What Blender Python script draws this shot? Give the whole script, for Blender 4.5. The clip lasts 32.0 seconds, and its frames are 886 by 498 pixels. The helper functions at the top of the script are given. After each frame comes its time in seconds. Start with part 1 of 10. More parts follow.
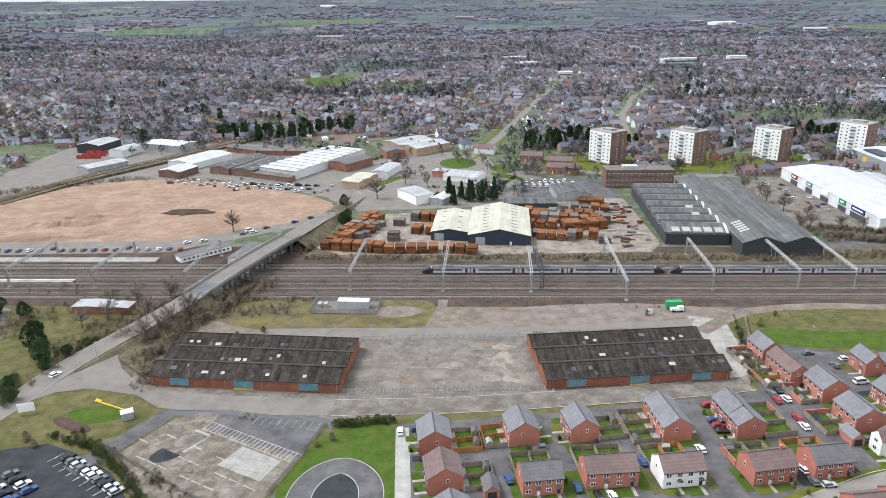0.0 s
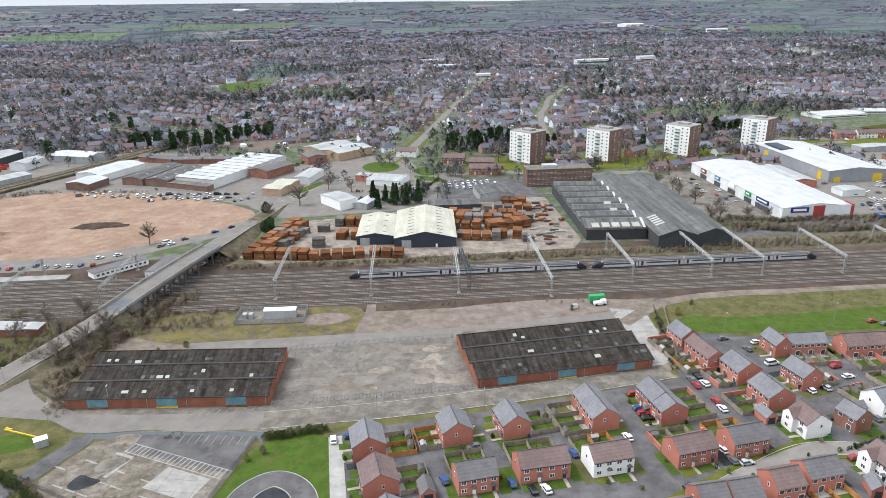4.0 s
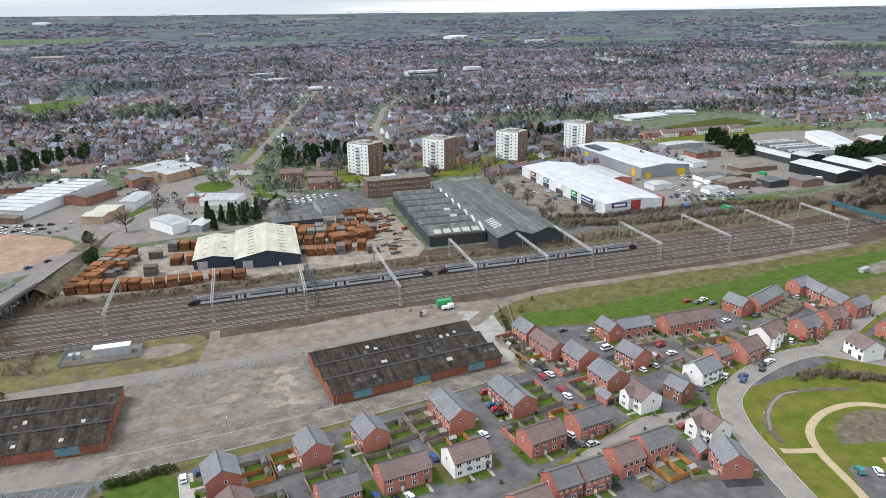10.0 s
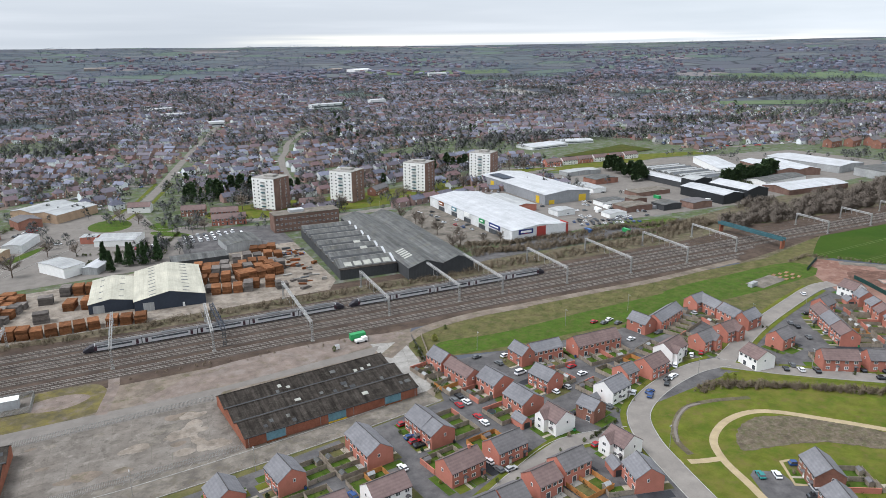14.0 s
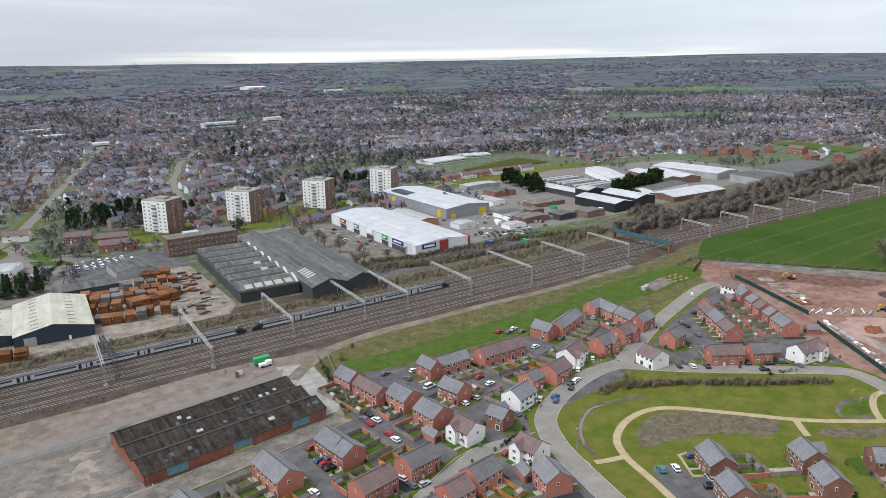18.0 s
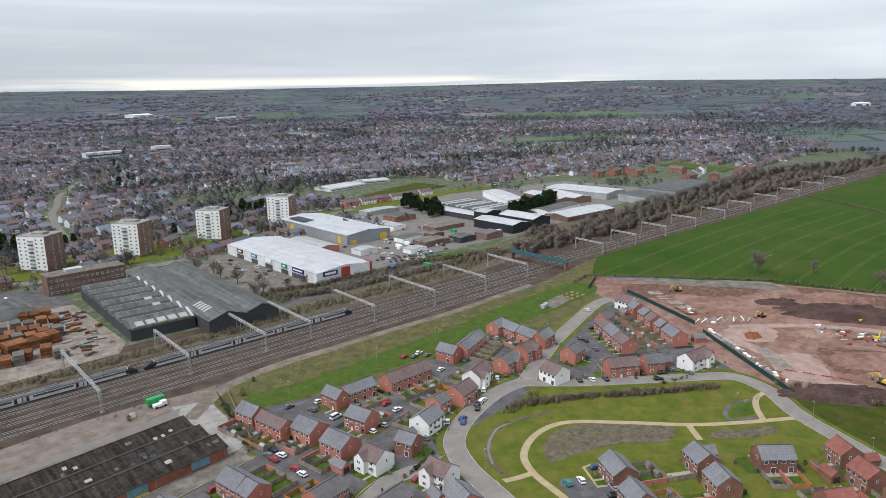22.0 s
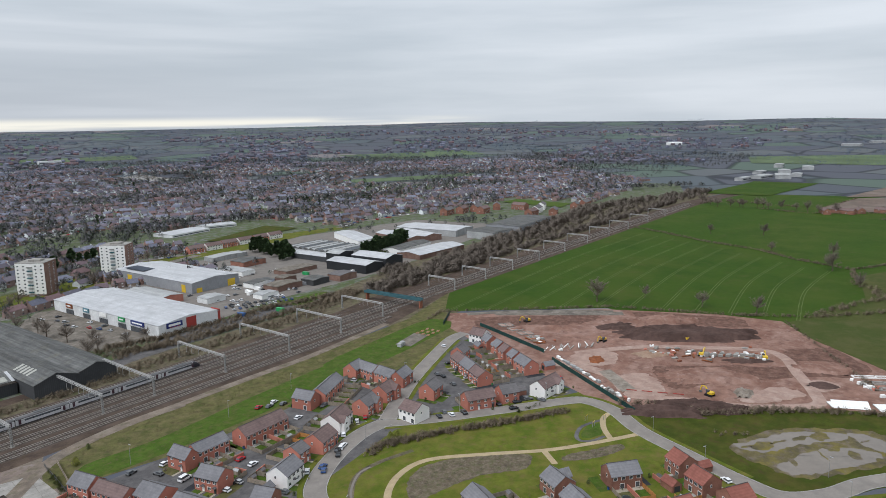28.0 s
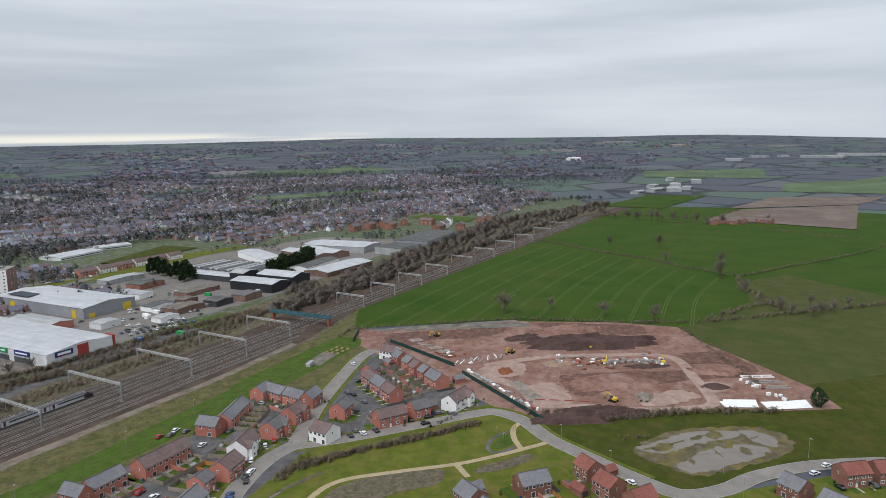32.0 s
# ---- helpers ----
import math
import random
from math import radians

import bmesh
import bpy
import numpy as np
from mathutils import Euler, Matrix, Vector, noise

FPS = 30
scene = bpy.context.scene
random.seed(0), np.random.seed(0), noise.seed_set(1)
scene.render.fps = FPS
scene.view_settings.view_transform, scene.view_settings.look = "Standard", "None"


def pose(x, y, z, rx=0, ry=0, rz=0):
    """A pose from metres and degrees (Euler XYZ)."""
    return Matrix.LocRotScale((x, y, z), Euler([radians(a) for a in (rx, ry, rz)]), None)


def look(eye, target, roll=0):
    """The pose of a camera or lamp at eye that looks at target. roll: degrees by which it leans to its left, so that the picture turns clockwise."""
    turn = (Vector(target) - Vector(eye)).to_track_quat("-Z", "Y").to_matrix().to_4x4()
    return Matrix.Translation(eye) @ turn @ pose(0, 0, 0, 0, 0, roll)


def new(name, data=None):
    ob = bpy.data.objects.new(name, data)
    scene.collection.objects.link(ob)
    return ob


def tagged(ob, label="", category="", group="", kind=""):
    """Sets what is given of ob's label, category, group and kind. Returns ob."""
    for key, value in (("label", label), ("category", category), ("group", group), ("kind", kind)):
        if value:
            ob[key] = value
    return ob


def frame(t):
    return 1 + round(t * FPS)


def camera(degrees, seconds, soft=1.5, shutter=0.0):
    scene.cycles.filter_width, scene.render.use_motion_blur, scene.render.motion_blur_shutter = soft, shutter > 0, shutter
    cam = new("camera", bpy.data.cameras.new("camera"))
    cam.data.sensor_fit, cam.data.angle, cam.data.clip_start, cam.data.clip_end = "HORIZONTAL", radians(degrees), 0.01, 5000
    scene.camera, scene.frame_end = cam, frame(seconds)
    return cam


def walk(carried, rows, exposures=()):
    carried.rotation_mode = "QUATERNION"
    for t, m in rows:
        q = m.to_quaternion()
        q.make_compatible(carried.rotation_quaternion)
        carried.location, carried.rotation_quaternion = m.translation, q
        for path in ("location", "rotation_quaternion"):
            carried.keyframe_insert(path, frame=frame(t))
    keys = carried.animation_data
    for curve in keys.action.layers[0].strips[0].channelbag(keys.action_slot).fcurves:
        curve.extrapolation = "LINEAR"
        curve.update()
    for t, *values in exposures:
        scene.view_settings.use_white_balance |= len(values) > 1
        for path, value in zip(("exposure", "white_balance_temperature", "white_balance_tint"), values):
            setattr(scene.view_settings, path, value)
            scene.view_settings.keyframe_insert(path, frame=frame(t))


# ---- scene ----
cam = camera(64.8, 32.0, soft=0.65)
EYE = 123.0
# seconds, and the turn of a camera that hovers in one place
PATH = [
    (0, 70.27, 0.42, 1.05),
    (0.5, 70.28, 0.50, 0.29),
    (1, 70.30, 0.51, -0.49),
    (1.5, 70.29, 0.49, -1.27),
    (2, 70.29, 0.52, -2.10),
    (2.5, 70.29, 0.51, -2.92),
    (3, 70.27, 0.55, -3.75),
    (3.5, 70.35, 0.56, -4.56),
    (5.5, 70.82, 0.55, -8.36),
    (6, 70.93, 0.54, -9.49),
    (6.5, 71.04, 0.54, -10.59),
    (7, 71.08, 0.52, -11.70),
    (7.5, 71.07, 0.52, -12.97),
    (8, 71.08, 0.54, -14.25),
    (8.5, 71.07, 0.54, -15.40),
    (9, 71.09, 0.56, -16.51),
    (9.5, 71.09, 0.56, -17.64),
    (10, 71.30, 0.54, -18.77),
    (10.5, 71.60, 0.50, -19.82),
    (11, 71.94, 0.48, -20.77),
    (11.5, 72.25, 0.47, -21.67),
    (12, 72.58, 0.51, -22.61),
    (12.5, 72.91, 0.48, -23.55),
    (13, 73.23, 0.54, -24.51),
    (13.5, 73.53, 0.52, -25.44),
    (14, 73.75, 0.51, -26.41),
    (14.5, 73.80, 0.52, -27.41),
    (16.5, 74.05, 0.58, -31.49),
    (17, 74.28, 0.59, -32.53),
    (17.5, 74.62, 0.62, -33.59),
    (18, 74.95, 0.65, -34.64),
    (18.5, 75.21, 0.68, -35.66),
    (19, 75.45, 0.70, -36.70),
    (19.5, 75.69, 0.71, -37.75),
    (20, 75.94, 0.71, -38.81),
    (20.5, 76.17, 0.74, -39.88),
    (21, 76.41, 0.73, -40.92),
    (21.5, 76.65, 0.74, -41.90),
    (22, 76.90, 0.73, -42.95),
    (22.5, 77.15, 0.76, -44.03),
    (23, 77.41, 0.76, -45.08),
    (23.5, 77.66, 0.79, -46.15),
    (24, 77.93, 0.80, -47.19),
    (24.5, 78.20, 0.77, -48.23),
    (25, 78.45, 0.80, -49.33),
    (25.5, 78.73, 0.77, -50.37),
    (27.5, 79.76, 0.79, -54.24),
    (28, 80.02, 0.77, -55.19),
    (28.5, 80.30, 0.74, -56.17),
    (29, 80.56, 0.73, -57.18),
    (29.5, 80.82, 0.72, -58.18),
    (30, 81.09, 0.73, -59.15),
    (30.5, 81.25, 0.71, -60.08),
    (31, 81.25, 0.72, -61.01),
    (31.5, 81.23, 0.75, -61.94),
    (32, 81.21, 0.77, -62.81),
]
EXPOSURES = [(0, 0.76, 5990, 12), (6, 0.7, 5990, 12), (13, 0.48, 5990, 12), (19, 0.31, 5990, 12), (25, 0.11, 5990, 12), (32, -0.08, 5990, 12)]
walk(cam, [(t, pose(0, 0, EYE, rx, ry, rz)) for t, rx, ry, rz in PATH], EXPOSURES)

# ---- world and light: a bright overcast sky ----
world = bpy.data.worlds.new("sky")
scene.world = world
world.use_nodes = True
wn = world.node_tree
wn.nodes.clear()
w_out = wn.nodes.new("ShaderNodeOutputWorld")
w_sky = wn.nodes.new("ShaderNodeTexSky")
w_sky.sky_type, w_sky.sun_disc = "NISHITA", False
w_sky.sun_elevation, w_sky.sun_rotation = radians(55), radians(-78)
w_sky.air_density, w_sky.dust_density = 1.0, 3.0
w_co = wn.nodes.new("ShaderNodeTexCoord")
w_map = wn.nodes.new("ShaderNodeMapping")
w_map.inputs["Scale"].default_value = (1.6, 1.6, 16.0)
w_noise = wn.nodes.new("ShaderNodeTexNoise")
w_noise.inputs["Scale"].default_value = 1.3
w_noise.inputs["Detail"].default_value = 6.0
w_ramp = wn.nodes.new("ShaderNodeValToRGB")
w_ramp.color_ramp.elements[0].position, w_ramp.color_ramp.elements[0].color = 0.30, (6.0, 6.4, 6.45, 1)
w_ramp.color_ramp.elements[1].position, w_ramp.color_ramp.elements[1].color = 0.68, (8.2, 8.4, 8.25, 1)
w_sep = wn.nodes.new("ShaderNodeSeparateXYZ")


def w_math(op, a, b=None, clamp=False):
    n = wn.nodes.new("ShaderNodeMath")
    n.operation, n.use_clamp = op, clamp
    for k, v in enumerate((a, b)):
        if isinstance(v, (int, float)):
            n.inputs[k].default_value = v
        elif v is not None:
            wn.links.new(v, n.inputs[k])
    return n.outputs[0]


def w_range(value, a, b, c=0.0, d=1.0):
    n = wn.nodes.new("ShaderNodeMapRange")
    n.interpolation_type = "SMOOTHSTEP"
    for k, v in enumerate((a, b, c, d)):
        n.inputs[k + 1].default_value = v
    wn.links.new(value, n.inputs[0])
    return n.outputs[0]


def w_blend(fac, a, b):
    n = wn.nodes.new("ShaderNodeMixRGB")
    for k, v in ((0, fac), (1, a), (2, b)):
        if isinstance(v, tuple):
            n.inputs[k].default_value = (*v, 1)
        elif isinstance(v, float):
            n.inputs[k].default_value = v
        else:
            wn.links.new(v, n.inputs[k])
    return n.outputs[0]


wn.links.new(w_co.outputs["Generated"], w_map.inputs["Vector"])
wn.links.new(w_map.outputs[0], w_noise.inputs["Vector"])
wn.links.new(w_noise.outputs[0], w_ramp.inputs[0])
wn.links.new(w_co.outputs["Generated"], w_sep.inputs[0])
w_az = w_math("ARCTAN2", w_sep.outputs["X"], w_sep.outputs["Y"])
w_z = w_sep.outputs["Z"]
# a thicker grey cloud base low over the town, paler towards the fields
w_grey = w_math("MULTIPLY", w_range(w_z, 0.02, 0.2, 1.0, 0.0), w_range(w_az, 0.3, 1.0, 0.78, 0.12))
w_low = w_blend(w_grey, w_ramp.outputs[0], (4.7, 4.95, 5.1))
# long pale gaps in the cloud
w_gap_map = wn.nodes.new("ShaderNodeMapping")
w_gap_map.inputs["Scale"].default_value = (1.1, 1.1, 22.0)
w_gap = wn.nodes.new("ShaderNodeTexNoise")
w_gap.inputs["Scale"].default_value, w_gap.inputs["Detail"].default_value = 1.7, 4.0
wn.links.new(w_co.outputs["Generated"], w_gap_map.inputs["Vector"])
wn.links.new(w_gap_map.outputs[0], w_gap.inputs["Vector"])
w_low = w_blend(w_math("MULTIPLY", w_range(w_gap.outputs[0], 0.45, 0.8), 0.45), w_low, (8.3, 8.4, 8.2))
# a broken bright strip of clear sky on the skyline
w_strip = w_math("MULTIPLY", w_math("MULTIPLY", w_range(w_z, 0.008, 0.018, 1.0, 0.0), w_range(w_az, 0.1, 0.35)), w_math("MULTIPLY", w_range(w_az, 0.9, 1.06, 1.0, 0.0), w_range(w_gap.outputs[0], 0.36, 0.5)))
w_low = w_blend(w_strip, w_low, (10.5, 9.9, 8.2))
w_bg = wn.nodes.new("ShaderNodeBackground")
w_bg.inputs["Strength"].default_value = 0.1
wn.links.new(w_blend(0.93, w_sky.outputs[0], w_low), w_bg.inputs[0])
wn.links.new(w_bg.outputs[0], w_out.inputs[0])
sun = new("sun", bpy.data.lights.new("sun", "SUN"))
sun.data.energy, sun.data.angle, sun.data.color = 2.3, radians(30), (1.0, 0.97, 0.92)
sun.matrix_world = look((-95, 20, 140), (0, 0, 0))


# ---- materials ----
def mat(name, rgb, rough=0.8, vary=0.25, coarse=0.15, fine=3.0, bump=0.0, metal=0.0, random_tint=0.0, stain=None, island=False):
    """A surface with a base colour that varies at two scales, and a fine relief."""
    m = bpy.data.materials.new(name)
    m.use_nodes = True
    t = m.node_tree
    b = t.nodes["Principled BSDF"]
    b.inputs["Roughness"].default_value, b.inputs["Metallic"].default_value = rough, metal
    b.inputs["Specular IOR Level"].default_value = 0.35 if rough < 0.8 else 0.08
    g = t.nodes.new("ShaderNodeNewGeometry")
    n1, n2 = t.nodes.new("ShaderNodeTexNoise"), t.nodes.new("ShaderNodeTexNoise")
    n1.inputs["Scale"].default_value, n2.inputs["Scale"].default_value = coarse, fine
    n1.inputs["Detail"].default_value, n2.inputs["Detail"].default_value = 9.0, 5.0
    n1.inputs["Roughness"].default_value, n2.inputs["Roughness"].default_value = 0.62, 0.6
    t.links.new(g.outputs["Position"], n1.inputs["Vector"])
    t.links.new(g.outputs["Position"], n2.inputs["Vector"])
    mix = t.nodes.new("ShaderNodeMath")
    mix.operation = "MULTIPLY_ADD"
    mix.inputs[1].default_value = 0.72
    half = t.nodes.new("ShaderNodeMath")
    half.operation = "MULTIPLY"
    half.inputs[1].default_value = 0.28
    t.links.new(n2.outputs[0], half.inputs[0])
    t.links.new(n1.outputs[0], mix.inputs[0])
    t.links.new(half.outputs[0], mix.inputs[2])
    ramp = t.nodes.new("ShaderNodeValToRGB")
    lo, hi = [max(0.0, c * (1 - vary * 1.5)) for c in rgb], [min(0.95, c * (1 + vary * 1.5)) for c in rgb]
    if stain:
        lo = stain
    ramp.color_ramp.elements[0].position, ramp.color_ramp.elements[0].color = 0.3, (*lo, 1)
    ramp.color_ramp.elements[1].position, ramp.color_ramp.elements[1].color = 0.7, (*hi, 1)
    t.links.new(mix.outputs[0], ramp.inputs[0])
    colour = ramp.outputs[0]
    if random_tint:
        hsv = t.nodes.new("ShaderNodeHueSaturation")
        span = t.nodes.new("ShaderNodeMapRange")
        span.inputs["To Min"].default_value, span.inputs["To Max"].default_value = 1 - random_tint, 1 + random_tint
        if island:
            t.links.new(g.outputs["Random Per Island"], span.inputs[0])
        else:
            info = t.nodes.new("ShaderNodeObjectInfo")
            t.links.new(info.outputs["Random"], span.inputs[0])
        t.links.new(span.outputs[0], hsv.inputs["Value"])
        t.links.new(colour, hsv.inputs["Color"])
        colour = hsv.outputs[0]
    t.links.new(colour, b.inputs["Base Color"])
    if bump:
        bn = t.nodes.new("ShaderNodeBump")
        bn.inputs["Strength"].default_value, bn.inputs["Distance"].default_value = min(1.0, bump), 0.1
        t.links.new(n2.outputs[0], bn.inputs["Height"])
        t.links.new(bn.outputs[0], b.inputs["Normal"])
    return m


def palette_mat(name, colours, rough=0.85):
    """A surface whose separate pieces each take one of several colours."""
    m = mat(name, (0.3, 0.3, 0.3), rough, 0.2, 0.1, 1.0)
    t = m.node_tree
    b = t.nodes["Principled BSDF"]
    g = t.nodes.new("ShaderNodeNewGeometry")
    r = t.nodes.new("ShaderNodeValToRGB")
    r.color_ramp.interpolation = "CONSTANT"
    r.color_ramp.elements[0].color = (*colours[0], 1)
    r.color_ramp.elements[1].position, r.color_ramp.elements[1].color = 1 / len(colours), (*colours[1], 1)
    for k in range(2, len(colours)):
        r.color_ramp.elements.new(k / len(colours)).color = (*colours[k], 1)
    n = t.nodes.new("ShaderNodeTexNoise")
    n.inputs["Scale"].default_value = 0.6
    t.links.new(g.outputs["Position"], n.inputs["Vector"])
    h = t.nodes.new("ShaderNodeHueSaturation")
    s = t.nodes.new("ShaderNodeMapRange")
    s.inputs["To Min"].default_value, s.inputs["To Max"].default_value = 0.7, 1.3
    t.links.new(n.outputs[0], s.inputs[0])
    t.links.new(s.outputs[0], h.inputs["Value"])
    t.links.new(g.outputs["Random Per Island"], r.inputs[0])
    t.links.new(r.outputs[0], h.inputs["Color"])
    t.links.new(h.outputs[0], b.inputs["Base Color"])
    return m


def striped(name, rgb, rgb2, period, axis, rough=0.7, share=0.5, metal=0.0):
    """Ribbed sheet or coursed tiles: soft lines every so many metres along a world axis, over a weathered base."""
    m = mat(name, rgb, rough, 0.16, 0.1, 0.8, 0.0, metal)
    t = m.node_tree
    b = t.nodes["Principled BSDF"]
    old = b.inputs["Base Color"].links[0].from_socket
    w = t.nodes.new("ShaderNodeTexWave")
    w.bands_direction = axis
    w.inputs["Scale"].default_value = 0.314 / period
    w.inputs["Distortion"].default_value = 0.3
    co = t.nodes.new("ShaderNodeTexCoord")
    t.links.new(co.outputs["Object"], w.inputs["Vector"])
    k = t.nodes.new("ShaderNodeMath")
    k.operation = "MULTIPLY"
    k.inputs[1].default_value = share
    mx = t.nodes.new("ShaderNodeMixRGB")
    mx.inputs[2].default_value = (*rgb2, 1)
    t.links.new(w.outputs[1], k.inputs[0])
    t.links.new(k.outputs[0], mx.inputs[0])
    t.links.new(old, mx.inputs[1])
    t.links.new(mx.outputs[0], b.inputs["Base Color"])
    return m


def patchy(name, layers, rough=0.92, bump=0.4, grain=0.26):
    """Worn ground: a base colour with ragged patches of others over it. Layers of colour, patch size in metres, and share."""
    m = mat(name, layers[0][0], rough, grain, 0.2, 2.5, bump)
    t = m.node_tree
    b = t.nodes["Principled BSDF"]
    last = b.inputs["Base Color"].links[0].from_socket
    g = t.nodes.new("ShaderNodeNewGeometry")
    for k, (rgb, size, share_) in enumerate(layers[1:]):
        mp = t.nodes.new("ShaderNodeMapping")
        mp.inputs["Location"].default_value = (31.0 * (k + 1), 17.0 * (k + 1), 0)
        n = t.nodes.new("ShaderNodeTexNoise")
        n.inputs["Scale"].default_value, n.inputs["Detail"].default_value, n.inputs["Roughness"].default_value = 1 / size, 10.0, 0.68
        r = t.nodes.new("ShaderNodeValToRGB")
        edge = 0.5 + (0.5 - share_) * 0.36
        r.color_ramp.elements[0].position, r.color_ramp.elements[0].color = edge - 0.08, (0, 0, 0, 1)
        r.color_ramp.elements[1].position, r.color_ramp.elements[1].color = edge + 0.1, (0.82, 0.82, 0.82, 1)
        x = t.nodes.new("ShaderNodeMixRGB")
        x.inputs[2].default_value = (*rgb, 1)
        t.links.new(g.outputs["Position"], mp.inputs[0])
        t.links.new(mp.outputs[0], n.inputs["Vector"])
        t.links.new(n.outputs[0], r.inputs[0])
        t.links.new(r.outputs[0], x.inputs[0])
        t.links.new(last, x.inputs[1])
        last = x.outputs[0]
    t.links.new(last, b.inputs["Base Color"])
    return m


M = {}
M["grass"] = patchy("grass", [((0.1027, 0.1177, 0.01758), 0, 0), ((0.1416, 0.1247, 0.03295), 14, 0.42), ((0.06289, 0.09772, 0.01025), 9, 0.4), ((0.1309, 0.09974, 0.04027), 4, 0.22)])
M["lawn"] = patchy("lawn_grass", [((0.05486, 0.09678, 0.01328), 0, 0), ((0.08406, 0.1008, 0.02466), 6, 0.4), ((0.0354, 0.07262, 0.009477), 3, 0.3), ((0.1016, 0.08474, 0.04267), 2, 0.2)])
M["rough_grass"] = patchy("rough_grass", [((0.109, 0.1032, 0.04149), 0, 0), ((0.06102, 0.07314, 0.02263), 8, 0.45), ((0.1481, 0.1247, 0.06412), 5, 0.35), ((0.06973, 0.05594, 0.03396), 3, 0.25)])
M["dry_grass"] = patchy("dry_grass", [((0.123, 0.1053, 0.05225), 0, 0), ((0.164, 0.1365, 0.03325), 12, 0.4), ((0.0697, 0.0624, 0.04275), 7, 0.4), ((0.164, 0.1326, 0.1235), 5, 0.25)])
M["crop"] = patchy("crop_field", [((0.0351, 0.06979, 0.007227), 0, 0), ((0.05265, 0.07647, 0.01204), 90, 0.45), ((0.0243, 0.05652, 0.005422), 45, 0.35), ((0.06413, 0.06979, 0.01928), 20, 0.12)], grain=0.1)
M["crop_pale"] = patchy("thin_winter_crop", [((0.06211, 0.07086, 0.02052), 0, 0), ((0.04284, 0.06354, 0.01368), 40, 0.45), ((0.08033, 0.08064, 0.03078), 18, 0.35)], grain=0.12)
M["meadow"] = patchy("damp_meadow", [((0.05134, 0.06334, 0.009234), 0, 0), ((0.0728, 0.06588, 0.01693), 16, 0.42), ((0.0336, 0.05067, 0.006925), 9, 0.4), ((0.06533, 0.04561, 0.02001), 5, 0.2)])
M["plough_pink"] = patchy("bare_ploughland", [((0.15, 0.115, 0.095), 0, 0), ((0.2, 0.165, 0.14), 60, 0.4), ((0.11, 0.09, 0.075), 35, 0.35)], grain=0.12)
M["pack_pink"] = patchy("packed_pink_earth", [((0.33, 0.235, 0.195), 0, 0), ((0.25, 0.165, 0.135), 9, 0.42), ((0.4, 0.31, 0.265), 6, 0.3)], grain=0.15)
M["churned"] = patchy("churned_brown_earth", [((0.15, 0.085, 0.065), 0, 0), ((0.09, 0.05, 0.04), 6, 0.45), ((0.22, 0.14, 0.11), 4, 0.3), ((0.06, 0.036, 0.03), 3, 0.22)], bump=0.9)
M["asphalt"] = patchy("asphalt", [((0.1843, 0.1688, 0.1527), 0, 0), ((0.149, 0.1363, 0.1251), 7, 0.35), ((0.2236, 0.2049, 0.1849), 11, 0.3)], 0.9, 0.15, 0.1)
M["estate_tarmac"] = patchy("pale_estate_tarmac", [((0.2251, 0.2061, 0.1864), 0, 0), ((0.182, 0.1664, 0.1527), 7, 0.35), ((0.2731, 0.2503, 0.2258), 11, 0.3)], 0.9, 0.15, 0.1)
M["drive"] = patchy("drive_tarmac", [((0.1057, 0.1015, 0.1022), 0, 0), ((0.06693, 0.06481, 0.06665), 5, 0.4), ((0.155, 0.1479, 0.1467), 8, 0.35)], 0.9, 0.15, 0.12)
M["buff"] = mat("buff_brick", (0.4, 0.29, 0.2), 0.9, 0.2, 0.2, 2.0, 0.2)
M["planting"] = patchy("planted_bed", [((0.13, 0.105, 0.075), 0, 0), ((0.075, 0.085, 0.035), 2.5, 0.4), ((0.18, 0.15, 0.115), 1.6, 0.35), ((0.06, 0.05, 0.038), 3, 0.3)], bump=0.9)
M["new_asphalt"] = mat("new_asphalt", (0.04, 0.042, 0.047), 0.85, 0.3, 0.2, 2.0, 0.2)
M["old_asphalt"] = patchy("old_asphalt", [((0.1616, 0.1442, 0.1237), 0, 0), ((0.09783, 0.08811, 0.07734), 9, 0.45), ((0.2467, 0.2203, 0.1879), 6, 0.35), ((0.1276, 0.1121, 0.08102), 3, 0.25)])
M["concrete"] = patchy("worn_concrete", [((0.1682, 0.1489, 0.1301), 0, 0), ((0.1231, 0.1094, 0.09635), 18, 0.45), ((0.2215, 0.202, 0.1798), 9, 0.35), ((0.08204, 0.07291, 0.05966), 3, 0.2), ((0.2953, 0.2695, 0.2371), 5, 0.13)], grain=0.2)
M["broken_floor"] = patchy("broken_floor", [((0.165, 0.14, 0.115), 0, 0), ((0.1, 0.088, 0.066), 5, 0.45), ((0.25, 0.225, 0.19), 4, 0.32), ((0.07, 0.066, 0.04), 2, 0.25), ((0.3, 0.28, 0.25), 8, 0.2)], grain=0.3)
M["pale_dirt"] = patchy("pale_bare_dirt", [((0.1941, 0.1565, 0.135), 0, 0), ((0.1411, 0.1147, 0.09941), 9, 0.4), ((0.2399, 0.2087, 0.1882), 7, 0.3), ((0.1129, 0.09736, 0.05326), 5, 0.16)])
M["pale_concrete"] = patchy("pale_concrete", [((0.2952, 0.2829, 0.2624), 0, 0), ((0.205, 0.1968, 0.1804), 6, 0.4), ((0.369, 0.3526, 0.328), 4, 0.3)], grain=0.1)
M["kerb"] = mat("kerb_stone", (0.33, 0.32, 0.3), 0.9, 0.2, 0.3, 2.0)
M["gravel"] = mat("gravel_path", (0.36, 0.29, 0.18), 0.95, 0.15, 0.3, 4.0, 0.3)
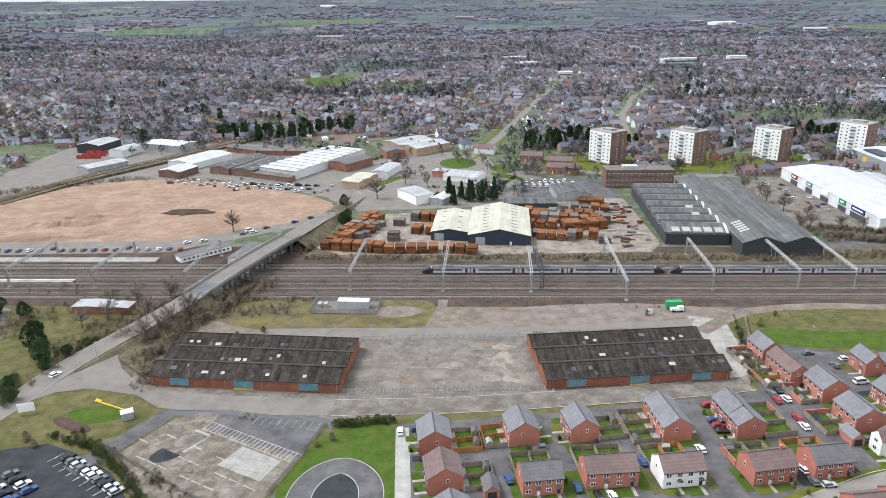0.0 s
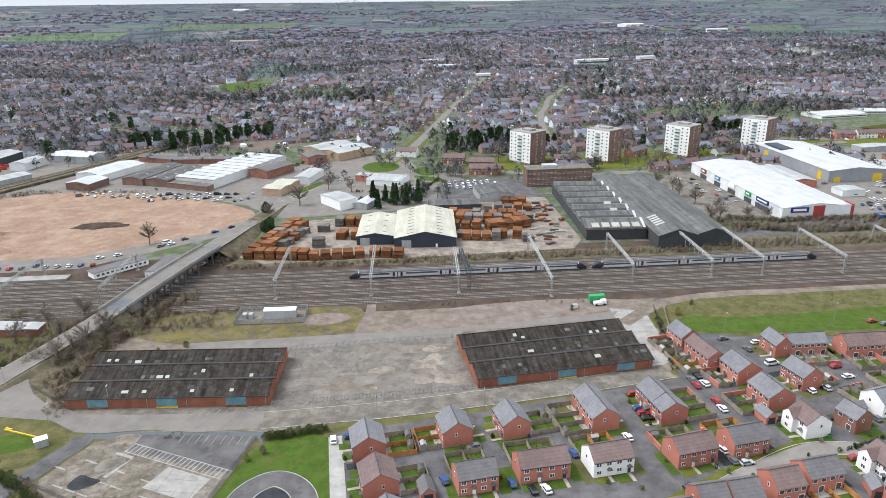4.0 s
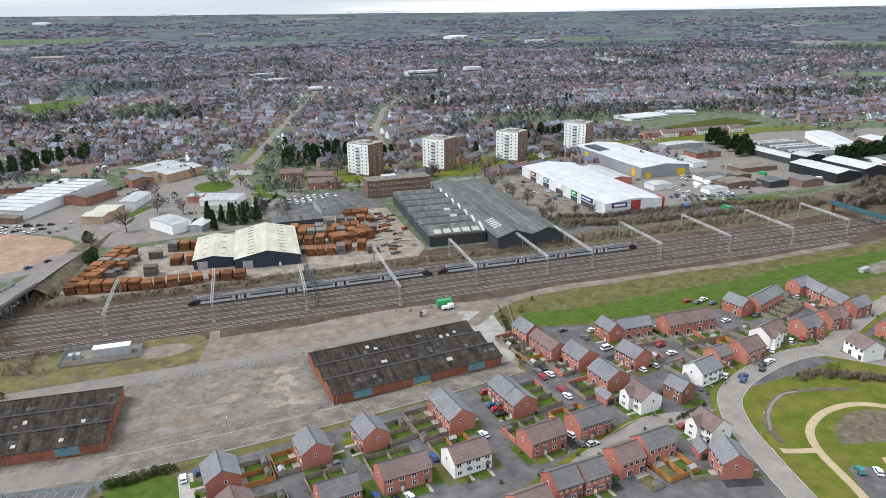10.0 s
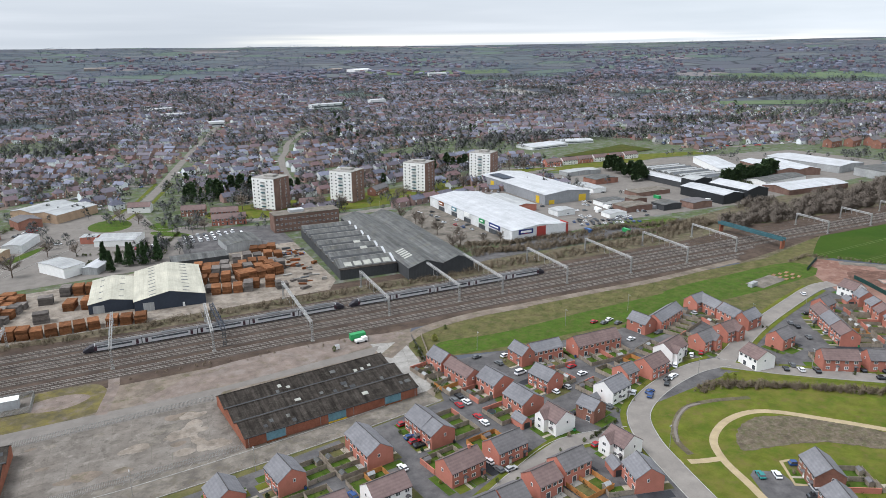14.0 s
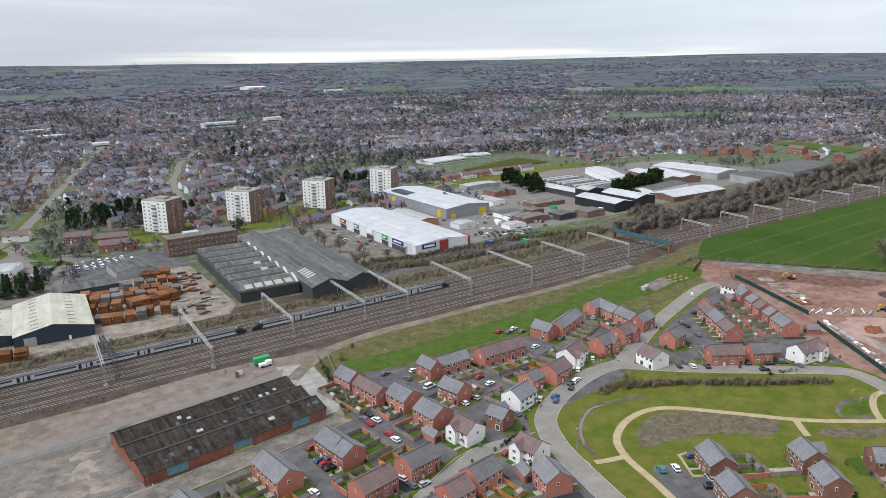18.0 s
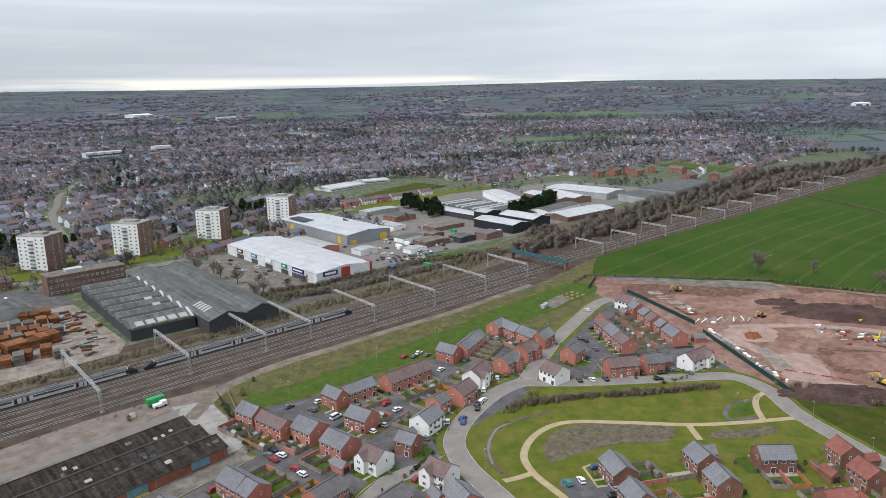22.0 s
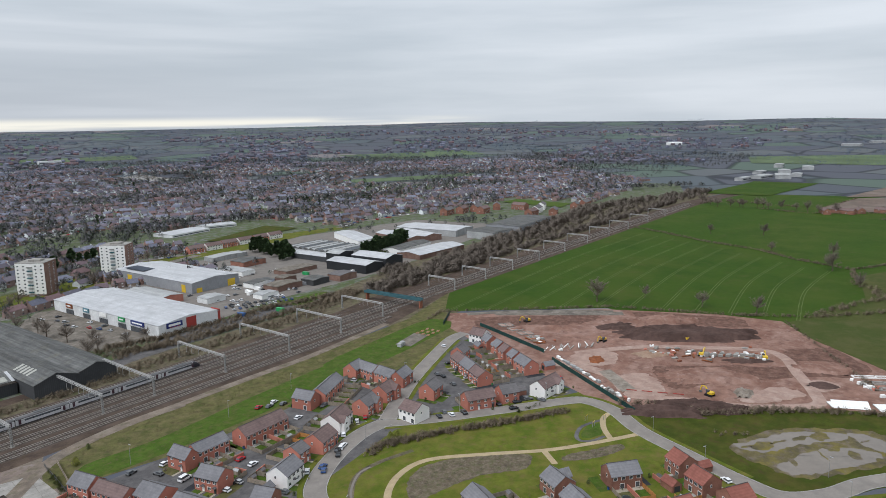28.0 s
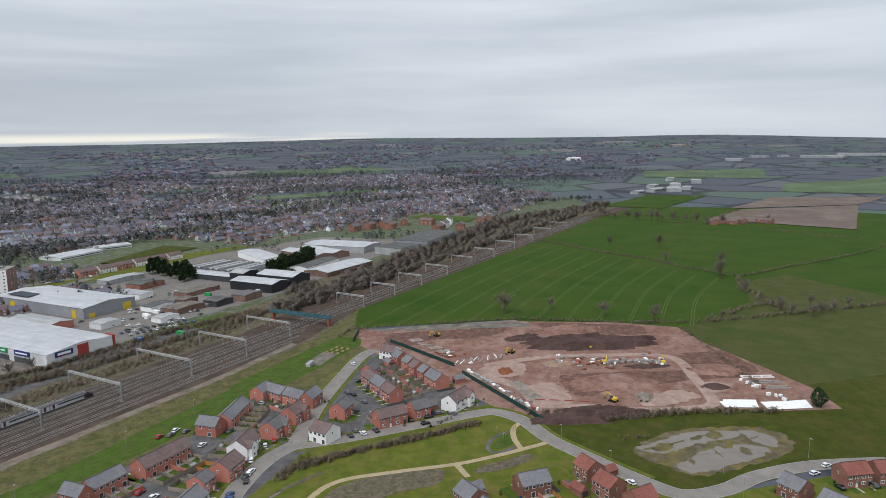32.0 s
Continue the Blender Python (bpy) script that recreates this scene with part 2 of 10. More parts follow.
M["dirt"] = patchy("dirt", [((0.1853, 0.1511, 0.1225), 0, 0), ((0.1208, 0.1022, 0.08454), 11, 0.45), ((0.2418, 0.2085, 0.1733), 8, 0.35), ((0.09672, 0.08989, 0.0465), 5, 0.25)])
M["sand"] = patchy("sandy_earth", [((0.2772, 0.1892, 0.1364), 0, 0), ((0.2184, 0.1419, 0.1012), 30, 0.45), ((0.336, 0.2537, 0.1892), 16, 0.35), ((0.1848, 0.1333, 0.1056), 8, 0.2)])
M["red_earth"] = patchy("red_earth", [((0.23, 0.135, 0.105), 0, 0), ((0.165, 0.088, 0.066), 26, 0.48), ((0.3, 0.2, 0.165), 17, 0.36), ((0.115, 0.064, 0.052), 6, 0.24), ((0.34, 0.24, 0.205), 4, 0.16)], bump=0.9)
M["dark_earth"] = mat("dark_earth", (0.0775, 0.0504, 0.0432), 0.95, 0.35, 0.1, 0.6, 0.8)
M["ballast"] = patchy("ballast", [((0.07869, 0.05777, 0.04588), 0, 0), ((0.04516, 0.0336, 0.02731), 9, 0.4), ((0.1163, 0.08725, 0.06824), 14, 0.35), ((0.06842, 0.05188, 0.02731), 6, 0.15)], bump=0.6)
M["trackbed"] = patchy("track_ballast", [((0.07677, 0.06173, 0.05325), 0, 0), ((0.05193, 0.04088, 0.03522), 7, 0.4), ((0.09701, 0.0792, 0.06917), 11, 0.3)], bump=0.6)
M["sleeper"] = mat("sleeper_concrete", (0.15, 0.1387, 0.1237), 0.9, 0.3, 0.5, 3.0)
M["rail"] = mat("rail_steel", (0.42, 0.38, 0.34), 0.6, 0.3, 0.4, 3.0, 0.0, 0.6)
M["brick"] = mat("red_brick", (0.4186, 0.1706, 0.1268), 0.9, 0.1, 0.35, 5.0, 0.2, random_tint=0.14)
M["brick_old"] = mat("old_brick", (0.2695, 0.1111, 0.07128), 0.9, 0.28, 0.15, 2.0, 0.3, random_tint=0.1)
M["brick_brown"] = mat("brown_brick", (0.2534, 0.127, 0.09405), 0.9, 0.25, 0.2, 2.0, 0.3, random_tint=0.1)
M["brick_dull"] = mat("dull_brown_brick", (0.2, 0.128, 0.104), 0.9, 0.25, 0.2, 2.0, 0.3, random_tint=0.15)
M["render"] = mat("white_render", (0.8, 0.79, 0.77), 0.85, 0.06, 0.3, 2.0)
M["tile_grey"] = striped("grey_roof_tile", (0.1899, 0.1882, 0.1986), (0.1415, 0.1424, 0.1516), 0.8, "Y", 0.9, 0.35)
M["tile_brown"] = striped("brown_roof_tile", (0.1751, 0.126, 0.1187), (0.1256, 0.09156, 0.08632), 0.8, "Y", 0.85, 0.35)
M["tile_red"] = striped("red_roof_tile", (0.24, 0.0966, 0.076), (0.168, 0.0672, 0.05225), 0.8, "Y", 0.85, 0.35)
M["yard_pale"] = patchy("dusty_yard", [((0.2441, 0.2095, 0.1729), 0, 0), ((0.1479, 0.1264, 0.1058), 9, 0.4), ((0.3106, 0.2781, 0.2399), 6, 0.35), ((0.09615, 0.08309, 0.07056), 4, 0.22)])
M["slate"] = striped("dark_roof_tile", (0.1505, 0.1424, 0.1443), (0.1069, 0.1023, 0.1061), 0.8, "Y", 0.85, 0.35)
M["ridge"] = mat("ridge_tile", (0.08, 0.075, 0.075), 0.8, 0.2, 1.0, 4.0)
M["asbestos"] = patchy("mossy_cement_sheet", [((0.03463, 0.02967, 0.02566), 0, 0), ((0.05772, 0.04945, 0.04276), 3, 0.4), ((0.02078, 0.01758, 0.01497), 5, 0.4), ((0.06926, 0.06373, 0.05346), 1.5, 0.2)], 0.95, 0.5, 0.25)
M["grey_sheet"] = patchy("grey_cement_sheet", [((0.1104, 0.112, 0.1102), 0, 0), ((0.08281, 0.08443, 0.08422), 12, 0.4), ((0.142, 0.142, 0.1355), 5, 0.3), ((0.1183, 0.1144, 0.0945), 7, 0.2)], 0.9, 0.2, 0.15)
M["cream_sheet"] = striped("cream_roof_sheet", (0.44, 0.4224, 0.344), (0.3784, 0.3608, 0.2924), 1.0, "X", 0.7, 0.3)
M["white_sheet"] = striped("white_roof_sheet", (0.4493, 0.4579, 0.4706), (0.3974, 0.4061, 0.4174), 1.0, "X", 0.6, 0.3)
M["pale_sheet"] = striped("pale_grey_sheet", (0.352, 0.36, 0.36), (0.296, 0.304, 0.304), 1.0, "X", 0.6, 0.4)
M["rooflight"] = mat("rooflight", (0.34, 0.34, 0.3036), 0.4, 0.2, 0.5, 2.0)
M["navy"] = striped("navy_cladding", (0.035, 0.045, 0.065), (0.028, 0.036, 0.055), 0.6, "X", 0.6, 0.5)
M["grey_clad"] = striped("grey_cladding", (0.27, 0.28, 0.295), (0.22, 0.23, 0.245), 0.6, "X", 0.5, 0.5)
M["black_clad"] = striped("black_cladding", (0.025, 0.027, 0.03), (0.018, 0.02, 0.022), 0.6, "X", 0.5, 0.5)
M["dark_clad"] = striped("dark_grey_cladding", (0.065, 0.067, 0.07), (0.05, 0.052, 0.055), 0.9, "X", 0.8, 0.5)
M["white_clad"] = striped("white_cladding", (0.66, 0.67, 0.67), (0.6, 0.61, 0.61), 0.6, "X", 0.5, 0.3)
M["red_clad"] = mat("red_cladding", (0.34, 0.05, 0.04), 0.5, 0.12, 0.2, 2.0)
M["white_paint"] = mat("white_paint", (0.82, 0.82, 0.8), 0.6, 0.07, 0.5, 3.0)
M["blue_sign"] = mat("blue_sign", (0.02, 0.035, 0.16), 0.5, 0.1)
M["teal_door"] = mat("faded_teal_door", (0.13, 0.25, 0.3), 0.7, 0.25, 0.4, 2.0)
M["teal_steel"] = mat("teal_painted_steel", (0.045, 0.115, 0.135), 0.6, 0.25, 0.4, 2.0)
M["yellow"] = mat("yellow_paint", (0.62, 0.42, 0.03), 0.5, 0.12, 0.5, 2.0)
M["green_paint"] = mat("green_paint", (0.03, 0.28, 0.09), 0.5, 0.12, 0.5, 2.0)
M["galvanised"] = mat("galvanised_steel", (0.36, 0.36, 0.35), 0.55, 0.2, 0.5, 3.0, 0.0, 0.4)
M["steel"] = mat("dark_steel", (0.12, 0.125, 0.13), 0.55, 0.2, 0.5, 3.0, 0.0, 0.4)
M["wood"] = mat("weathered_fence_wood", (0.27, 0.23, 0.185), 0.9, 0.25, 0.6, 3.0, 0.0, random_tint=0.15)
M["new_wood"] = mat("orange_fence_wood", (0.42, 0.2, 0.07), 0.85, 0.2, 0.6, 3.0, 0.0, random_tint=0.12)
M["pallet"] = mat("stacked_crate_wood", (0.176, 0.07912, 0.03772), 0.9, 0.35, 0.4, 1.5, 0.4, random_tint=0.4)
M["pallet_grey"] = mat("weathered_crate_wood", (0.14, 0.125, 0.115), 0.9, 0.3, 0.4, 1.5, 0.4, random_tint=0.3)
M["green_fence"] = mat("green_hoarding", (0.012, 0.05, 0.045), 0.6, 0.25, 0.4, 2.0)
M["glass"] = mat("window_glass", (0.07, 0.078, 0.088), 0.1, 0.3, 0.3, 1.0)
M["glass"].node_tree.nodes["Principled BSDF"].inputs["Specular IOR Level"].default_value = 0.7
M["rubber"] = mat("tyre_rubber", (0.02, 0.02, 0.02), 0.85, 0.2)
M["black"] = mat("black_plastic", (0.02, 0.02, 0.022), 0.6, 0.2)
M["door_dark"] = mat("dark_door", (0.04, 0.045, 0.05), 0.6, 0.2)
for key, c in (("car_white", (0.75, 0.76, 0.77)), ("car_black", (0.015, 0.016, 0.018)), ("car_grey", (0.12, 0.125, 0.13)), ("car_silver", (0.42, 0.43, 0.44)),
               ("car_red", (0.33, 0.02, 0.025)), ("car_blue", (0.03, 0.07, 0.2)), ("car_teal", (0.03, 0.2, 0.19))):
    M[key] = mat(key.replace("car_", "") + "_car_paint", c, 0.25, 0.05, 0.5, 2.0)
M["train_roof"] = mat("grey_train_roof", (0.13, 0.128, 0.13), 0.6, 0.2, 0.3, 2.0)
M["train_body"] = mat("silver_train_paint", (0.52, 0.52, 0.53), 0.35, 0.08, 0.3, 2.0)
M["train_dark"] = mat("black_train_paint", (0.025, 0.022, 0.03), 0.4, 0.1, 0.3, 2.0)
M["train_red"] = mat("dark_red_train_door", (0.05, 0.02, 0.03), 0.4, 0.1, 0.3, 2.0)
M["bark"] = mat("bark", (0.12, 0.095, 0.075), 0.95, 0.3, 1.0, 6.0)
M["twigs"] = mat("bare_twigs", (0.1945, 0.165, 0.1393), 0.95, 0.3, 0.5, 2.0, random_tint=0.3)
M["leaf_dark"] = mat("evergreen_leaves", (0.039, 0.0676, 0.0286), 0.9, 0.4, 0.6, 2.5, random_tint=0.3)
M["leaf_hedge"] = mat("hedge_leaves", (0.0975, 0.117, 0.0455), 0.9, 0.4, 0.6, 2.5, random_tint=0.3)
M["leaf_fresh"] = mat("fresh_leaves", (0.2, 0.21, 0.05), 0.9, 0.3, 0.6, 2.5)
M["scrub"] = mat("winter_scrub", (0.1935, 0.1571, 0.1135), 0.95, 0.35, 0.3, 1.5, random_tint=0.3)
M["brush"] = patchy("bramble_litter", [((0.1168, 0.09629, 0.06569), 0, 0), ((0.05843, 0.05416, 0.0352), 5, 0.45), ((0.1694, 0.1444, 0.09971), 4, 0.35), ((0.08766, 0.1023, 0.04105), 7, 0.25)], bump=0.8)
M["water"] = mat("still_water", (0.17, 0.145, 0.12), 0.15, 0.15, 0.05, 0.3)
M["bin_blue"] = mat("blue_bin_plastic", (0.02, 0.07, 0.25), 0.5, 0.1)
M["rust"] = mat("rusty_brown", (0.2, 0.075, 0.035), 0.8, 0.3, 0.5, 2.0)
M["blue_tarp"] = mat("blue_sheeting", (0.05, 0.14, 0.36), 0.6, 0.25, 0.5, 2.0)
# mixed tile colours, shifted to blue as haze over the town
M["hazed_town_roof"] = palette_mat("hazed_town_tile", [(0.1184, 0.1075, 0.1303), (0.142, 0.125, 0.1471), (0.1184, 0.1213, 0.1557), (0.1607, 0.1213, 0.1332), (0.1438, 0.1497, 0.1916), (0.1649, 0.1497, 0.1749), (0.1225, 0.118, 0.1437), (0.2029, 0.2113, 0.2666), (0.0971, 0.0916, 0.1141), (0.1691, 0.1144, 0.1172)])
# roofs farther off: same tiles with aerial haze painted in as blue
M["hazed_far_roof"] = palette_mat("hazed_roof_tile", [(0.1168, 0.1065, 0.1323), (0.1401, 0.1239, 0.1494), (0.1168, 0.1202, 0.1581), (0.1585, 0.1202, 0.1353), (0.1418, 0.1484, 0.1947), (0.1626, 0.1484, 0.1777), (0.1208, 0.1169, 0.1461), (0.2001, 0.2094, 0.2708), (0.0958, 0.09079, 0.1159), (0.1667, 0.1135, 0.1191)])
# brick and render colours, cooled to stand for haze in between
M["hazed_town_wall"] = palette_mat("town_house_wall", [(0.2801, 0.183, 0.1561), (0.3232, 0.2174, 0.1861), (0.2586, 0.183, 0.1621), (0.6032, 0.6292, 0.6364), (0.237, 0.1602, 0.1441), (0.4309, 0.4233, 0.4083), (0.3555, 0.286, 0.2281), (0.2586, 0.1888, 0.1681), (0.7325, 0.7665, 0.7805), (0.3016, 0.2059, 0.1801)])
M["town_light"] = palette_mat("far_pale_shed", [(0.6, 0.6, 0.6), (0.35, 0.36, 0.37), (0.7, 0.7, 0.7), (0.25, 0.22, 0.2)])
M["far_car"] = palette_mat("distant_car_paint", [(0.7, 0.7, 0.7), (0.04, 0.04, 0.045), (0.2, 0.2, 0.21), (0.5, 0.5, 0.52), (0.3, 0.03, 0.03), (0.04, 0.08, 0.2)], 0.3)
M["town_window"] = palette_mat("far_window", [(0.75, 0.75, 0.74), (0.06, 0.065, 0.07), (0.6, 0.6, 0.6), (0.05, 0.055, 0.06), (0.3, 0.31, 0.32)], 0.4)
M["evergreen_far"] = palette_mat("far_evergreen", [(0.0468, 0.0754, 0.0351), (0.0585, 0.091, 0.0405), (0.0754, 0.1092, 0.0486), (0.039, 0.0624, 0.0351)])
# near crop green paled and greyed, haze painted on far fields
M["hazed_crop"] = mat("hazed_far_crop", (0.1, 0.135, 0.075), 0.95, 0.25, 0.01, 0.1)
# bare twigs and evergreens; town haze painted in as a grey-blue cast
M["hazed_town_tree"] = palette_mat("hazed_tree_twigs", [(0.1127, 0.1095, 0.1161), (0.1352, 0.1303, 0.1378), (0.09761, 0.09592, 0.09744), (0.03754, 0.05891, 0.03523), (0.1202, 0.1177, 0.1242), (0.0751, 0.09416, 0.06213), (0.1503, 0.1472, 0.1553)])
M["town_garden"] = patchy("garden_ground", [((0.0945, 0.1118, 0.057), 0, 0), ((0.0567, 0.0972, 0.02736), 12, 0.45), ((0.189, 0.1895, 0.1995), 9, 0.35), ((0.0945, 0.07776, 0.0684), 6, 0.3)])
# woods in blue-grey: distance haze put into their colour
M["hazed_wood"] = palette_mat("hazed_far_wood", [(0.09652, 0.1231, 0.1701), (0.1194, 0.1392, 0.1943), (0.08271, 0.1177, 0.1539)])



def jointed(key, size, turn, rgb, wide=0.16):
    """Weeds and dirt in the joints of cast slabs, here and there."""
    t = M[key].node_tree
    b = t.nodes["Principled BSDF"]
    old = b.inputs["Base Color"].links[0].from_socket
    g, mp, sep = t.nodes.new("ShaderNodeNewGeometry"), t.nodes.new("ShaderNodeMapping"), t.nodes.new("ShaderNodeSeparateXYZ")
    mp.inputs["Rotation"].default_value = (0, 0, radians(turn))
    t.links.new(g.outputs["Position"], mp.inputs[0])
    wob = t.nodes.new("ShaderNodeTexNoise")
    wob.inputs["Scale"].default_value, wob.inputs["Detail"].default_value = 0.16, 6.0
    t.links.new(g.outputs["Position"], wob.inputs["Vector"])
    t.links.new(mp.outputs[0], sep.inputs[0])
    def op(kind, a, c):
        n = t.nodes.new("ShaderNodeMath")
        n.operation = kind
        for k, v in enumerate((a, c)):
            if isinstance(v, float):
                n.inputs[k].default_value = v
            else:
                t.links.new(v, n.inputs[k])
        return n.outputs[0]
    lines = [op("LESS_THAN", op("PINGPONG", op("ADD", sep.outputs[k], op("MULTIPLY", wob.outputs[0], 0.5)), size / 2), wide) for k in (0, 1)]
    mask = op("MULTIPLY", op("MAXIMUM", *lines), op("GREATER_THAN", wob.outputs[0], 0.44))
    mx = t.nodes.new("ShaderNodeMixRGB")
    mx.inputs[2].default_value = (*rgb, 1)
    t.links.new(op("MULTIPLY", mask, 0.45), mx.inputs[0])
    t.links.new(old, mx.inputs[1])
    t.links.new(mx.outputs[0], b.inputs["Base Color"])


def streaked(key, stretch, low, high):
    """Sheet by sheet weathering: streaks along the fall of a roof, in the roof's own axes."""
    t = M[key].node_tree
    b = t.nodes["Principled BSDF"]
    old = b.inputs["Base Color"].links[0].from_socket
    co, mp, n, r, mx = (t.nodes.new("ShaderNode" + k) for k in ("TexCoord", "Mapping", "TexNoise", "MapRange", "HueSaturation"))
    mp.inputs["Scale"].default_value = stretch
    n.inputs["Scale"].default_value, n.inputs["Detail"].default_value, n.inputs["Roughness"].default_value = 1.0, 5.0, 0.7
    r.inputs[1].default_value, r.inputs[2].default_value, r.inputs[3].default_value, r.inputs[4].default_value = 0.3, 0.7, low, high
    t.links.new(co.outputs["Object"], mp.inputs[0])
    t.links.new(mp.outputs[0], n.inputs["Vector"])
    t.links.new(n.outputs[0], r.inputs[0])
    t.links.new(r.outputs[0], mx.inputs["Value"])
    t.links.new(old, mx.inputs["Color"])
    t.links.new(mx.outputs[0], b.inputs["Base Color"])


jointed("concrete", 6.0, 4.0, (0.1, 0.095, 0.07), 0.07)
jointed("pale_concrete", 5.0, 12.0, (0.13, 0.12, 0.09), 0.1)
streaked("asbestos", (0.9, 0.05, 0.05), 0.45, 1.7)
streaked("grey_sheet", (0.55, 0.03, 0.05), 0.6, 1.45)
streaked("white_sheet", (0.4, 0.03, 0.05), 0.84, 1.12)
streaked("pale_sheet", (0.4, 0.04, 0.05), 0.75, 1.2)
streaked("cream_sheet", (0.6, 0.05, 0.05), 0.82, 1.12)
for key in ("tile_grey", "slate", "tile_brown", "tile_red"):
    streaked(key, (0.7, 0.5, 0.5), 0.86, 1.14)


# ---- building tools ----
def mesh_of(name, bm, *materials):
    me = bpy.data.meshes.new(name)
    bm.to_mesh(me)
    bm.free()
    for m in materials:
        me.materials.append(M[m])
    return me


def part(name, bm, material, parent, label=""):
    ob = new(name, mesh_of(name, bm, material))
    ob.parent = parent
    if label:
        tagged(ob, label)
    return ob


def share(name, me, parent, m=None):
    ob = new(name, me)
    ob.parent = parent
    if m is not None:
        ob.matrix_basis = m
    return ob


def thing(name, m, label, category, group=""):
    ob = new(name)
    ob.empty_display_size = 0.5
    ob.matrix_basis = m
    return tagged(ob, label, category, group)


def setting(name, bm, material, label="", category=""):
    return tagged(new(name, mesh_of(name, bm, material)), label, category, "", "structure")


def stuff(name, me, label, category):
    return tagged(new(name, me), label, category, "", "stuff")


def box(bm, x0, x1, y0, y1, z0, z1, bevel=0.0):
    v = [bm.verts.new((x, y, z)) for z in (z0, z1) for y in (y0, y1) for x in (x0, x1)]
    for f in ((0, 2, 3, 1), (4, 5, 7, 6), (0, 1, 5, 4), (2, 6, 7, 3), (0, 4, 6, 2), (1, 3, 7, 5)):
        bm.faces.new([v[i] for i in f])
    if bevel:
        es = list({e for q in v for e in q.link_edges})
        bmesh.ops.bevel(bm, geom=es, offset=bevel, segments=1, affect="EDGES")
    return bm


def boxes(*rows):
    bm = bmesh.new()
    for r in rows:
        box(bm, *r)
    return bm


def prism(bm, pts, axis, a, b):
    """A flat outline in the plane across an axis, drawn out from a to b along it."""
    def at(u, v, w):
        return {"x": (w, u, v), "y": (u, w, v), "z": (u, v, w)}[axis]
    lo, hi = [bm.verts.new(at(*p, a)) for p in pts], [bm.verts.new(at(*p, b)) for p in pts]
    bm.faces.new(lo), bm.faces.new(hi[::-1])
    for i in range(len(pts)):
        j = (i + 1) % len(pts)
        bm.faces.new((lo[j], lo[i], hi[i], hi[j]))
    bmesh.ops.recalc_face_normals(bm, faces=bm.faces)
    return bm


def pole(bm, x, y, z0, z1, r, n=6, r2=None):
    r2 = r if r2 is None else r2
    lo = [bm.verts.new((x + r * math.cos(2 * math.pi * k / n), y + r * math.sin(2 * math.pi * k / n), z0)) for k in range(n)]
    hi = [bm.verts.new((x + r2 * math.cos(2 * math.pi * k / n), y + r2 * math.sin(2 * math.pi * k / n), z1)) for k in range(n)]
    bm.faces.new(lo[::-1]), bm.faces.new(hi)
    for i in range(n):
        j = (i + 1) % n
        bm.faces.new((lo[i], lo[j], hi[j], hi[i]))
    return bm


def smooth_line(pts, steps=6, closed=False):
    """Points along a soft curve through the given ones."""
    out, n = [], len(pts)
    for i in range(n if closed else n - 1):
        if closed:
            a, b, c, d = (np.array(pts[k % n], float) for k in (i - 1, i, i + 1, i + 2))
        else:
            a, b, c, d = (np.array(pts[min(max(k, 0), n - 1)], float) for k in (i - 1, i, i + 1, i + 2))
        for s in range(steps):
            u = s / steps
            out.append(0.5 * (2 * b + (c - a) * u + (2 * a - 5 * b + 4 * c - d) * u * u + (3 * b - a - 3 * c + d) * u ** 3))
    if not closed:
        out.append(np.array(pts[-1], float))
    return out


def strip(bm, pts, width, z, thick=0.0, steps=6):
    """A road or path of even width along a soft curve; points may carry their own height."""
    line = smooth_line([p if len(p) > 2 else (*p, z) for p in pts], steps)
    rows = []
    for i, p in enumerate(line):
        d = line[min(i + 1, len(line) - 1)] - line[max(i - 1, 0)]
        side = np.array((-d[1], d[0], 0)) / max(1e-6, math.hypot(d[0], d[1])) * width / 2
        row = [bm.verts.new(p + side), bm.verts.new(p - side)]
        if thick:
            row += [bm.verts.new(p - side - (0, 0, thick)), bm.verts.new(p + side - (0, 0, thick))]
        rows.append(row)
    for a, b in zip(rows, rows[1:]):
        n = len(a)
        if n == 2:
            bm.faces.new((a[0], a[1], b[1], b[0]))
        else:
            for k in range(4):
                bm.faces.new((a[k], a[(k + 1) % 4], b[(k + 1) % 4], b[k]))
    return bm


def sheet(name, pts, z, material, label="", soft=0, category="ground"):
    """A level piece of ground, its edge soft where asked for."""
    bm = bmesh.new()
    line = smooth_line(pts, soft, True) if soft else pts
    f = bm.faces.new([bm.verts.new((p[0], p[1], z)) for p in line])
    bmesh.ops.recalc_face_normals(bm, faces=[f])
    if f.normal.z < 0:
        bmesh.ops.reverse_faces(bm, faces=[f])
    bmesh.ops.triangulate(bm, faces=[f])
    return setting(name, bm, material, label, category)


def road(name, pts, width, material, z=0.06, kerbs=True, label="", steps=6):
    ob = setting(name, strip(bmesh.new(), pts, width, z, 0.0, steps), material, label, "road")
    if kerbs:
        line = smooth_line([p if len(p) > 2 else (*p, z) for p in pts], steps)
        for s in (1, -1):
            edge = []
            for i, p in enumerate(line):
                d = line[min(i + 1, len(line) - 1)] - line[max(i - 1, 0)]
                edge.append(p + np.array((-d[1], d[0], 0)) / max(1e-6, math.hypot(d[0], d[1])) * s * (width / 2 + 0.12) + (0, 0, 0.1))
            setting("kerb", strip(bmesh.new(), edge, 0.25, 0, 0.2, 1), "kerb", "pale concrete kerb beside the road", "kerb")
    return ob


def cloud_mesh(name, verts, faces, material):
    me = bpy.data.meshes.new(name)
    me.from_pydata(verts, [], faces)
    me.materials.append(M[material])
    return me


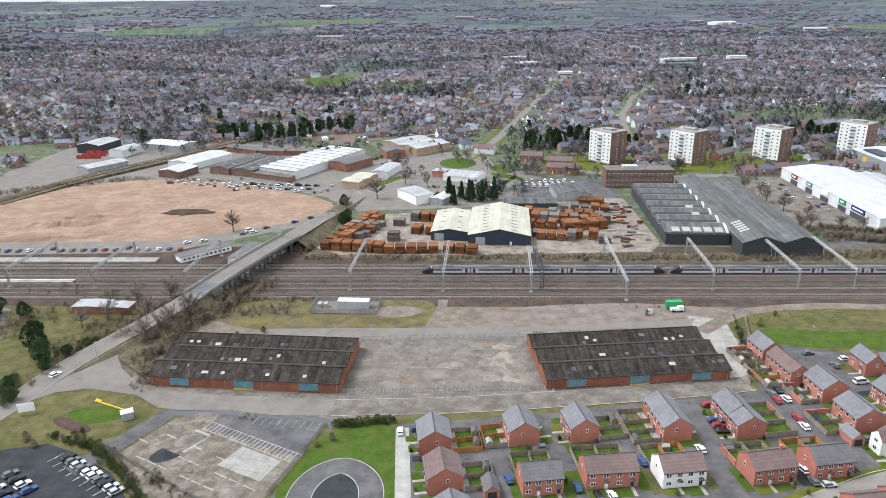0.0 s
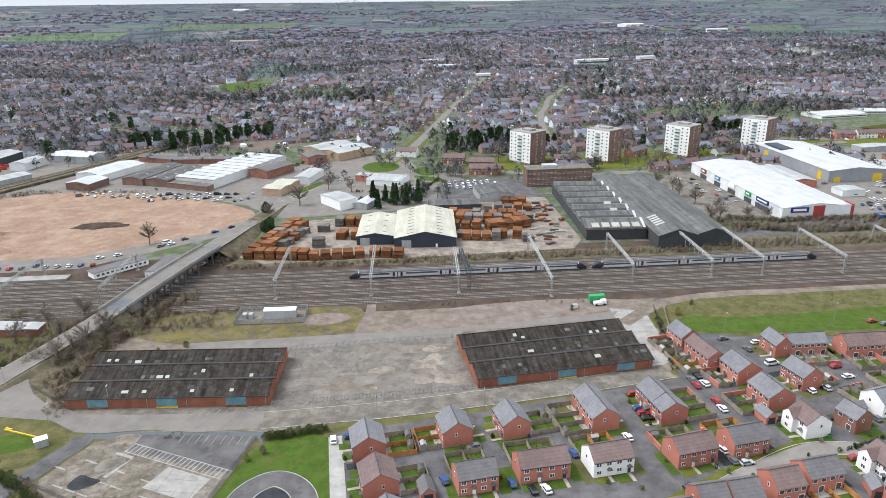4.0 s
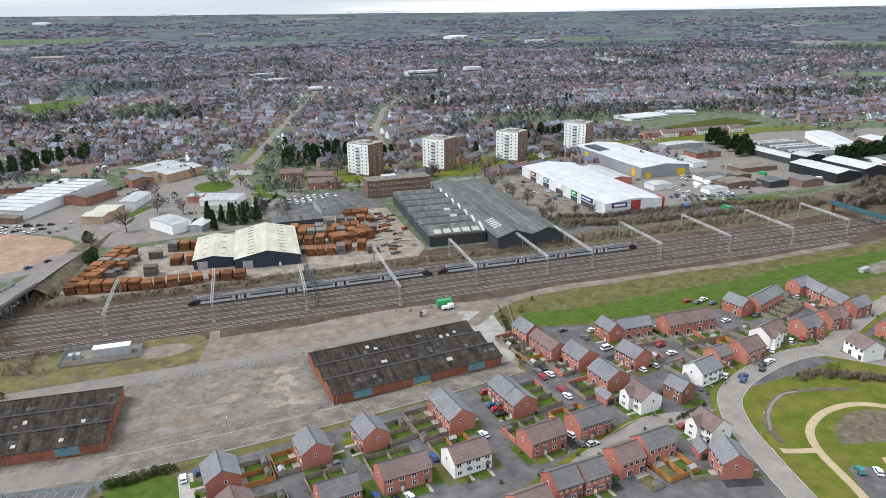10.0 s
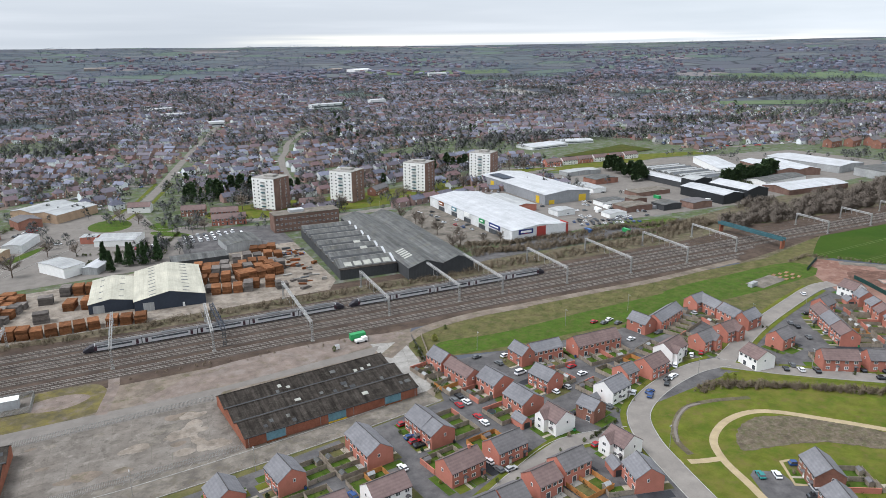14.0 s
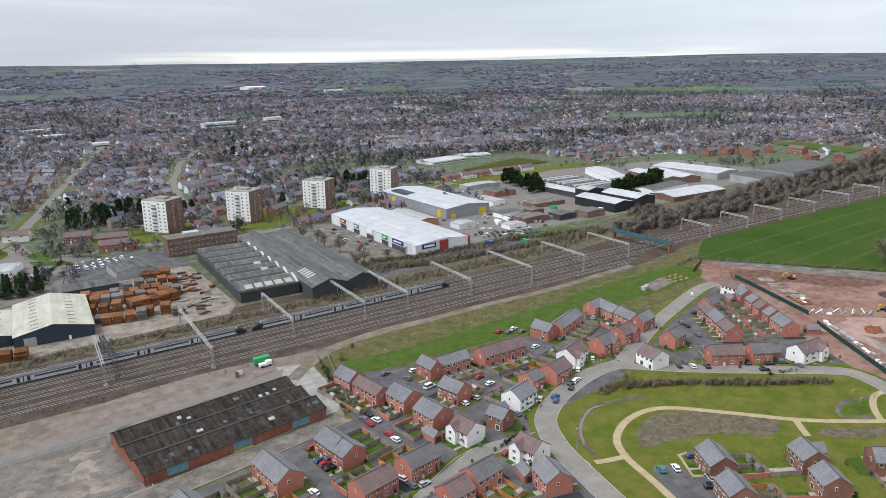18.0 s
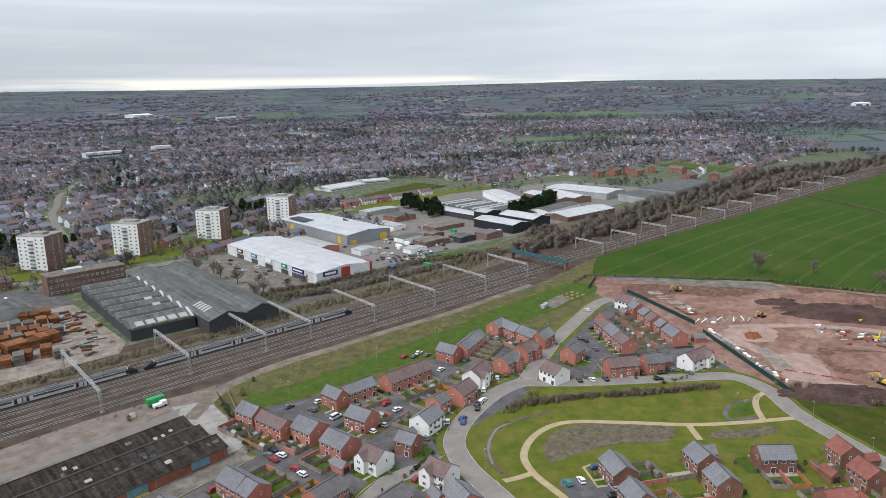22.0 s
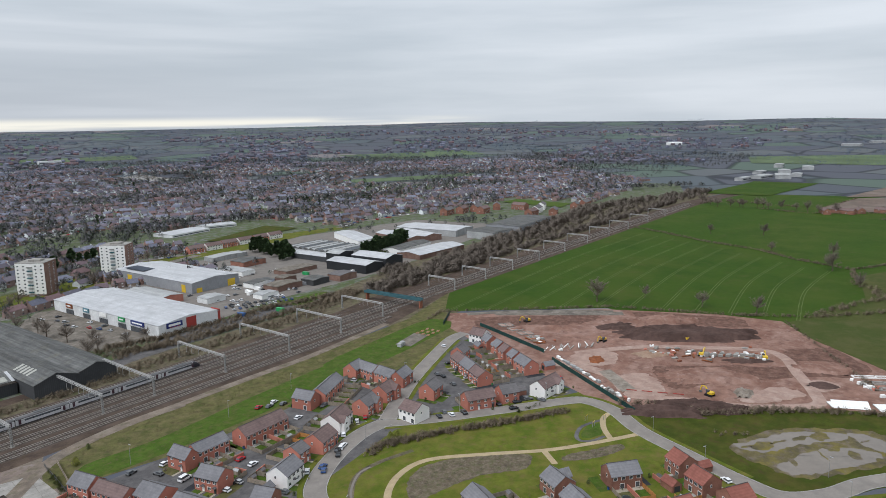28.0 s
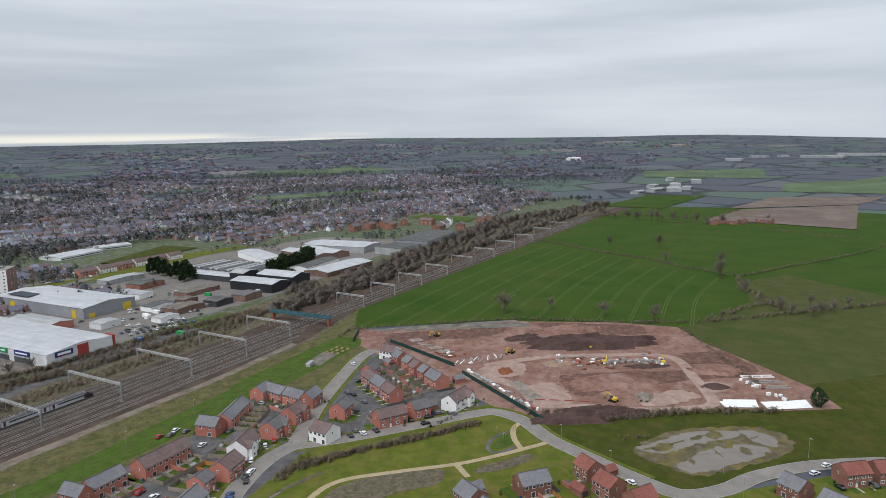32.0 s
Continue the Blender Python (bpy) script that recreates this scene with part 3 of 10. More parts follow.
def rise(x, y):
    """The height of the land: level near by, rising to the hills on the skyline."""
    r, az = math.hypot(x, y), math.atan2(x, y)
    u = min(max((r - 1500) / 3400, 0), 1)
    hills = 2 + 26 * math.exp(-((az - 1.02) / 0.22) ** 2) + 16 * math.exp(-((az - 1.42) / 0.14) ** 2) - 22 * max(0, az - 1.5) / 0.2 + 4 * noise.noise(Vector((az * 9, 0.5, 0)))
    roll = 10 * noise.noise(Vector((x / 900, y / 900, 0))) * min(1, max(0, (r - 1400) / 800)) * (1 - u * u)
    return u ** 1.25 * (123 + min(30, max(-22, hills))) + roll

# ---- land ----
bm = bmesh.new()
radii = [0, 60, 120, 200, 300, 420, 560, 720, 900, 1100, 1300] + [1450 + 110 * k for k in range(32)]
turns = 144
rings = []
for r in radii:
    if r == 0:
        rings.append([bm.verts.new((0, 0, 0))])
    else:
        rings.append([bm.verts.new((r * math.sin(a), r * math.cos(a), rise(r * math.sin(a), r * math.cos(a)))) for a in (2 * math.pi * k / turns for k in range(turns))])
for a, b in zip(rings, rings[1:]):
    for k in range(turns):
        j = (k + 1) % turns
        bm.faces.new((a[0], b[j], b[k]) if len(a) == 1 else (a[k], a[j], b[j], b[k]))
bmesh.ops.recalc_face_normals(bm, faces=bm.faces)
for f in bm.faces:
    f.smooth = True
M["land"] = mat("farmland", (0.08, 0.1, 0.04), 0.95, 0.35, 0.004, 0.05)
lt = M["land"].node_tree
lg = lt.nodes.new("ShaderNodeNewGeometry")
lv, le = lt.nodes.new("ShaderNodeTexVoronoi"), lt.nodes.new("ShaderNodeTexVoronoi")
lv.inputs["Scale"].default_value = le.inputs["Scale"].default_value = 0.006
le.feature = "DISTANCE_TO_EDGE"
lr, lk = lt.nodes.new("ShaderNodeValToRGB"), lt.nodes.new("ShaderNodeValToRGB")
lr.color_ramp.interpolation = "CONSTANT"
# field colours carry painted haze, greyed and blued to look distant
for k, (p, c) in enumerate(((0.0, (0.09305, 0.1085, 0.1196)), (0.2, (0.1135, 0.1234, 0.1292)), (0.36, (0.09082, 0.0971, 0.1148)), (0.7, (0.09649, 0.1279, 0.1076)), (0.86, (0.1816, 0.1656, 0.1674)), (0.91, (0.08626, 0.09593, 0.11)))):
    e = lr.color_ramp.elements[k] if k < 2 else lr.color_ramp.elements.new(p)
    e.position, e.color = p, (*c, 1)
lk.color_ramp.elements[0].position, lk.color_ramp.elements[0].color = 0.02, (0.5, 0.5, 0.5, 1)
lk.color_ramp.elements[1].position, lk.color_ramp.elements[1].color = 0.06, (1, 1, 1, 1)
lm = lt.nodes.new("ShaderNodeMixRGB")
lm.blend_type, lm.inputs[0].default_value = "MULTIPLY", 1.0
lw = lt.nodes.new("ShaderNodeSeparateColor")
for v in (lv, le):
    lt.links.new(lg.outputs["Position"], v.inputs["Vector"])
lt.links.new(lv.outputs["Color"], lw.inputs[0])
lt.links.new(lw.outputs[0], lr.inputs[0])
lt.links.new(le.outputs["Distance"], lk.inputs[0])
lt.links.new(lr.outputs[0], lm.inputs[1])
lt.links.new(lk.outputs[0], lm.inputs[2])
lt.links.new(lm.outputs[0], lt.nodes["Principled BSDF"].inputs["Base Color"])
setting("ground", bm, "land", "wide haze-tinted farmland rising to low hills", "ground")

# town ground, gardens and streets between houses
sheet("town_ground", [(-900, 560), (-420, 330), (-300, 322), (420, 322), (700, 330), (1150, 320), (1450, 420), (1420, 700), (1150, 1000), (700, 1270), (0, 1440), (-700, 1290)], 0.02, "town_garden", "patchy garden ground between town houses")
sheet("scrub_ground", [(-95, 372), (-78, 332), (10, 324), (180, 322), (340, 322), (390, 330), (480, 334), (960, 385), (960, 410), (480, 385), (380, 366), (330, 345), (200, 346), (182, 338), (110, 336), (-60, 334), (-74, 346), (-82, 400)], 0.066, "brush", "brown leaf litter and brambles beside the railway")
# the railway's bed
sheet("railway_ground", [(-700, 272), (100, 270), (330, 272), (420, 288), (1100, 285), (1500, 240), (1500, 262), (1100, 320), (420, 330), (200, 345), (-700, 350)], 0.05, "ballast", "brown stone ballast under the railway tracks")
sheet("trackside_ground", [(326, 252), (446, 252), (446, 300), (326, 300)], 0.0245, "brush", "dead grass beside the railway")
# the yard and waste ground south of the railway
sheet("yard_ground", [(-135, 270), (-110, 205), (-75, 190), (-38, 186), (30, 194), (100, 205), (106, 214), (112, 262), (118, 272), (-60, 276)], 0.03, "dirt", "bare brown dirt with weeds beside the railway")
sheet("yard_slab", [(-38, 200), (30, 203), (27, 241.5), (-37.5, 238.5)], 0.07, "concrete", "cracked grey concrete yard between two sheds")
sheet("yard_slab", [(-37.5, 238.5), (26.5, 241.5), (30, 247), (92, 252), (97, 259), (30, 251), (-75, 249), (-75, 243), (-39, 240)], 0.075, "asphalt", "worn grey concrete strip behind the sheds")
sheet("bare_ground", [(0, 250), (27, 252), (66, 254), (92, 260), (112, 266), (100, 271), (70, 274), (29, 270), (12, 260)], 0.056, "pale_dirt", "pale pinkish bare ground beside the railway", 4)
sheet("bare_ground", [(-34, 262), (-22, 260), (-14, 266), (-22, 271), (-33, 269)], 0.064, "pale_dirt", "bare patch in rough grass", 4)
sheet("yard_slab", [(93, 210), (104, 216), (108, 258), (94, 262)], 0.072, "pale_concrete", "pale concrete slab beside the brick shed")
sheet("waste_grass", [(-112, 266), (-78, 248), (-46, 249), (-12, 252), (-9, 270), (-20, 279), (-62, 281), (-100, 280)], 0.06, "dry_grass", "mossy yellow-brown rough grass beside the tracks", 4)
sheet("yard_front", [(-100, 198), (-38, 186), (30, 193), (100, 204), (93, 211), (30, 203), (-39, 200), (-104, 205)], 0.08, "old_asphalt", "patched grey yard road in front of the sheds")
sheet("demolished_floor", [(-97.8, 167.8), (-87.9, 186), (-80, 189.5), (-74.6, 188.5), (-76.6, 180.8), (-60, 173), (-44.3, 166.5), (-49.8, 150.8), (-58, 140), (-72, 138), (-88, 152)], 0.07, "broken_floor", "broken concrete floor of a cleared building")
sheet("bay_tarmac", [(-74.6, 188.5), (-40, 184), (-42.7, 174.5), (-44.3, 166.5), (-60, 173), (-76.6, 180.8)], 0.072, "drive", "old dark tarmac with worn parking bays")
sheet("cleared_site", [(-310, 440), (-330, 400), (-250, 345), (-150, 357), (-92, 385), (-78, 410), (-88, 440), (-154, 480), (-236, 492)], 0.06, "sand", "wide cleared site of bare sandy earth", 4)
sheet("west_ground", [(-420, 285), (-420, 120), (-172, 120), (-152, 160), (-148, 200), (-132, 234), (-112, 268), (-112, 286), (-200, 288)], 0.035, "rough_grass", "scrubby waste ground beside the railway")
sheet("west_yard", [(-260, 272), (-260, 200), (-190, 215), (-176, 240), (-190, 268)], 0.06, "old_asphalt", "cluttered tarmac scrap yard")
sheet("bank_ground", [(-156, 178), (-96, 182), (-96, 284), (-134, 284), (-152, 232)], 0.028, "brush", "dead grass and brambles beside a road bend")
sheet("junction_ground", [(-152, 120), (-152, 160), (-148, 200), (-130, 206), (-100, 200), (-90, 188), (-40, 184), (-36, 174), (-50, 148), (-60, 120)], 0.032, "rough_grass", "rough grass round the road junction")
# grass bank, estate ground, green
sheet("bank_grass", [(104, 243), (112, 262), (130, 271), (255, 270), (345, 270), (420, 289), (374, 260), (345, 228), (300, 217), (256, 204), (240, 232), (200, 226), (150, 228), (118, 236)], 0.05, "rough_grass", "rough winter grass bank beside the railway")
sheet("lawn_strip", [(116, 240), (135, 234), (200, 231), (300, 232), (345, 240), (352, 258), (290, 254), (200, 250), (150, 247), (122, 250)], 0.09, "lawn", "bright green mown grass strip", 4)
sheet("estate_ground", [(-18, 140), (-18, 183), (30, 190), (100, 203), (108, 232), (150, 230), (243, 233), (258, 206), (300, 219), (338, 228), (343, 214), (300, 150), (272, 105), (160, 160), (138, 110), (60, 100)], 0.04, "drive", "tarmac drives and paving of a housing estate")
sheet("green_ground", [(150, 165), (210, 172), (290, 125), (262, 80), (236, 30), (300, -40), (200, -60), (120, 60), (135, 118)], 0.045, "grass", "open grass of the estate's green")
sheet("pavement", [(-18.6, 181), (-14.6, 181.6), (-12, 150), (-16.2, 148)], 0.083, "kerb", "pale block paving beside a house", 0, "pavement")
sheet("lawn_ground", [(-36, 182), (-18, 180), (-15, 150), (-30, 135), (-48, 150)], 0.08, "lawn", "bright green mown lawn beside a turning circle", 4)
sheet("play_field", [(255, 235), (345, 236), (352, 258), (300, 258), (252, 254)], 0.1, "lawn", "close-cut green grass field", 3)
# building site and fields
sheet("building_site", [(348, 244), (372, 256), (436, 172), (462, 106), (466, 68), (436, 48), (404, 16), (376, -10), (352, -22), (338, 2), (330, 26), (318, 46), (277, 103), (296, 140), (310, 174)], 0.06, "red_earth", "churned red earth of a building site")
sheet("field_margin", [(362, 12), (420, -60), (480, -130), (700, -330), (1250, -330), (1330, 60), (1300, 240), (1240, 284), (1080, 297), (420, 290), (374, 264), (440, 172)], 0.021, "crop", "green pasture between the hedges")
sheet("field", [(374, 262), (420, 288), (1080, 296), (1010, 262), (800, 290), (735, 180), (660, 82), (650, 46), (560, 32), (466, 70), (464, 108), (440, 172)], 0.03, "crop", "bright green field of young crop")
sheet("field", [(1075, 292), (1150, 270), (1120, 150), (960, 90), (780, -30), (690, 14), (650, 44), (662, 82), (735, 178), (800, 288), (1010, 262)], 0.035, "crop", "green meadow with a few bare trees")
sheet("field", [(466, 64), (560, 30), (640, 40), (690, 10), (600, -90), (420, -60), (362, 10)], 0.03, "crop_pale", "pale green field behind a hedge")
sheet("field", [(690, 8), (780, -32), (960, 86), (1100, 40), (900, -160), (640, -120)], 0.03, "crop", "green field beyond a hedge")
sheet("parking_court", [(160.5, 121), (163.4, 122.4), (169.5, 118), (168.3, 111.5), (173, 108), (176, 100), (168, 92), (154, 98), (150, 104), (154.1, 108.2)], 0.088, "drive", "dark tarmac parking court beside houses", 0, "car park")
sheet("front_path", [(178, 121.5), (174.2, 122.2), (167.6, 111.5), (170.9, 109.5), (171.4, 110.3), (168.8, 112.1), (174.6, 121), (177.6, 120.7)], 0.094, "gravel", "pale path round a front garden", 0, "path")
sheet("pond_grass", [(283, 104), (318, 46), (343, 18), (362, 12), (430, -60), (480, -130), (330, -140), (300, -44), (282, -12), (262, 6), (247, 16), (238, 30), (246, 52), (262, 86), (276, 104)], 0.046, "meadow", "green grass round a shallow pond")

M["tramline"] = mat("wheel_lines_in_crop", (0.085, 0.115, 0.035), 0.95, 0.3, 0.1, 1.0)
WEST, EAST = [(46, 468), (70, 466), (108, 464), (172, 440), (262, 374), (288, 420)], [(46, 650), (82, 660), (180, 735), (288, 798)]
for k in range(11):
    y0 = 62 + k * 20
    xa, xb = (np.interp(y0, [p[0] for p in side], [p[1] for p in side]) for side in (WEST, EAST))
    for off in (0, 1.9):
        setting("tramline", strip(bmesh.new(), [(xa + 6, y0 - 3 + off), ((xa + xb) / 2, y0 + 5 + off), (xb - 6, y0 - 1 + off)], 0.6, 0.1), "tramline", "pale wheel line through young crop", "line")


def ragged(pts, amount, seed):
    """An outline with an uneven natural edge."""
    return [(p[0] + amount * noise.noise(Vector((p[0] * 0.35, p[1] * 0.35, seed))), p[1] + amount * noise.noise(Vector((p[0] * 0.35, p[1] * 0.35, seed + 7)))) for p in smooth_line(pts, 9, True)]


sheet("marsh", ragged([(267, 54), (282, 50), (297, 40), (310, 20), (312, 4), (300, -4), (284, 3), (268, 16), (256, 28), (260, 42)], 2.4, 14.0), 0.07, "dry_grass", "wet brown grass in the hollow of a pond")
sheet("water", ragged([(270.5, 53), (276, 50), (282.4, 46), (290, 41), (297, 35), (304.5, 21), (299, 18.5), (292, 25), (284.3, 32.5), (276, 38), (269.5, 44)], 1.4, 15.0), 0.1, "water", "still brown water of a shallow pond", 0, "water")
sheet("water", ragged([(260.4, 36), (270, 33), (281, 27.5), (290.6, 18.5), (292, 6), (283, 8), (274, 15), (258.5, 28)], 2.0, 16.0), 0.101, "water", "still brown water of a shallow pond", 0, "water")
sheet("water", ragged([(306, 18), (308, 11), (304, 4), (295.3, 3.5), (296, 10.3), (301, 15)], 1.0, 0.0), 0.1, "water", "narrow pool of brown water in grass", 0, "water")
for k, (x, y, r) in enumerate(((276, 44, 3.0), (283, 39.5, 2.2), (291, 33, 2.4), (297, 27, 2.6), (268, 32, 2.0), (280, 24, 2.6), (286, 14, 2.2), (288, 21, 1.8), (301, 12, 1.6), (272, 49, 1.5))):
    sheet("marsh", ragged([(x + r * 1.7 * math.cos(q + 0.9 * k), y + r * 1.1 * math.sin(q) - 0.4 * r * math.cos(q)) for q in (0, 1.05, 2.1, 3.14, 4.19, 5.24)], 1.1, 20.0 + k), 0.107, "dry_grass", "low tuft of wet brown grass in a pond")
stain_dice = random.Random(77)
for k in range(26):
    x, y, r = stain_dice.uniform(-33, 22), stain_dice.uniform(208, 236), stain_dice.uniform(0.9, 3.2)
    sheet("worn_patch", ragged([(x + r * 1.8 * math.cos(q + k), y + r * math.sin(q + k)) for q in (0, 1.05, 2.1, 3.14, 4.19, 5.24)], 0.55 * r, 40.0 + k), 0.0742 + 0.0004 * k, ("dirt", "yard_pale", "concrete", "old_asphalt")[k % 4], "pale worn patch on a cracked concrete yard" if k % 4 != 3 else "dark stain on a cracked concrete yard", 0, "patch")
sheet("verge", [(-38, 176), (-18, 181), (30, 187), (100, 200), (110, 214), (105, 217), (98, 207), (30, 197), (-38, 189)], 0.036, "rough_grass", "weedy verge behind the garden fences")
sheet("planted_bed", ragged([(176, 139.6), (186, 143.5), (198, 140.6), (212, 128.6), (219.5, 117.5), (218.5, 113), (209, 112), (196, 122.7), (181, 127.9), (170, 130.8), (170.5, 134.7)], 0.9, 2.0), 0.085, "planting", "brown planted bed inside a loop of path")
sheet("planted_bed", ragged([(227, 104), (238, 97), (247, 90.4), (244, 87.5), (232, 93), (223.5, 102)], 0.8, 3.0), 0.085, "planting", "brown planted bed beside a gravel path")
setting("ditch", strip(bmesh.new(), [(153, 137), (155, 145), (162, 153), (173, 159.5), (185, 159), (199, 154.5)], 2.2, 0.09), "brush", "shallow weedy drainage ditch across grass", "ditch")
setting("ditch_water", strip(bmesh.new(), [(154.5, 144), (162, 153), (173, 159.5), (180, 159.5)], 0.9, 0.094), "water", "thin line of water in a ditch", "water")
setting("play_path", strip(bmesh.new(), [(251, 97.8), (245, 100), (242, 104), (245.5, 107.5), (255, 109), (266, 104.5)], 1.6, 0.096), "drive", "narrow tarmac path round a play lawn", "path")
sheet("play_lawn", [(251.5, 99.5), (246, 102), (245, 105), (248, 106.5), (256, 107.5), (263, 104), (258, 101)], 0.088, "lawn", "small round play lawn")


def far_field(corners, material, label):
    """A wide field far off that lies on the rising land."""
    a, b, c, d = corners
    bm = bmesh.new()
    n = 14
    rows = []
    for i in range(n + 1):
        row = []
        for j in range(n + 1):
            u, v = i / n, j / n
            x = (a[0] * (1 - u) + b[0] * u) * (1 - v) + (d[0] * (1 - u) + c[0] * u) * v
            y = (a[1] * (1 - u) + b[1] * u) * (1 - v) + (d[1] * (1 - u) + c[1] * u) * v
            row.append(bm.verts.new((x, y, rise(x, y) + 0.8)))
        rows.append(row)
    for i in range(n):
        for j in range(n):
            f = bm.faces.new((rows[i][j], rows[i + 1][j], rows[i + 1][j + 1], rows[i][j + 1]))
            f.normal_update()
            if f.normal.z < 0:
                f.normal_flip()
    setting("field", bm, material, label, "ground")


far_field([(1120, 125), (1290, 92), (1440, -90), (1060, -66)], "plough_pink", "bare brown ploughed field beyond a farm")
far_field([(1300, 110), (1560, 60), (1640, -150), (1450, -90)], "plough_pink", "bare brown ploughed field")
far_field([(1270, 330), (1560, 300), (1560, 180), (1270, 220)], "crop", "green field beyond a farm")
far_field([(2185, 440), (2400, 110), (2020, 90), (1980, 390)], "hazed_crop", "wide green field on the edge of town")
far_field([(1900, 35), (2020, -120), (1815, -108), (1712, 46)], "hazed_crop", "pale green field far off")
far_field([(1700, 40), (2200, -200), (2100, -420), (1700, -160)], "hazed_crop", "green field far off")
far_field([(-1150, 2500), (-820, 2580), (-780, 2250), (-1080, 2180)], "hazed_crop", "green field beyond the town")
far_field([(-760, 2900), (-300, 3000), (-300, 2750), (-740, 2650)], "hazed_crop", "pale green field beyond the town")
far_field([(900, 2500), (1400, 2300), (1300, 2100), (850, 2300)], "hazed_crop", "green field beyond the town")
far_field([(1800, 1700), (2200, 1450), (2050, 1250), (1700, 1450)], "hazed_crop", "green field beyond the town")
far_field([(1200, 1130), (1500, 960), (1440, 900), (1170, 1050)], "hazed_crop", "green playing field among houses")
far_field([(476, 654), (596, 694), (602, 642), (498, 625)], "meadow", "green school field")
far_field([(-245, 1180), (-170, 1190), (-165, 1060), (-230, 1060)], "lawn", "small green park among houses")
far_field([(980, 566), (956, 452), (1012, 460), (1030, 568)], "lawn", "green sports pitch beside houses")
far_field([(960, 1640), (1040, 1680), (1015, 1440), (950, 1490)], "water", "pale lake among trees")

sheet("junction_tarmac", [(-150, 186), (-134, 201), (-124, 203.5), (-106, 199.5), (-96, 192), (-88, 190.5), (-75, 191), (-58, 188), (-41, 188), (-38, 197.5), (-53, 198.2), (-80, 199.7), (-101.6, 203), (-112, 210), (-119, 217), (-124, 225), (-128, 234), (-134, 237), (-144, 214)], 0.117, "asphalt", "wide grey tarmac of a road junction", 0, "road")
sheet("bramble_ground", [(-126, 234), (-117, 218), (-108, 209), (-101, 205), (-104, 236), (-108, 268), (-118, 270), (-132, 242)], 0.064, "brush", "brambles and dead grass beside a road bend")
sheet("scrub_ground", [(415, 327), (1100, 317), (1300, 296), (1320, 330), (960, 412), (480, 348)], 0.063, "brush", "brown leaf litter under trees beside the railway")
sheet("works_green", [(372, 596), (440, 566), (460, 572), (560, 592), (640, 588), (640, 604), (500, 602), (380, 606)], 0.1, "grass", "strip of grass between road and works")

# ---- roads ----
road("road_1", [(-172, 118, 0.1), (-158, 155, 0.1), (-146, 189, 0.1), (-141, 212, 0.3), (-134, 229, 1.2), (-124, 246, 3.0), (-113, 264, 5.6), (-104, 287, 7.4), (-93, 323, 7.4), (-86, 349, 6.0), (-80, 379, 4.0), (-73, 412, 1.6), (-64, 450, 0.12), (-48, 489, 0.1), (-30, 522, 0.1)], 9.0, "asphalt", label="grey tarmac road climbing over the railway")
road("road_2", [(-39.5, 192.2), (-20, 193.1), (-2, 194), (26, 197), (64, 202), (98, 208)], 9.0, "old_asphalt", 0.135, label="worn yard road along the brick sheds")
road("road_3", [(-92.5, 190), (-92.5, 186), (-96.5, 179), (-101.2, 170.4), (-108, 160)], 6.5, "drive", 0.121, False, label="narrow tarmac side road beside a grass island")
road("track", [(-5.9, 281), (-6.3, 270), (-9, 258), (-11.1, 249)], 4.0, "pale_dirt", 0.085, False, label="pale gravel track across rough grass")
road("road_4", [(138, 112), (143, 134), (148, 151), (157, 165), (175, 175), (198, 181), (214, 180)], 7.5, "estate_tarmac", 0.11, label="grey estate road curving round the green")
road("road_5", [(212, 180), (228, 164), (254, 143), (276, 126), (281, 118), (277, 104), (264, 88), (253, 66), (243, 44), (240, 30), (250, 18), (266, 8), (284, -10), (300, -36)], 7.0, "estate_tarmac", 0.115, label="grey estate road past the green")
road("road_6", [(216, 181), (255, 199), (295, 213), (325, 222), (340, 222)], 7.0, "estate_tarmac", 0.12, label="straight grey estate road")
road("road_7", [(44, 132), (70, 138), (100, 152), (122, 160), (146, 156)], 6.0, "estate_tarmac", 0.1, label="grey estate road between brick houses")
road("track", [(95, 247), (119, 265), (150, 271), (178, 270)], 6.0, "dirt", 0.12, False, label="pale gravel track beside the railway")
road("track", [(172, 271), (220, 271), (260, 270), (330, 275)], 5.0, "dirt", 0.11, False, label="brown dirt track beside the railway")
road("path", [(150, 96), (156, 116), (160, 131), (167, 141), (181, 147), (196, 145), (212, 129), (227, 112), (243, 99), (262, 86)], 2.6, "gravel", 0.1, False, label="sandy gravel path across the grass")
road("path", [(146, 136), (153, 133), (160, 131)], 2.4, "gravel", 0.104, False, label="sandy gravel path across the grass")
road("path", [(226, 112), (219, 104)], 2.4, "gravel", 0.104, False, label="sandy gravel path across the grass")
road("path", [(249, 94), (258, 101), (268, 105), (277, 104)], 2.4, "gravel", 0.108, False, label="sandy gravel path across the grass")
road("turning_circle", [(-41.5, 138), (-41.3, 152), (-38, 159.5), (-32, 163), (-26, 159.5), (-22.7, 152), (-22.5, 138)], 6.4, "drive", 0.11, label="grey tarmac turning circle")
sheet("turning_island", [(-38.2, 138), (-38, 152), (-35.5, 157.5), (-32, 159.4), (-28.5, 157.5), (-26, 152), (-25.8, 138)], 0.116, "new_asphalt", "dark tarmac in a turning circle")

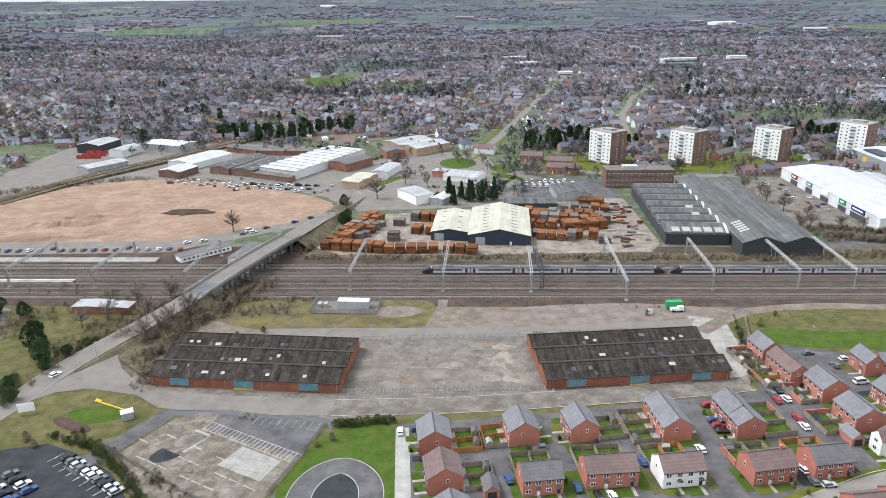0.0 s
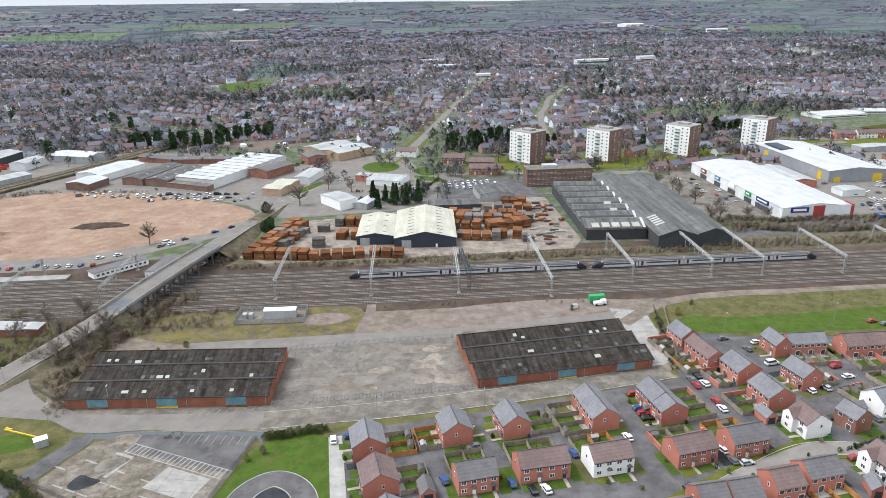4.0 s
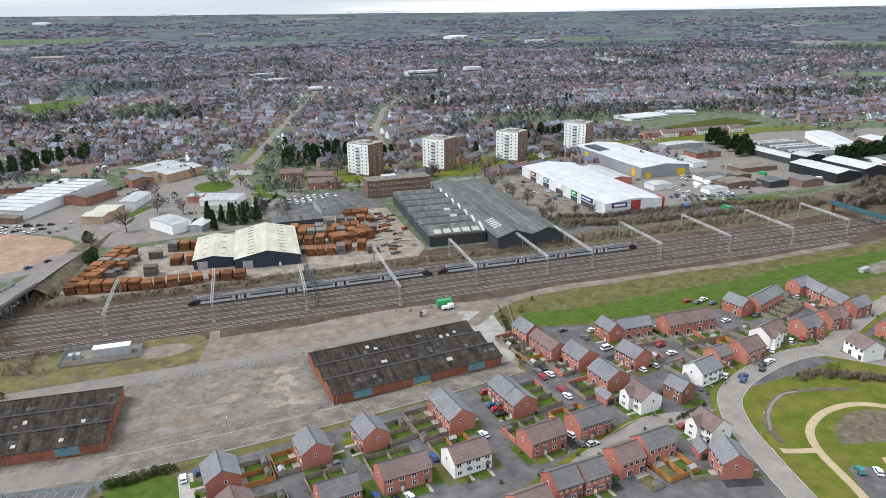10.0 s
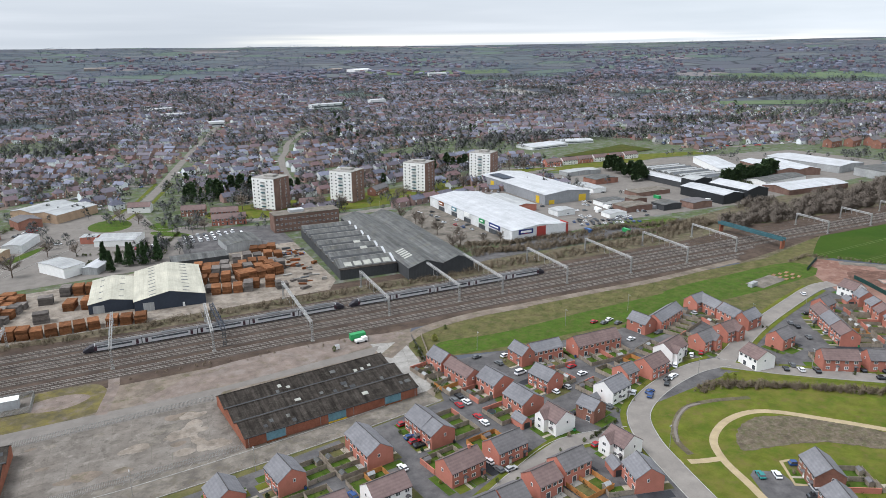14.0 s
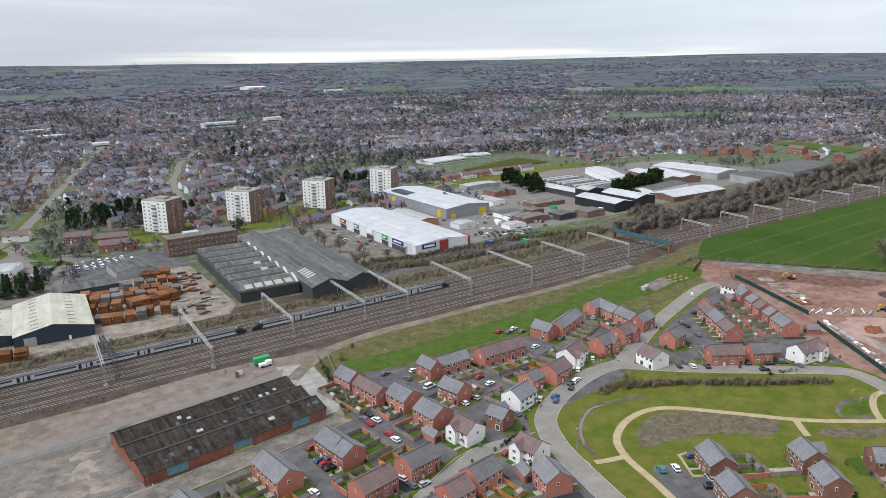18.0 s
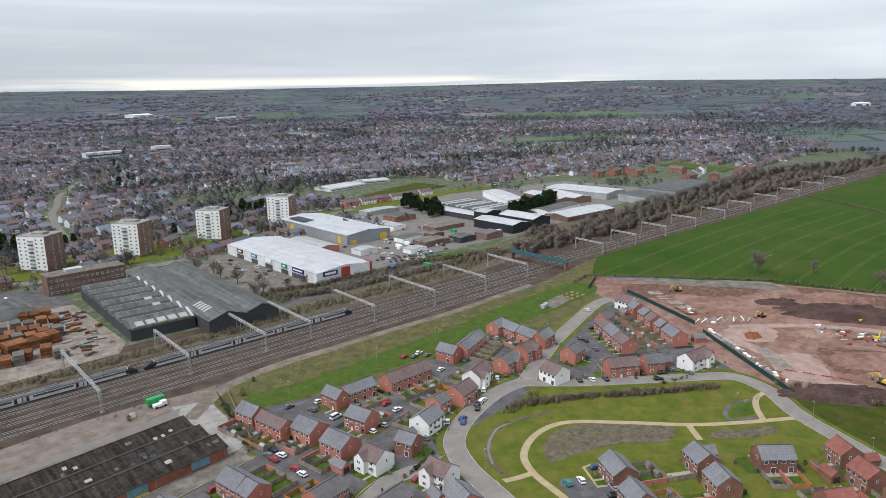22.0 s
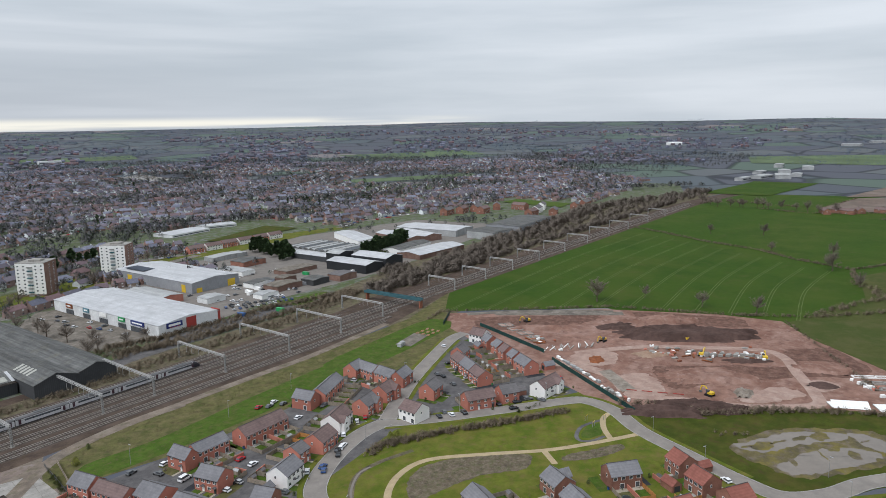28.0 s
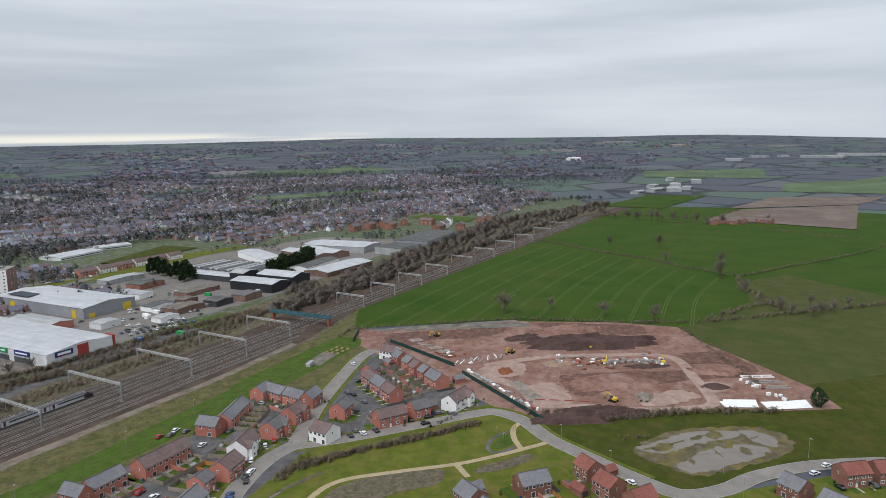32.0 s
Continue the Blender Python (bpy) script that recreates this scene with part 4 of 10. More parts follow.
# mown verges outside the kerbs of the estate roads
for line, off in (([(143, 134), (148, 151), (157, 165), (175, 175), (198, 181), (212, 181)], -5.2), ([(228, 164), (254, 143), (276, 126), (281, 118), (277, 104), (264, 88), (253, 66), (243, 44)], -5.0), ([(212, 180), (228, 164), (254, 143), (274, 127)], 5.0), ([(216, 181), (255, 199), (295, 213), (325, 222)], 4.9), ([(225, 185), (255, 199), (295, 213), (325, 222)], -4.9), ([(70, 138), (100, 152), (122, 160), (140, 158)], 4.2), ([(70, 138), (100, 152), (122, 160)], -4.2), ([(143, 134), (148, 151), (153, 160)], 5.2)):
    pts = smooth_line([(*p, 0.13) for p in line], 6)
    edge = []
    for i, p in enumerate(pts):
        d = pts[min(i + 1, len(pts) - 1)] - pts[max(i - 1, 0)]
        edge.append(p + np.array((-d[1], d[0], 0)) / max(1e-6, math.hypot(d[0], d[1])) * -off)
    setting("verge", strip(bmesh.new(), edge, 2.0, 0.13, 0.0, 1), "grass", "narrow grass verge beside an estate road", "ground")

# ---- houses of the estate ----
def window_mesh(w, h):
    bm = boxes((-w / 2, w / 2, -0.05, 0.03, 0, h))
    return mesh_of("window", bm, "white_paint")


def pane_mesh(w, h):
    bm = bmesh.new()
    n = 2 if w > 0.8 else 1
    for k in range(n):
        a = -w / 2 + 0.09 + k * (w - 0.12) / n
        box(bm, a + 0.05, a + (w - 0.12) / n - 0.1, -0.07, -0.045, 0.16, h - 0.16)
    return mesh_of("pane", bm, "glass")


WIN, PANE = window_mesh(1.5, 1.25), pane_mesh(1.5, 1.25)
WIN_S, PANE_S = window_mesh(0.85, 1.15), pane_mesh(0.85, 1.15)
WIN_P, PANE_P = window_mesh(1.7, 2.1), pane_mesh(1.7, 2.1)
DOOR = mesh_of("door", boxes((-0.45, 0.45, -0.08, 0.02, 0, 2.05)), "door_dark")
DOOR_W = mesh_of("door", boxes((-0.45, 0.45, -0.08, 0.02, 0, 2.05)), "white_paint")
CANOPY = mesh_of("porch_canopy", prism(bmesh.new(), [(-0.75, 2.25), (0, 2.8), (0.75, 2.25), (0.75, 2.15), (-0.75, 2.15)], "y", -0.95, 0.0), "slate")


def far_window(w, h):
    me = window_mesh(w, h)
    bm = bmesh.new()
    bm.from_mesh(me)
    n = len(bm.faces)
    box(bm, -w / 2 + 0.12, w / 2 - 0.12, -0.07, -0.045, 0.14, h - 0.14)
    bm.faces.ensure_lookup_table()
    for f in bm.faces[n:]:
        f.material_index = 1
    return mesh_of("window", bm, "white_paint", "glass")


WIN_FAR = {"w": far_window(1.5, 1.25), "s": far_window(0.85, 1.15), "p": far_window(1.7, 2.1)}


def put_window(house, x, y, z, turn, kind="w", far=False):
    if far:
        share("window", WIN_FAR[kind], house, pose(x, y, z, 0, 0, turn))
        return
    a, b = {"w": (WIN, PANE), "s": (WIN_S, PANE_S), "p": (WIN_P, PANE_P)}[kind]
    w = share("window", a, house, pose(x, y, z, 0, 0, turn))
    share("pane", b, w)


def gable_body(length, span, eaves, ridge):
    bm = bmesh.new()
    return prism(bm, [(-span / 2, 0), (span / 2, 0), (span / 2, eaves), (0, ridge - 0.12), (-span / 2, eaves)], "x", -length / 2, length / 2)


def gable_roof(length, span, eaves, ridge, over=0.3, thick=0.16):
    bm = bmesh.new()
    k = (ridge - eaves) / (span / 2)
    for s in (1, -1):
        lo = (s * (span / 2 + over), eaves - k * over)
        pts = [lo, (0, ridge), (0, ridge - thick), (lo[0], lo[1] - thick)]
        prism(bm, pts, "x", -length / 2 - 0.12, length / 2 + 0.12)
    return bm


PANEL = mesh_of("fence_panel", boxes((0.05, 1.78, -0.03, 0.03, 0.08, 1.75), (-0.06, 0.05, -0.06, 0.06, 0, 1.9), (1.88, 3.61, -0.03, 0.03, 0.08, 1.75), (1.78, 1.88, -0.06, 0.06, 0, 1.9)), "wood")
PANEL_NEW = mesh_of("fence_panel", boxes((0.05, 1.78, -0.03, 0.03, 0.08, 1.75), (-0.06, 0.05, -0.06, 0.06, 0, 1.9), (1.88, 3.61, -0.03, 0.03, 0.08, 1.75), (1.78, 1.88, -0.06, 0.06, 0, 1.9)), "new_wood")
PATIO = mat("patio_slabs", (0.34, 0.305, 0.245), 0.9, 0.2, 0.5, 2.0)
M["patio"] = PATIO
yard_dice = random.Random(5)
GARDENS = []


def fence(x0, y0, x1, y1, new_boards=False):
    """A run of fence panels between two points."""
    far, a = math.hypot(x1 - x0, y1 - y0), math.degrees(math.atan2(y1 - y0, x1 - x0))
    n = max(1, round(far / 3.66))
    f = thing("garden_fence", pose(x0, y0, 0.04, 0, 0, a), "orange new timber garden fence" if new_boards else "weathered grey timber garden fence", "fence", "garden fences")
    f.scale = (far / n / 3.66, 1, 1)
    brick = not new_boards and yard_dice.random() < 0.1
    if brick:
        tagged(f, "red brick garden wall with a coping", "wall", "garden walls")
        f.name = "garden_wall"
    for k in range(n):
        share("brick_run", BRICK_RUN, f, pose(k * 3.66, 0, 0)) if brick else share("fence_panel", PANEL_NEW if new_boards else PANEL, f, pose(k * 3.66, 0, 0))


BRICK_RUN = mesh_of("brick_run", boxes((0, 3.66, -0.11, 0.11, 0, 1.7), (0, 3.66, -0.15, 0.15, 1.7, 1.8)), "brick")
BIN = {c: mesh_of("bin_body", prism(bmesh.new(), [(-0.24, 0.05), (0.24, 0.05), (0.29, 1.0), (-0.29, 1.0)], "y", -0.32, 0.32), c) for c in ("black", "bin_blue", "green_paint")}
LID = mesh_of("lid", boxes((-0.32, 0.32, -0.37, 0.37, 1.0, 1.08, 0.03)), "black")


def wheelie_bin(x, y, turn, colour):
    b = thing("wheelie_bin", pose(x, y, 0.1, 0, 0, turn), {"black": "black", "bin_blue": "blue", "green_paint": "green"}[colour] + " plastic wheelie bin beside a house", "bin", "wheelie bins")
    share("bin_body", BIN[colour], b), share("lid", LID, b)


def trampoline(x, y):
    t = thing("trampoline", pose(x, y, 0.1), "round garden trampoline with a black mat", "trampoline", "trampolines")
    part("mat", pole(bmesh.new(), 0, 0, 0.7, 0.74, 1.4, 16), "black", t)
    part("rim", pole(bmesh.new(), 0, 0, 0.6, 0.7, 1.6, 16), "teal_steel", t)
    for k in range(4):
        part("leg", pole(bmesh.new(), 1.3 * math.cos(k * 1.57), 1.3 * math.sin(k * 1.57), 0, 0.62, 0.04, 5), "galvanised", t)


def garden_shed(x, y, turn, roof):
    s = thing("garden_shed", pose(x, y, 0.05, 0, 0, turn), "small timber garden shed with a felt roof", "shed", "garden sheds")
    part("wall", gable_body(2.2, 1.6, 1.7, 2.2), "wood", s)
    part("roof", gable_roof(2.2, 1.6, 1.7, 2.25, 0.12, 0.06), roof, s)
    part("door", boxes((-0.35, 0.35, -0.84, -0.8, 0.05, 1.6)), "wood", s)


def back_garden(x, y, length, turn, span, units, depth):
    """Lawns, patios and fences behind a house, one plot for each of its homes; plots keep clear of earlier ones."""
    m = pose(x, y, 0, 0, 0, turn)
    step = length / units
    for u in range(units):
        x0, x1 = -length / 2 + u * step, -length / 2 + (u + 1) * step
        y0, y1 = span / 2 + 0.05, span / 2 + depth
        mid = m @ Vector(((x0 + x1) / 2, (y0 + y1) / 2, 0))
        if any((mid.x - q[0]) ** 2 + (mid.y - q[1]) ** 2 < 22 for q in GARDENS):
            continue
        GARDENS.append((mid.x, mid.y))
        def flat(a, b, c, d):
            return [tuple((m @ Vector((p, q, 0)))[:2]) for p, q in ((a, c), (b, c), (b, d), (a, d))]
        wear = yard_dice.random()
        sheet("lawn", flat(x0 + 0.1, x1 - 0.1, y0 + 2.0, y1 - 0.1), 0.10, "lawn" if wear < 0.8 else ("patio" if wear < 0.88 else "rough_grass"), "small fenced back lawn behind a house")
        sheet("patio", flat(x0 + 0.1, x1 - 0.1, y0, y0 + 2.0), 0.11, "patio" if yard_dice.random() < 0.6 else "kerb", "paved patio behind a house")
        new_boards = yard_dice.random() < 0.12
        corners = [m @ Vector((p, q, 0)) for p, q in ((x0, y0 + 0.3), (x0, y1), (x1, y1), (x1, y0 + 0.3))]
        fence(corners[0].x, corners[0].y, corners[1].x, corners[1].y, new_boards)
        fence(corners[1].x, corners[1].y, corners[2].x, corners[2].y, new_boards)
        if u == units - 1:
            fence(corners[2].x, corners[2].y, corners[3].x, corners[3].y, new_boards)
        if yard_dice.random() < 0.1 and depth > 8:
            q = m @ Vector(((x0 + x1) / 2 + 0.6, y1 - 2.4, 0))
            trampoline(q.x, q.y)
        elif yard_dice.random() < 0.55:
            q = m @ Vector((x0 + 1.6, y1 - 1.3, 0))
            garden_shed(q.x, q.y, turn, yard_dice.choice(("grey_sheet", "slate", "pale_sheet")))



def front_garden(x, y, length, turn, span, units):
    """A strip of grass before a house, parted by paved paths to the doors, and a low hedge or two."""
    m = pose(x, y, 0, 0, 0, turn)
    step = length / units
    for u in range(units):
        x0, x1 = -length / 2 + u * step, -length / 2 + (u + 1) * step
        door = x0 + step * 0.76
        def flat(a, b, c, d):
            return [tuple((m @ Vector((p, q, 0)))[:2]) for p, q in ((a, c), (b, c), (b, d), (a, d))]
        far = -span / 2 - yard_dice.uniform(2.8, 4.4)
        sheet("front_lawn", flat(x0 + 0.2, door - 0.6, far, -span / 2 - 0.1), 0.085, yard_dice.choice(("lawn", "lawn", "rough_grass", "grass")), "small front lawn before a house")
        sheet("front_path", flat(door - 0.5, door + 0.5, far, -span / 2), 0.087, "patio", "pale paved path to a front door")
        if yard_dice.random() < 0.4:
            sheet("front_lawn", flat(door + 0.6, x1, far, -span / 2 - 0.1), 0.086, "lawn", "small front lawn before a house")


def side_gardens(x, y, length, turn, span):
    """A strip of lawn, shrubs or paving beside each gable, where no other plot lies."""
    m = pose(x, y, 0, 0, 0, turn)
    for e in (-1, 1):
        w = yard_dice.uniform(2.6, 4.6)
        mid = m @ Vector((e * (length / 2 + w / 2), 0, 0))
        pick = yard_dice.random()
        quad = [tuple((m @ Vector((e * p, q, 0)))[:2]) for p, q in ((length / 2 + 0.2, -span / 2 - 2), (length / 2 + w, -span / 2 - 2), (length / 2 + w, span / 2), (length / 2 + 0.2, span / 2))]
        if 0.62 < pick < 0.85:
            sheet("side_drive", quad, 0.081, "new_asphalt", "narrow black tarmac drive beside a house", 0, "drive")
        else:
            sheet("side_lawn", quad, 0.078 + 0.001 * yard_dice.randrange(6), "lawn" if pick < 0.62 else "rough_grass", "narrow strip of ground beside a house")
        if pick < 0.4:
            SHRUBS.append((mid.x, mid.y, turn))
    for k in range(1):
        q = m @ Vector((length / 2 + 0.7, span / 2 - 0.8 - 0.8 * k, 0))
        wheelie_bin(q.x, q.y, turn + yard_dice.uniform(-10, 10), yard_dice.choice(("black", "bin_blue", "green_paint")))
    if yard_dice.random() < 0.45:
        q = m @ Vector((-length / 2 - 2.2, -span / 2 + 0.5, 0))
        DRIVES.append((q.x, q.y, turn + 90))
    k = yard_dice.choice((0.3, -0.3))
    q = m @ Vector((k * length, -span / 2 - 2.6, 0))
    SHRUBS.append((q.x, q.y, turn))


SHRUBS, DRIVES = [], []
LOOKS = {"brick": "red brick", "render": "white rendered", "brick_brown": "brown brick"}
TILES = {"tile_grey": "grey", "tile_brown": "brown", "tile_red": "red", "slate": "dark grey"}


def house(x, y, length, turn, span=8.6, wall="brick", roof="tile_grey", doors=2, ridge=8.0, eaves=5.1, chimney=False, bay=None, garden=0, far=False):
    """A two-storey house whose ridge runs along its own x; its front looks along minus y."""
    h = thing("house", pose(x, y, 0, 0, 0, turn), f"{LOOKS[wall]} two-storey house with a {TILES[roof]} tiled roof", "house", "houses of the estate")
    part("wall", gable_body(length, span, eaves, ridge), wall, h)
    part("roof", gable_roof(length, span, eaves, ridge), roof, h)
    part("ridge_tiles", boxes((-length / 2 - 0.12, length / 2 + 0.12, -0.14, 0.14, ridge - 0.06, ridge + 0.07)), "ridge", h)
    part("gutter", boxes((-length / 2, length / 2, -span / 2 - 0.4, -span / 2 - 0.29, eaves - 0.42, eaves - 0.3)), "black", h)
    units = max(1, doors)
    step = length / units
    for side, turn_w in ((-span / 2, 0), (span / 2, 180)):
        for u in range(units):
            c = -length / 2 + step * (u + 0.5)
            for k in (-0.26, 0.24):
                put_window(h, c + k * step, side, 3.35, turn_w, "w" if step > 4.2 else "s", far or side > 0)
            if side < 0:
                share("door", DOOR if u % 2 else DOOR_W, h, pose(c + 0.26 * step, side, 0.15))
                if not far:
                    share("porch_canopy", CANOPY, h, pose(c + 0.26 * step, side, 0.1))
                put_window(h, c - 0.24 * step, side, 0.95, turn_w, "w", far)
            else:
                put_window(h, c - 0.2 * step, side, 0.15, turn_w, "p", True)
    for e, turn_w in ((-length / 2, -90), (length / 2, 90)):
        put_window(h, e, 0.6, 3.4, turn_w, "s", True)
    if chimney:
        part("chimney", boxes((length / 4 - 0.4, length / 4 + 0.4, -0.3, 0.3, ridge - 0.8, ridge + 1.1), (length / 4 - 0.45, length / 4 + 0.45, -0.35, 0.35, ridge + 1.0, ridge + 1.12)), wall if wall != "render" else "brick", h)
    if bay is not None:
        g = gable_body(span / 2 + 1.6, 4.6, eaves, ridge - 0.9)
        r = gable_roof(span / 2 + 1.6, 4.6, eaves, ridge - 0.85)
        for b in (g, r):
            bmesh.ops.rotate(b, verts=b.verts, matrix=Matrix.Rotation(radians(90), 3, "Z"))
            bmesh.ops.translate(b, verts=b.verts, vec=(bay, -(span / 4 + 0.8), 0))
        part("wing_wall", g, wall, h)
        part("wing_roof", r, roof, h)
        put_window(h, bay, -(span / 2 + 1.6), 3.3, 0)
        put_window(h, bay, -(span / 2 + 1.6), 0.9, 0)
    if garden:
        back_garden(x, y, length, turn, span, units, garden)
    if not far:
        front_garden(x, y, length, turn, span, units)
        side_gardens(x, y, length, turn, span)
    return h


def garage(x, y, turn, length=6.0, span=4.0, wall="brick", roof="tile_grey"):
    g = thing("garage", pose(x, y, 0, 0, 0, turn), f"{LOOKS[wall]} garage with a {TILES[roof]} tiled pitched roof", "garage", "garages of the estate")
    part("wall", gable_body(length, span, 2.5, 4.2), wall, g)
    part("roof", gable_roof(length, span, 2.5, 4.2, 0.2), roof, g)
    part("garage_door", boxes((-length / 2 - 0.05, -length / 2 + 0.02, -1.2, 1.2, 0.05, 2.2)), "door_dark", g)


# the western streets, on one grid; each house with the depth of its back garden
house(-6.8, 173.4, 10.1, -83, 9.4, garden=9)
house(-3.8, 156.5, 10.1, -81, 9.6, roof="tile_brown", garden=9)
house(-1.0, 139.5, 9.5, -81, 9.2, garden=9)
house(19.0, 177.5, 9.7, 98, 9.0, garden=7)
house(36.6, 179.4, 10.0, -80, 8.6, garden=9)
house(22.1, 155.2, 10.9, 8, 8.0, roof="slate", garden=9)
house(40.9, 158.3, 14.2, 6, 8.0, roof="tile_brown", garden=9)
house(59.9, 159.0, 12.0, 8, 8.4, "render", "tile_brown", garden=9)
house(63.2, 188.2, 6.0, 98, 8.6, doors=1, ridge=7.7, garden=9)
house(64.1, 180.3, 10.0, 98, 8.8, garden=9)
house(85.0, 187.6, 10.0, -82, 8.8, garden=10)
house(86.3, 179.6, 6.0, -82, 9.0, doors=1, ridge=7.7, garden=10)
house(111.4, 228.0, 10.0, 100, 7.6, garden=8)
house(113.5, 214.2, 14.7, 99, 7.0, roof="tile_brown", doors=3, ridge=7.6, garden=8)
house(120.6, 202.1, 10.4, 99, 9.4, garden=7)
house(122.5, 185.8, 11.0, 98, 9.6, garden=9)
house(125.3, 169.6, 9.0, -83, 8.4, "render", "tile_brown", 1, bay=-2.0)
house(142.4, 218.0, 9.5, -85, 6.6, doors=1)
house(152.5, 217.2, 14.5, 180, 7.2, doors=3, ridge=7.6, garden=8)
house(139.1, 196.0, 10.2, -78, 8.2, garden=7)
house(175.6, 214.0, 22.1, 180, 8.2, roof="tile_brown", doors=4, garden=9)
house(139.8, 170.0, 7.4, 106, 6.8, "brick_brown", doors=1, ridge=7.6)
house(155.5, 177.9, 10.6, 14, 8.6, "render", garden=8)
house(168.2, 185.6, 6.5, 10, 7.6, roof="slate", doors=1, ridge=7.4, garden=8)
house(181.4, 186.0, 11.0, 13, 8.6, roof="tile_brown", garden=9)
house(198.6, 193.9, 12.5, 18, 8.6, "render", "tile_brown", bay=-3.0, garden=8)
house(217.4, 194.2, 10.0, 9, 8.2, roof="slate", bay=2.5, garden=8)
house(233.7, 197.0, 10.0, 8, 8.2, roof="tile_brown", bay=2.5)
house(223.3, 172.3, 9.6, 84, 9.0, "render", "tile_brown")
house(247.4, 180.8, 9.3, 9, 7.8, roof="slate", doors=1)
house(207.2, 220.7, 10.1, 100, 7.4, doors=1)
house(222.0, 222.0, 22.0, 201, 7.6, doors=4, ridge=7.7, garden=9)
house(248.4, 228.8, 9.2, 10, 7.4, doors=1)
house(251.4, 221.5, 13.0, 82, 7.6, doors=3, ridge=7.7, garden=9)
house(250.4, 209.0, 12.0, 82, 7.6, doors=2, ridge=7.7, garden=8)
house(252.6, 202.3, 11.0, 12, 7.4, doors=1)
house(84.3, 160.4, 12.5, 10, 8.4, roof="tile_brown", chimney=True, garden=8)
house(101.2, 162.9, 11.5, 9, 8.4, roof="slate", garden=8)
house(101.5, 143.2, 8.6, 188, 8.4, roof="tile_brown", garden=8)
house(113.2, 146.2, 10.6, 188, 8.0, roof="slate", garden=9)
house(134.9, 148.2, 9.0, -82, 8.4, "render", "tile_brown", bay=-2.0)
house(129.4, 132.6, 9.2, 75, 8.8, garden=8)
house(88.7, 140.0, 8.4, 6, 8.4, roof="slate")
house(79.8, 139.2, 8.0, 6, 8.4, roof="slate")
house(68.0, 134.0, 10.0, 8, 8.4, roof="tile_brown")
# the eastern streets, turned to the green
house(287.6, 190.3, 10.6, -123, 8.0, roof="tile_brown", ridge=7.7, garden=9)
house(281.2, 180.5, 11.6, -123, 8.0, garden=9)
house(274.9, 170.8, 10.4, -122, 8.0, roof="tile_brown", ridge=7.7, garden=9)
house(298.5, 198.2, 8.6, 10, 7.6, roof="slate", doors=1)
house(330.4, 205.8, 9.4, 86, 8.6, "render", "tile_brown")
house(323.5, 194.8, 6.8, 60, 7.8, doors=1, garden=9)
house(318.0, 185.2, 6.8, 60, 7.8, doors=1, ridge=7.7, garden=9)
house(312.4, 177.6, 6.4, 58, 7.8, roof="tile_brown", doors=1, garden=9)
house(307.6, 169.6, 6.4, 58, 7.8, doors=1, ridge=7.7, garden=9)
house(300.7, 159.8, 11.6, 58, 8.2, garden=8)
house(249.4, 156.3, 13.7, -32, 8.0, roof="tile_brown", doors=2, garden=6)
house(262.3, 149.0, 8.4, -32, 8.0, roof="slate", doors=1, garden=6)
house(280.3, 138.2, 15.5, -6, 8.2, "render", "tile_brown", bay=4.0)
house(176.3, 109.8, 11.0, -120, 8.6, "brick_brown", garden=10)
house(167.1, 97.0, 9.4, -119, 8.4, "brick_brown", garden=10)
house(201.2, 94.6, 9.0, 60, 8.4, "brick_brown", bay=2.0, garden=10)
house(193.3, 83.8, 9.0, 55, 8.4, "brick_brown", garden=10)
house(219.2, 79.0, 11.5, 138, 8.2, "brick_brown", garden=9)
house(238.4, 64.1, 8.0, 55, 8.0, "brick_brown", "tile_red", garden=8)
house(229.1, 54.2, 8.8, 58, 8.2, "brick_brown", "tile_red", garden=8)
house(224.1, 42.5, 9.1, -34, 8.0, "brick_brown", "tile_red", garden=6)
house(206.9, 56.0, 9.5, -32, 8.2, "brick_brown", "tile_red", garden=6)
house(254.9, -3.6, 8.4, 56, 8.2, "brick_brown")
house(275.3, -21.6, 10.1, -54, 8.2, "brick_brown", "tile_red")
house(281.6, -31.4, 8.2, -56, 8.2, "brick_brown", "tile_red")
house(247.8, -15.6, 8.0, 58, 8.2, "brick_brown")
for gx, gy, gt, gw, gr in ((115.8, 176.4, 98, "brick", "tile_grey"), (126.5, 141.0, 75, "brick", "tile_grey"), (8.8, 152.5, 98, "brick", "slate"), (310.0, 152.0, -32, "brick", "tile_grey"),
                           (225.0, 63.5, 58, "brick_brown", "tile_red"), (243.0, 58.0, -34, "brick_brown", "tile_red"), (215.0, 50.0, 58, "brick_brown", "tile_red"), (318.5, 199.0, 60, "brick", "tile_grey"),
                           (271.5, 148.0, -32, "brick_brown", "slate"), (145.0, 176.5, 14, "brick", "tile_grey")):
    garage(gx, gy, gt, wall=gw, roof=gr)

# ---- the two old sheds of the yard ----
def roof_pane(parent, length, y0, y1, z0, z1, material, name="roof_sheet", x0=None, thick=0.15):
    """One slope of a roof between two lines along x."""
    x0 = -length / 2 if x0 is None else x0
    return part(name, prism(bmesh.new(), [(y0, z0), (y1, z1), (y1, z1 - thick), (y0, z0 - thick)], "x", x0, x0 + length), material, parent)


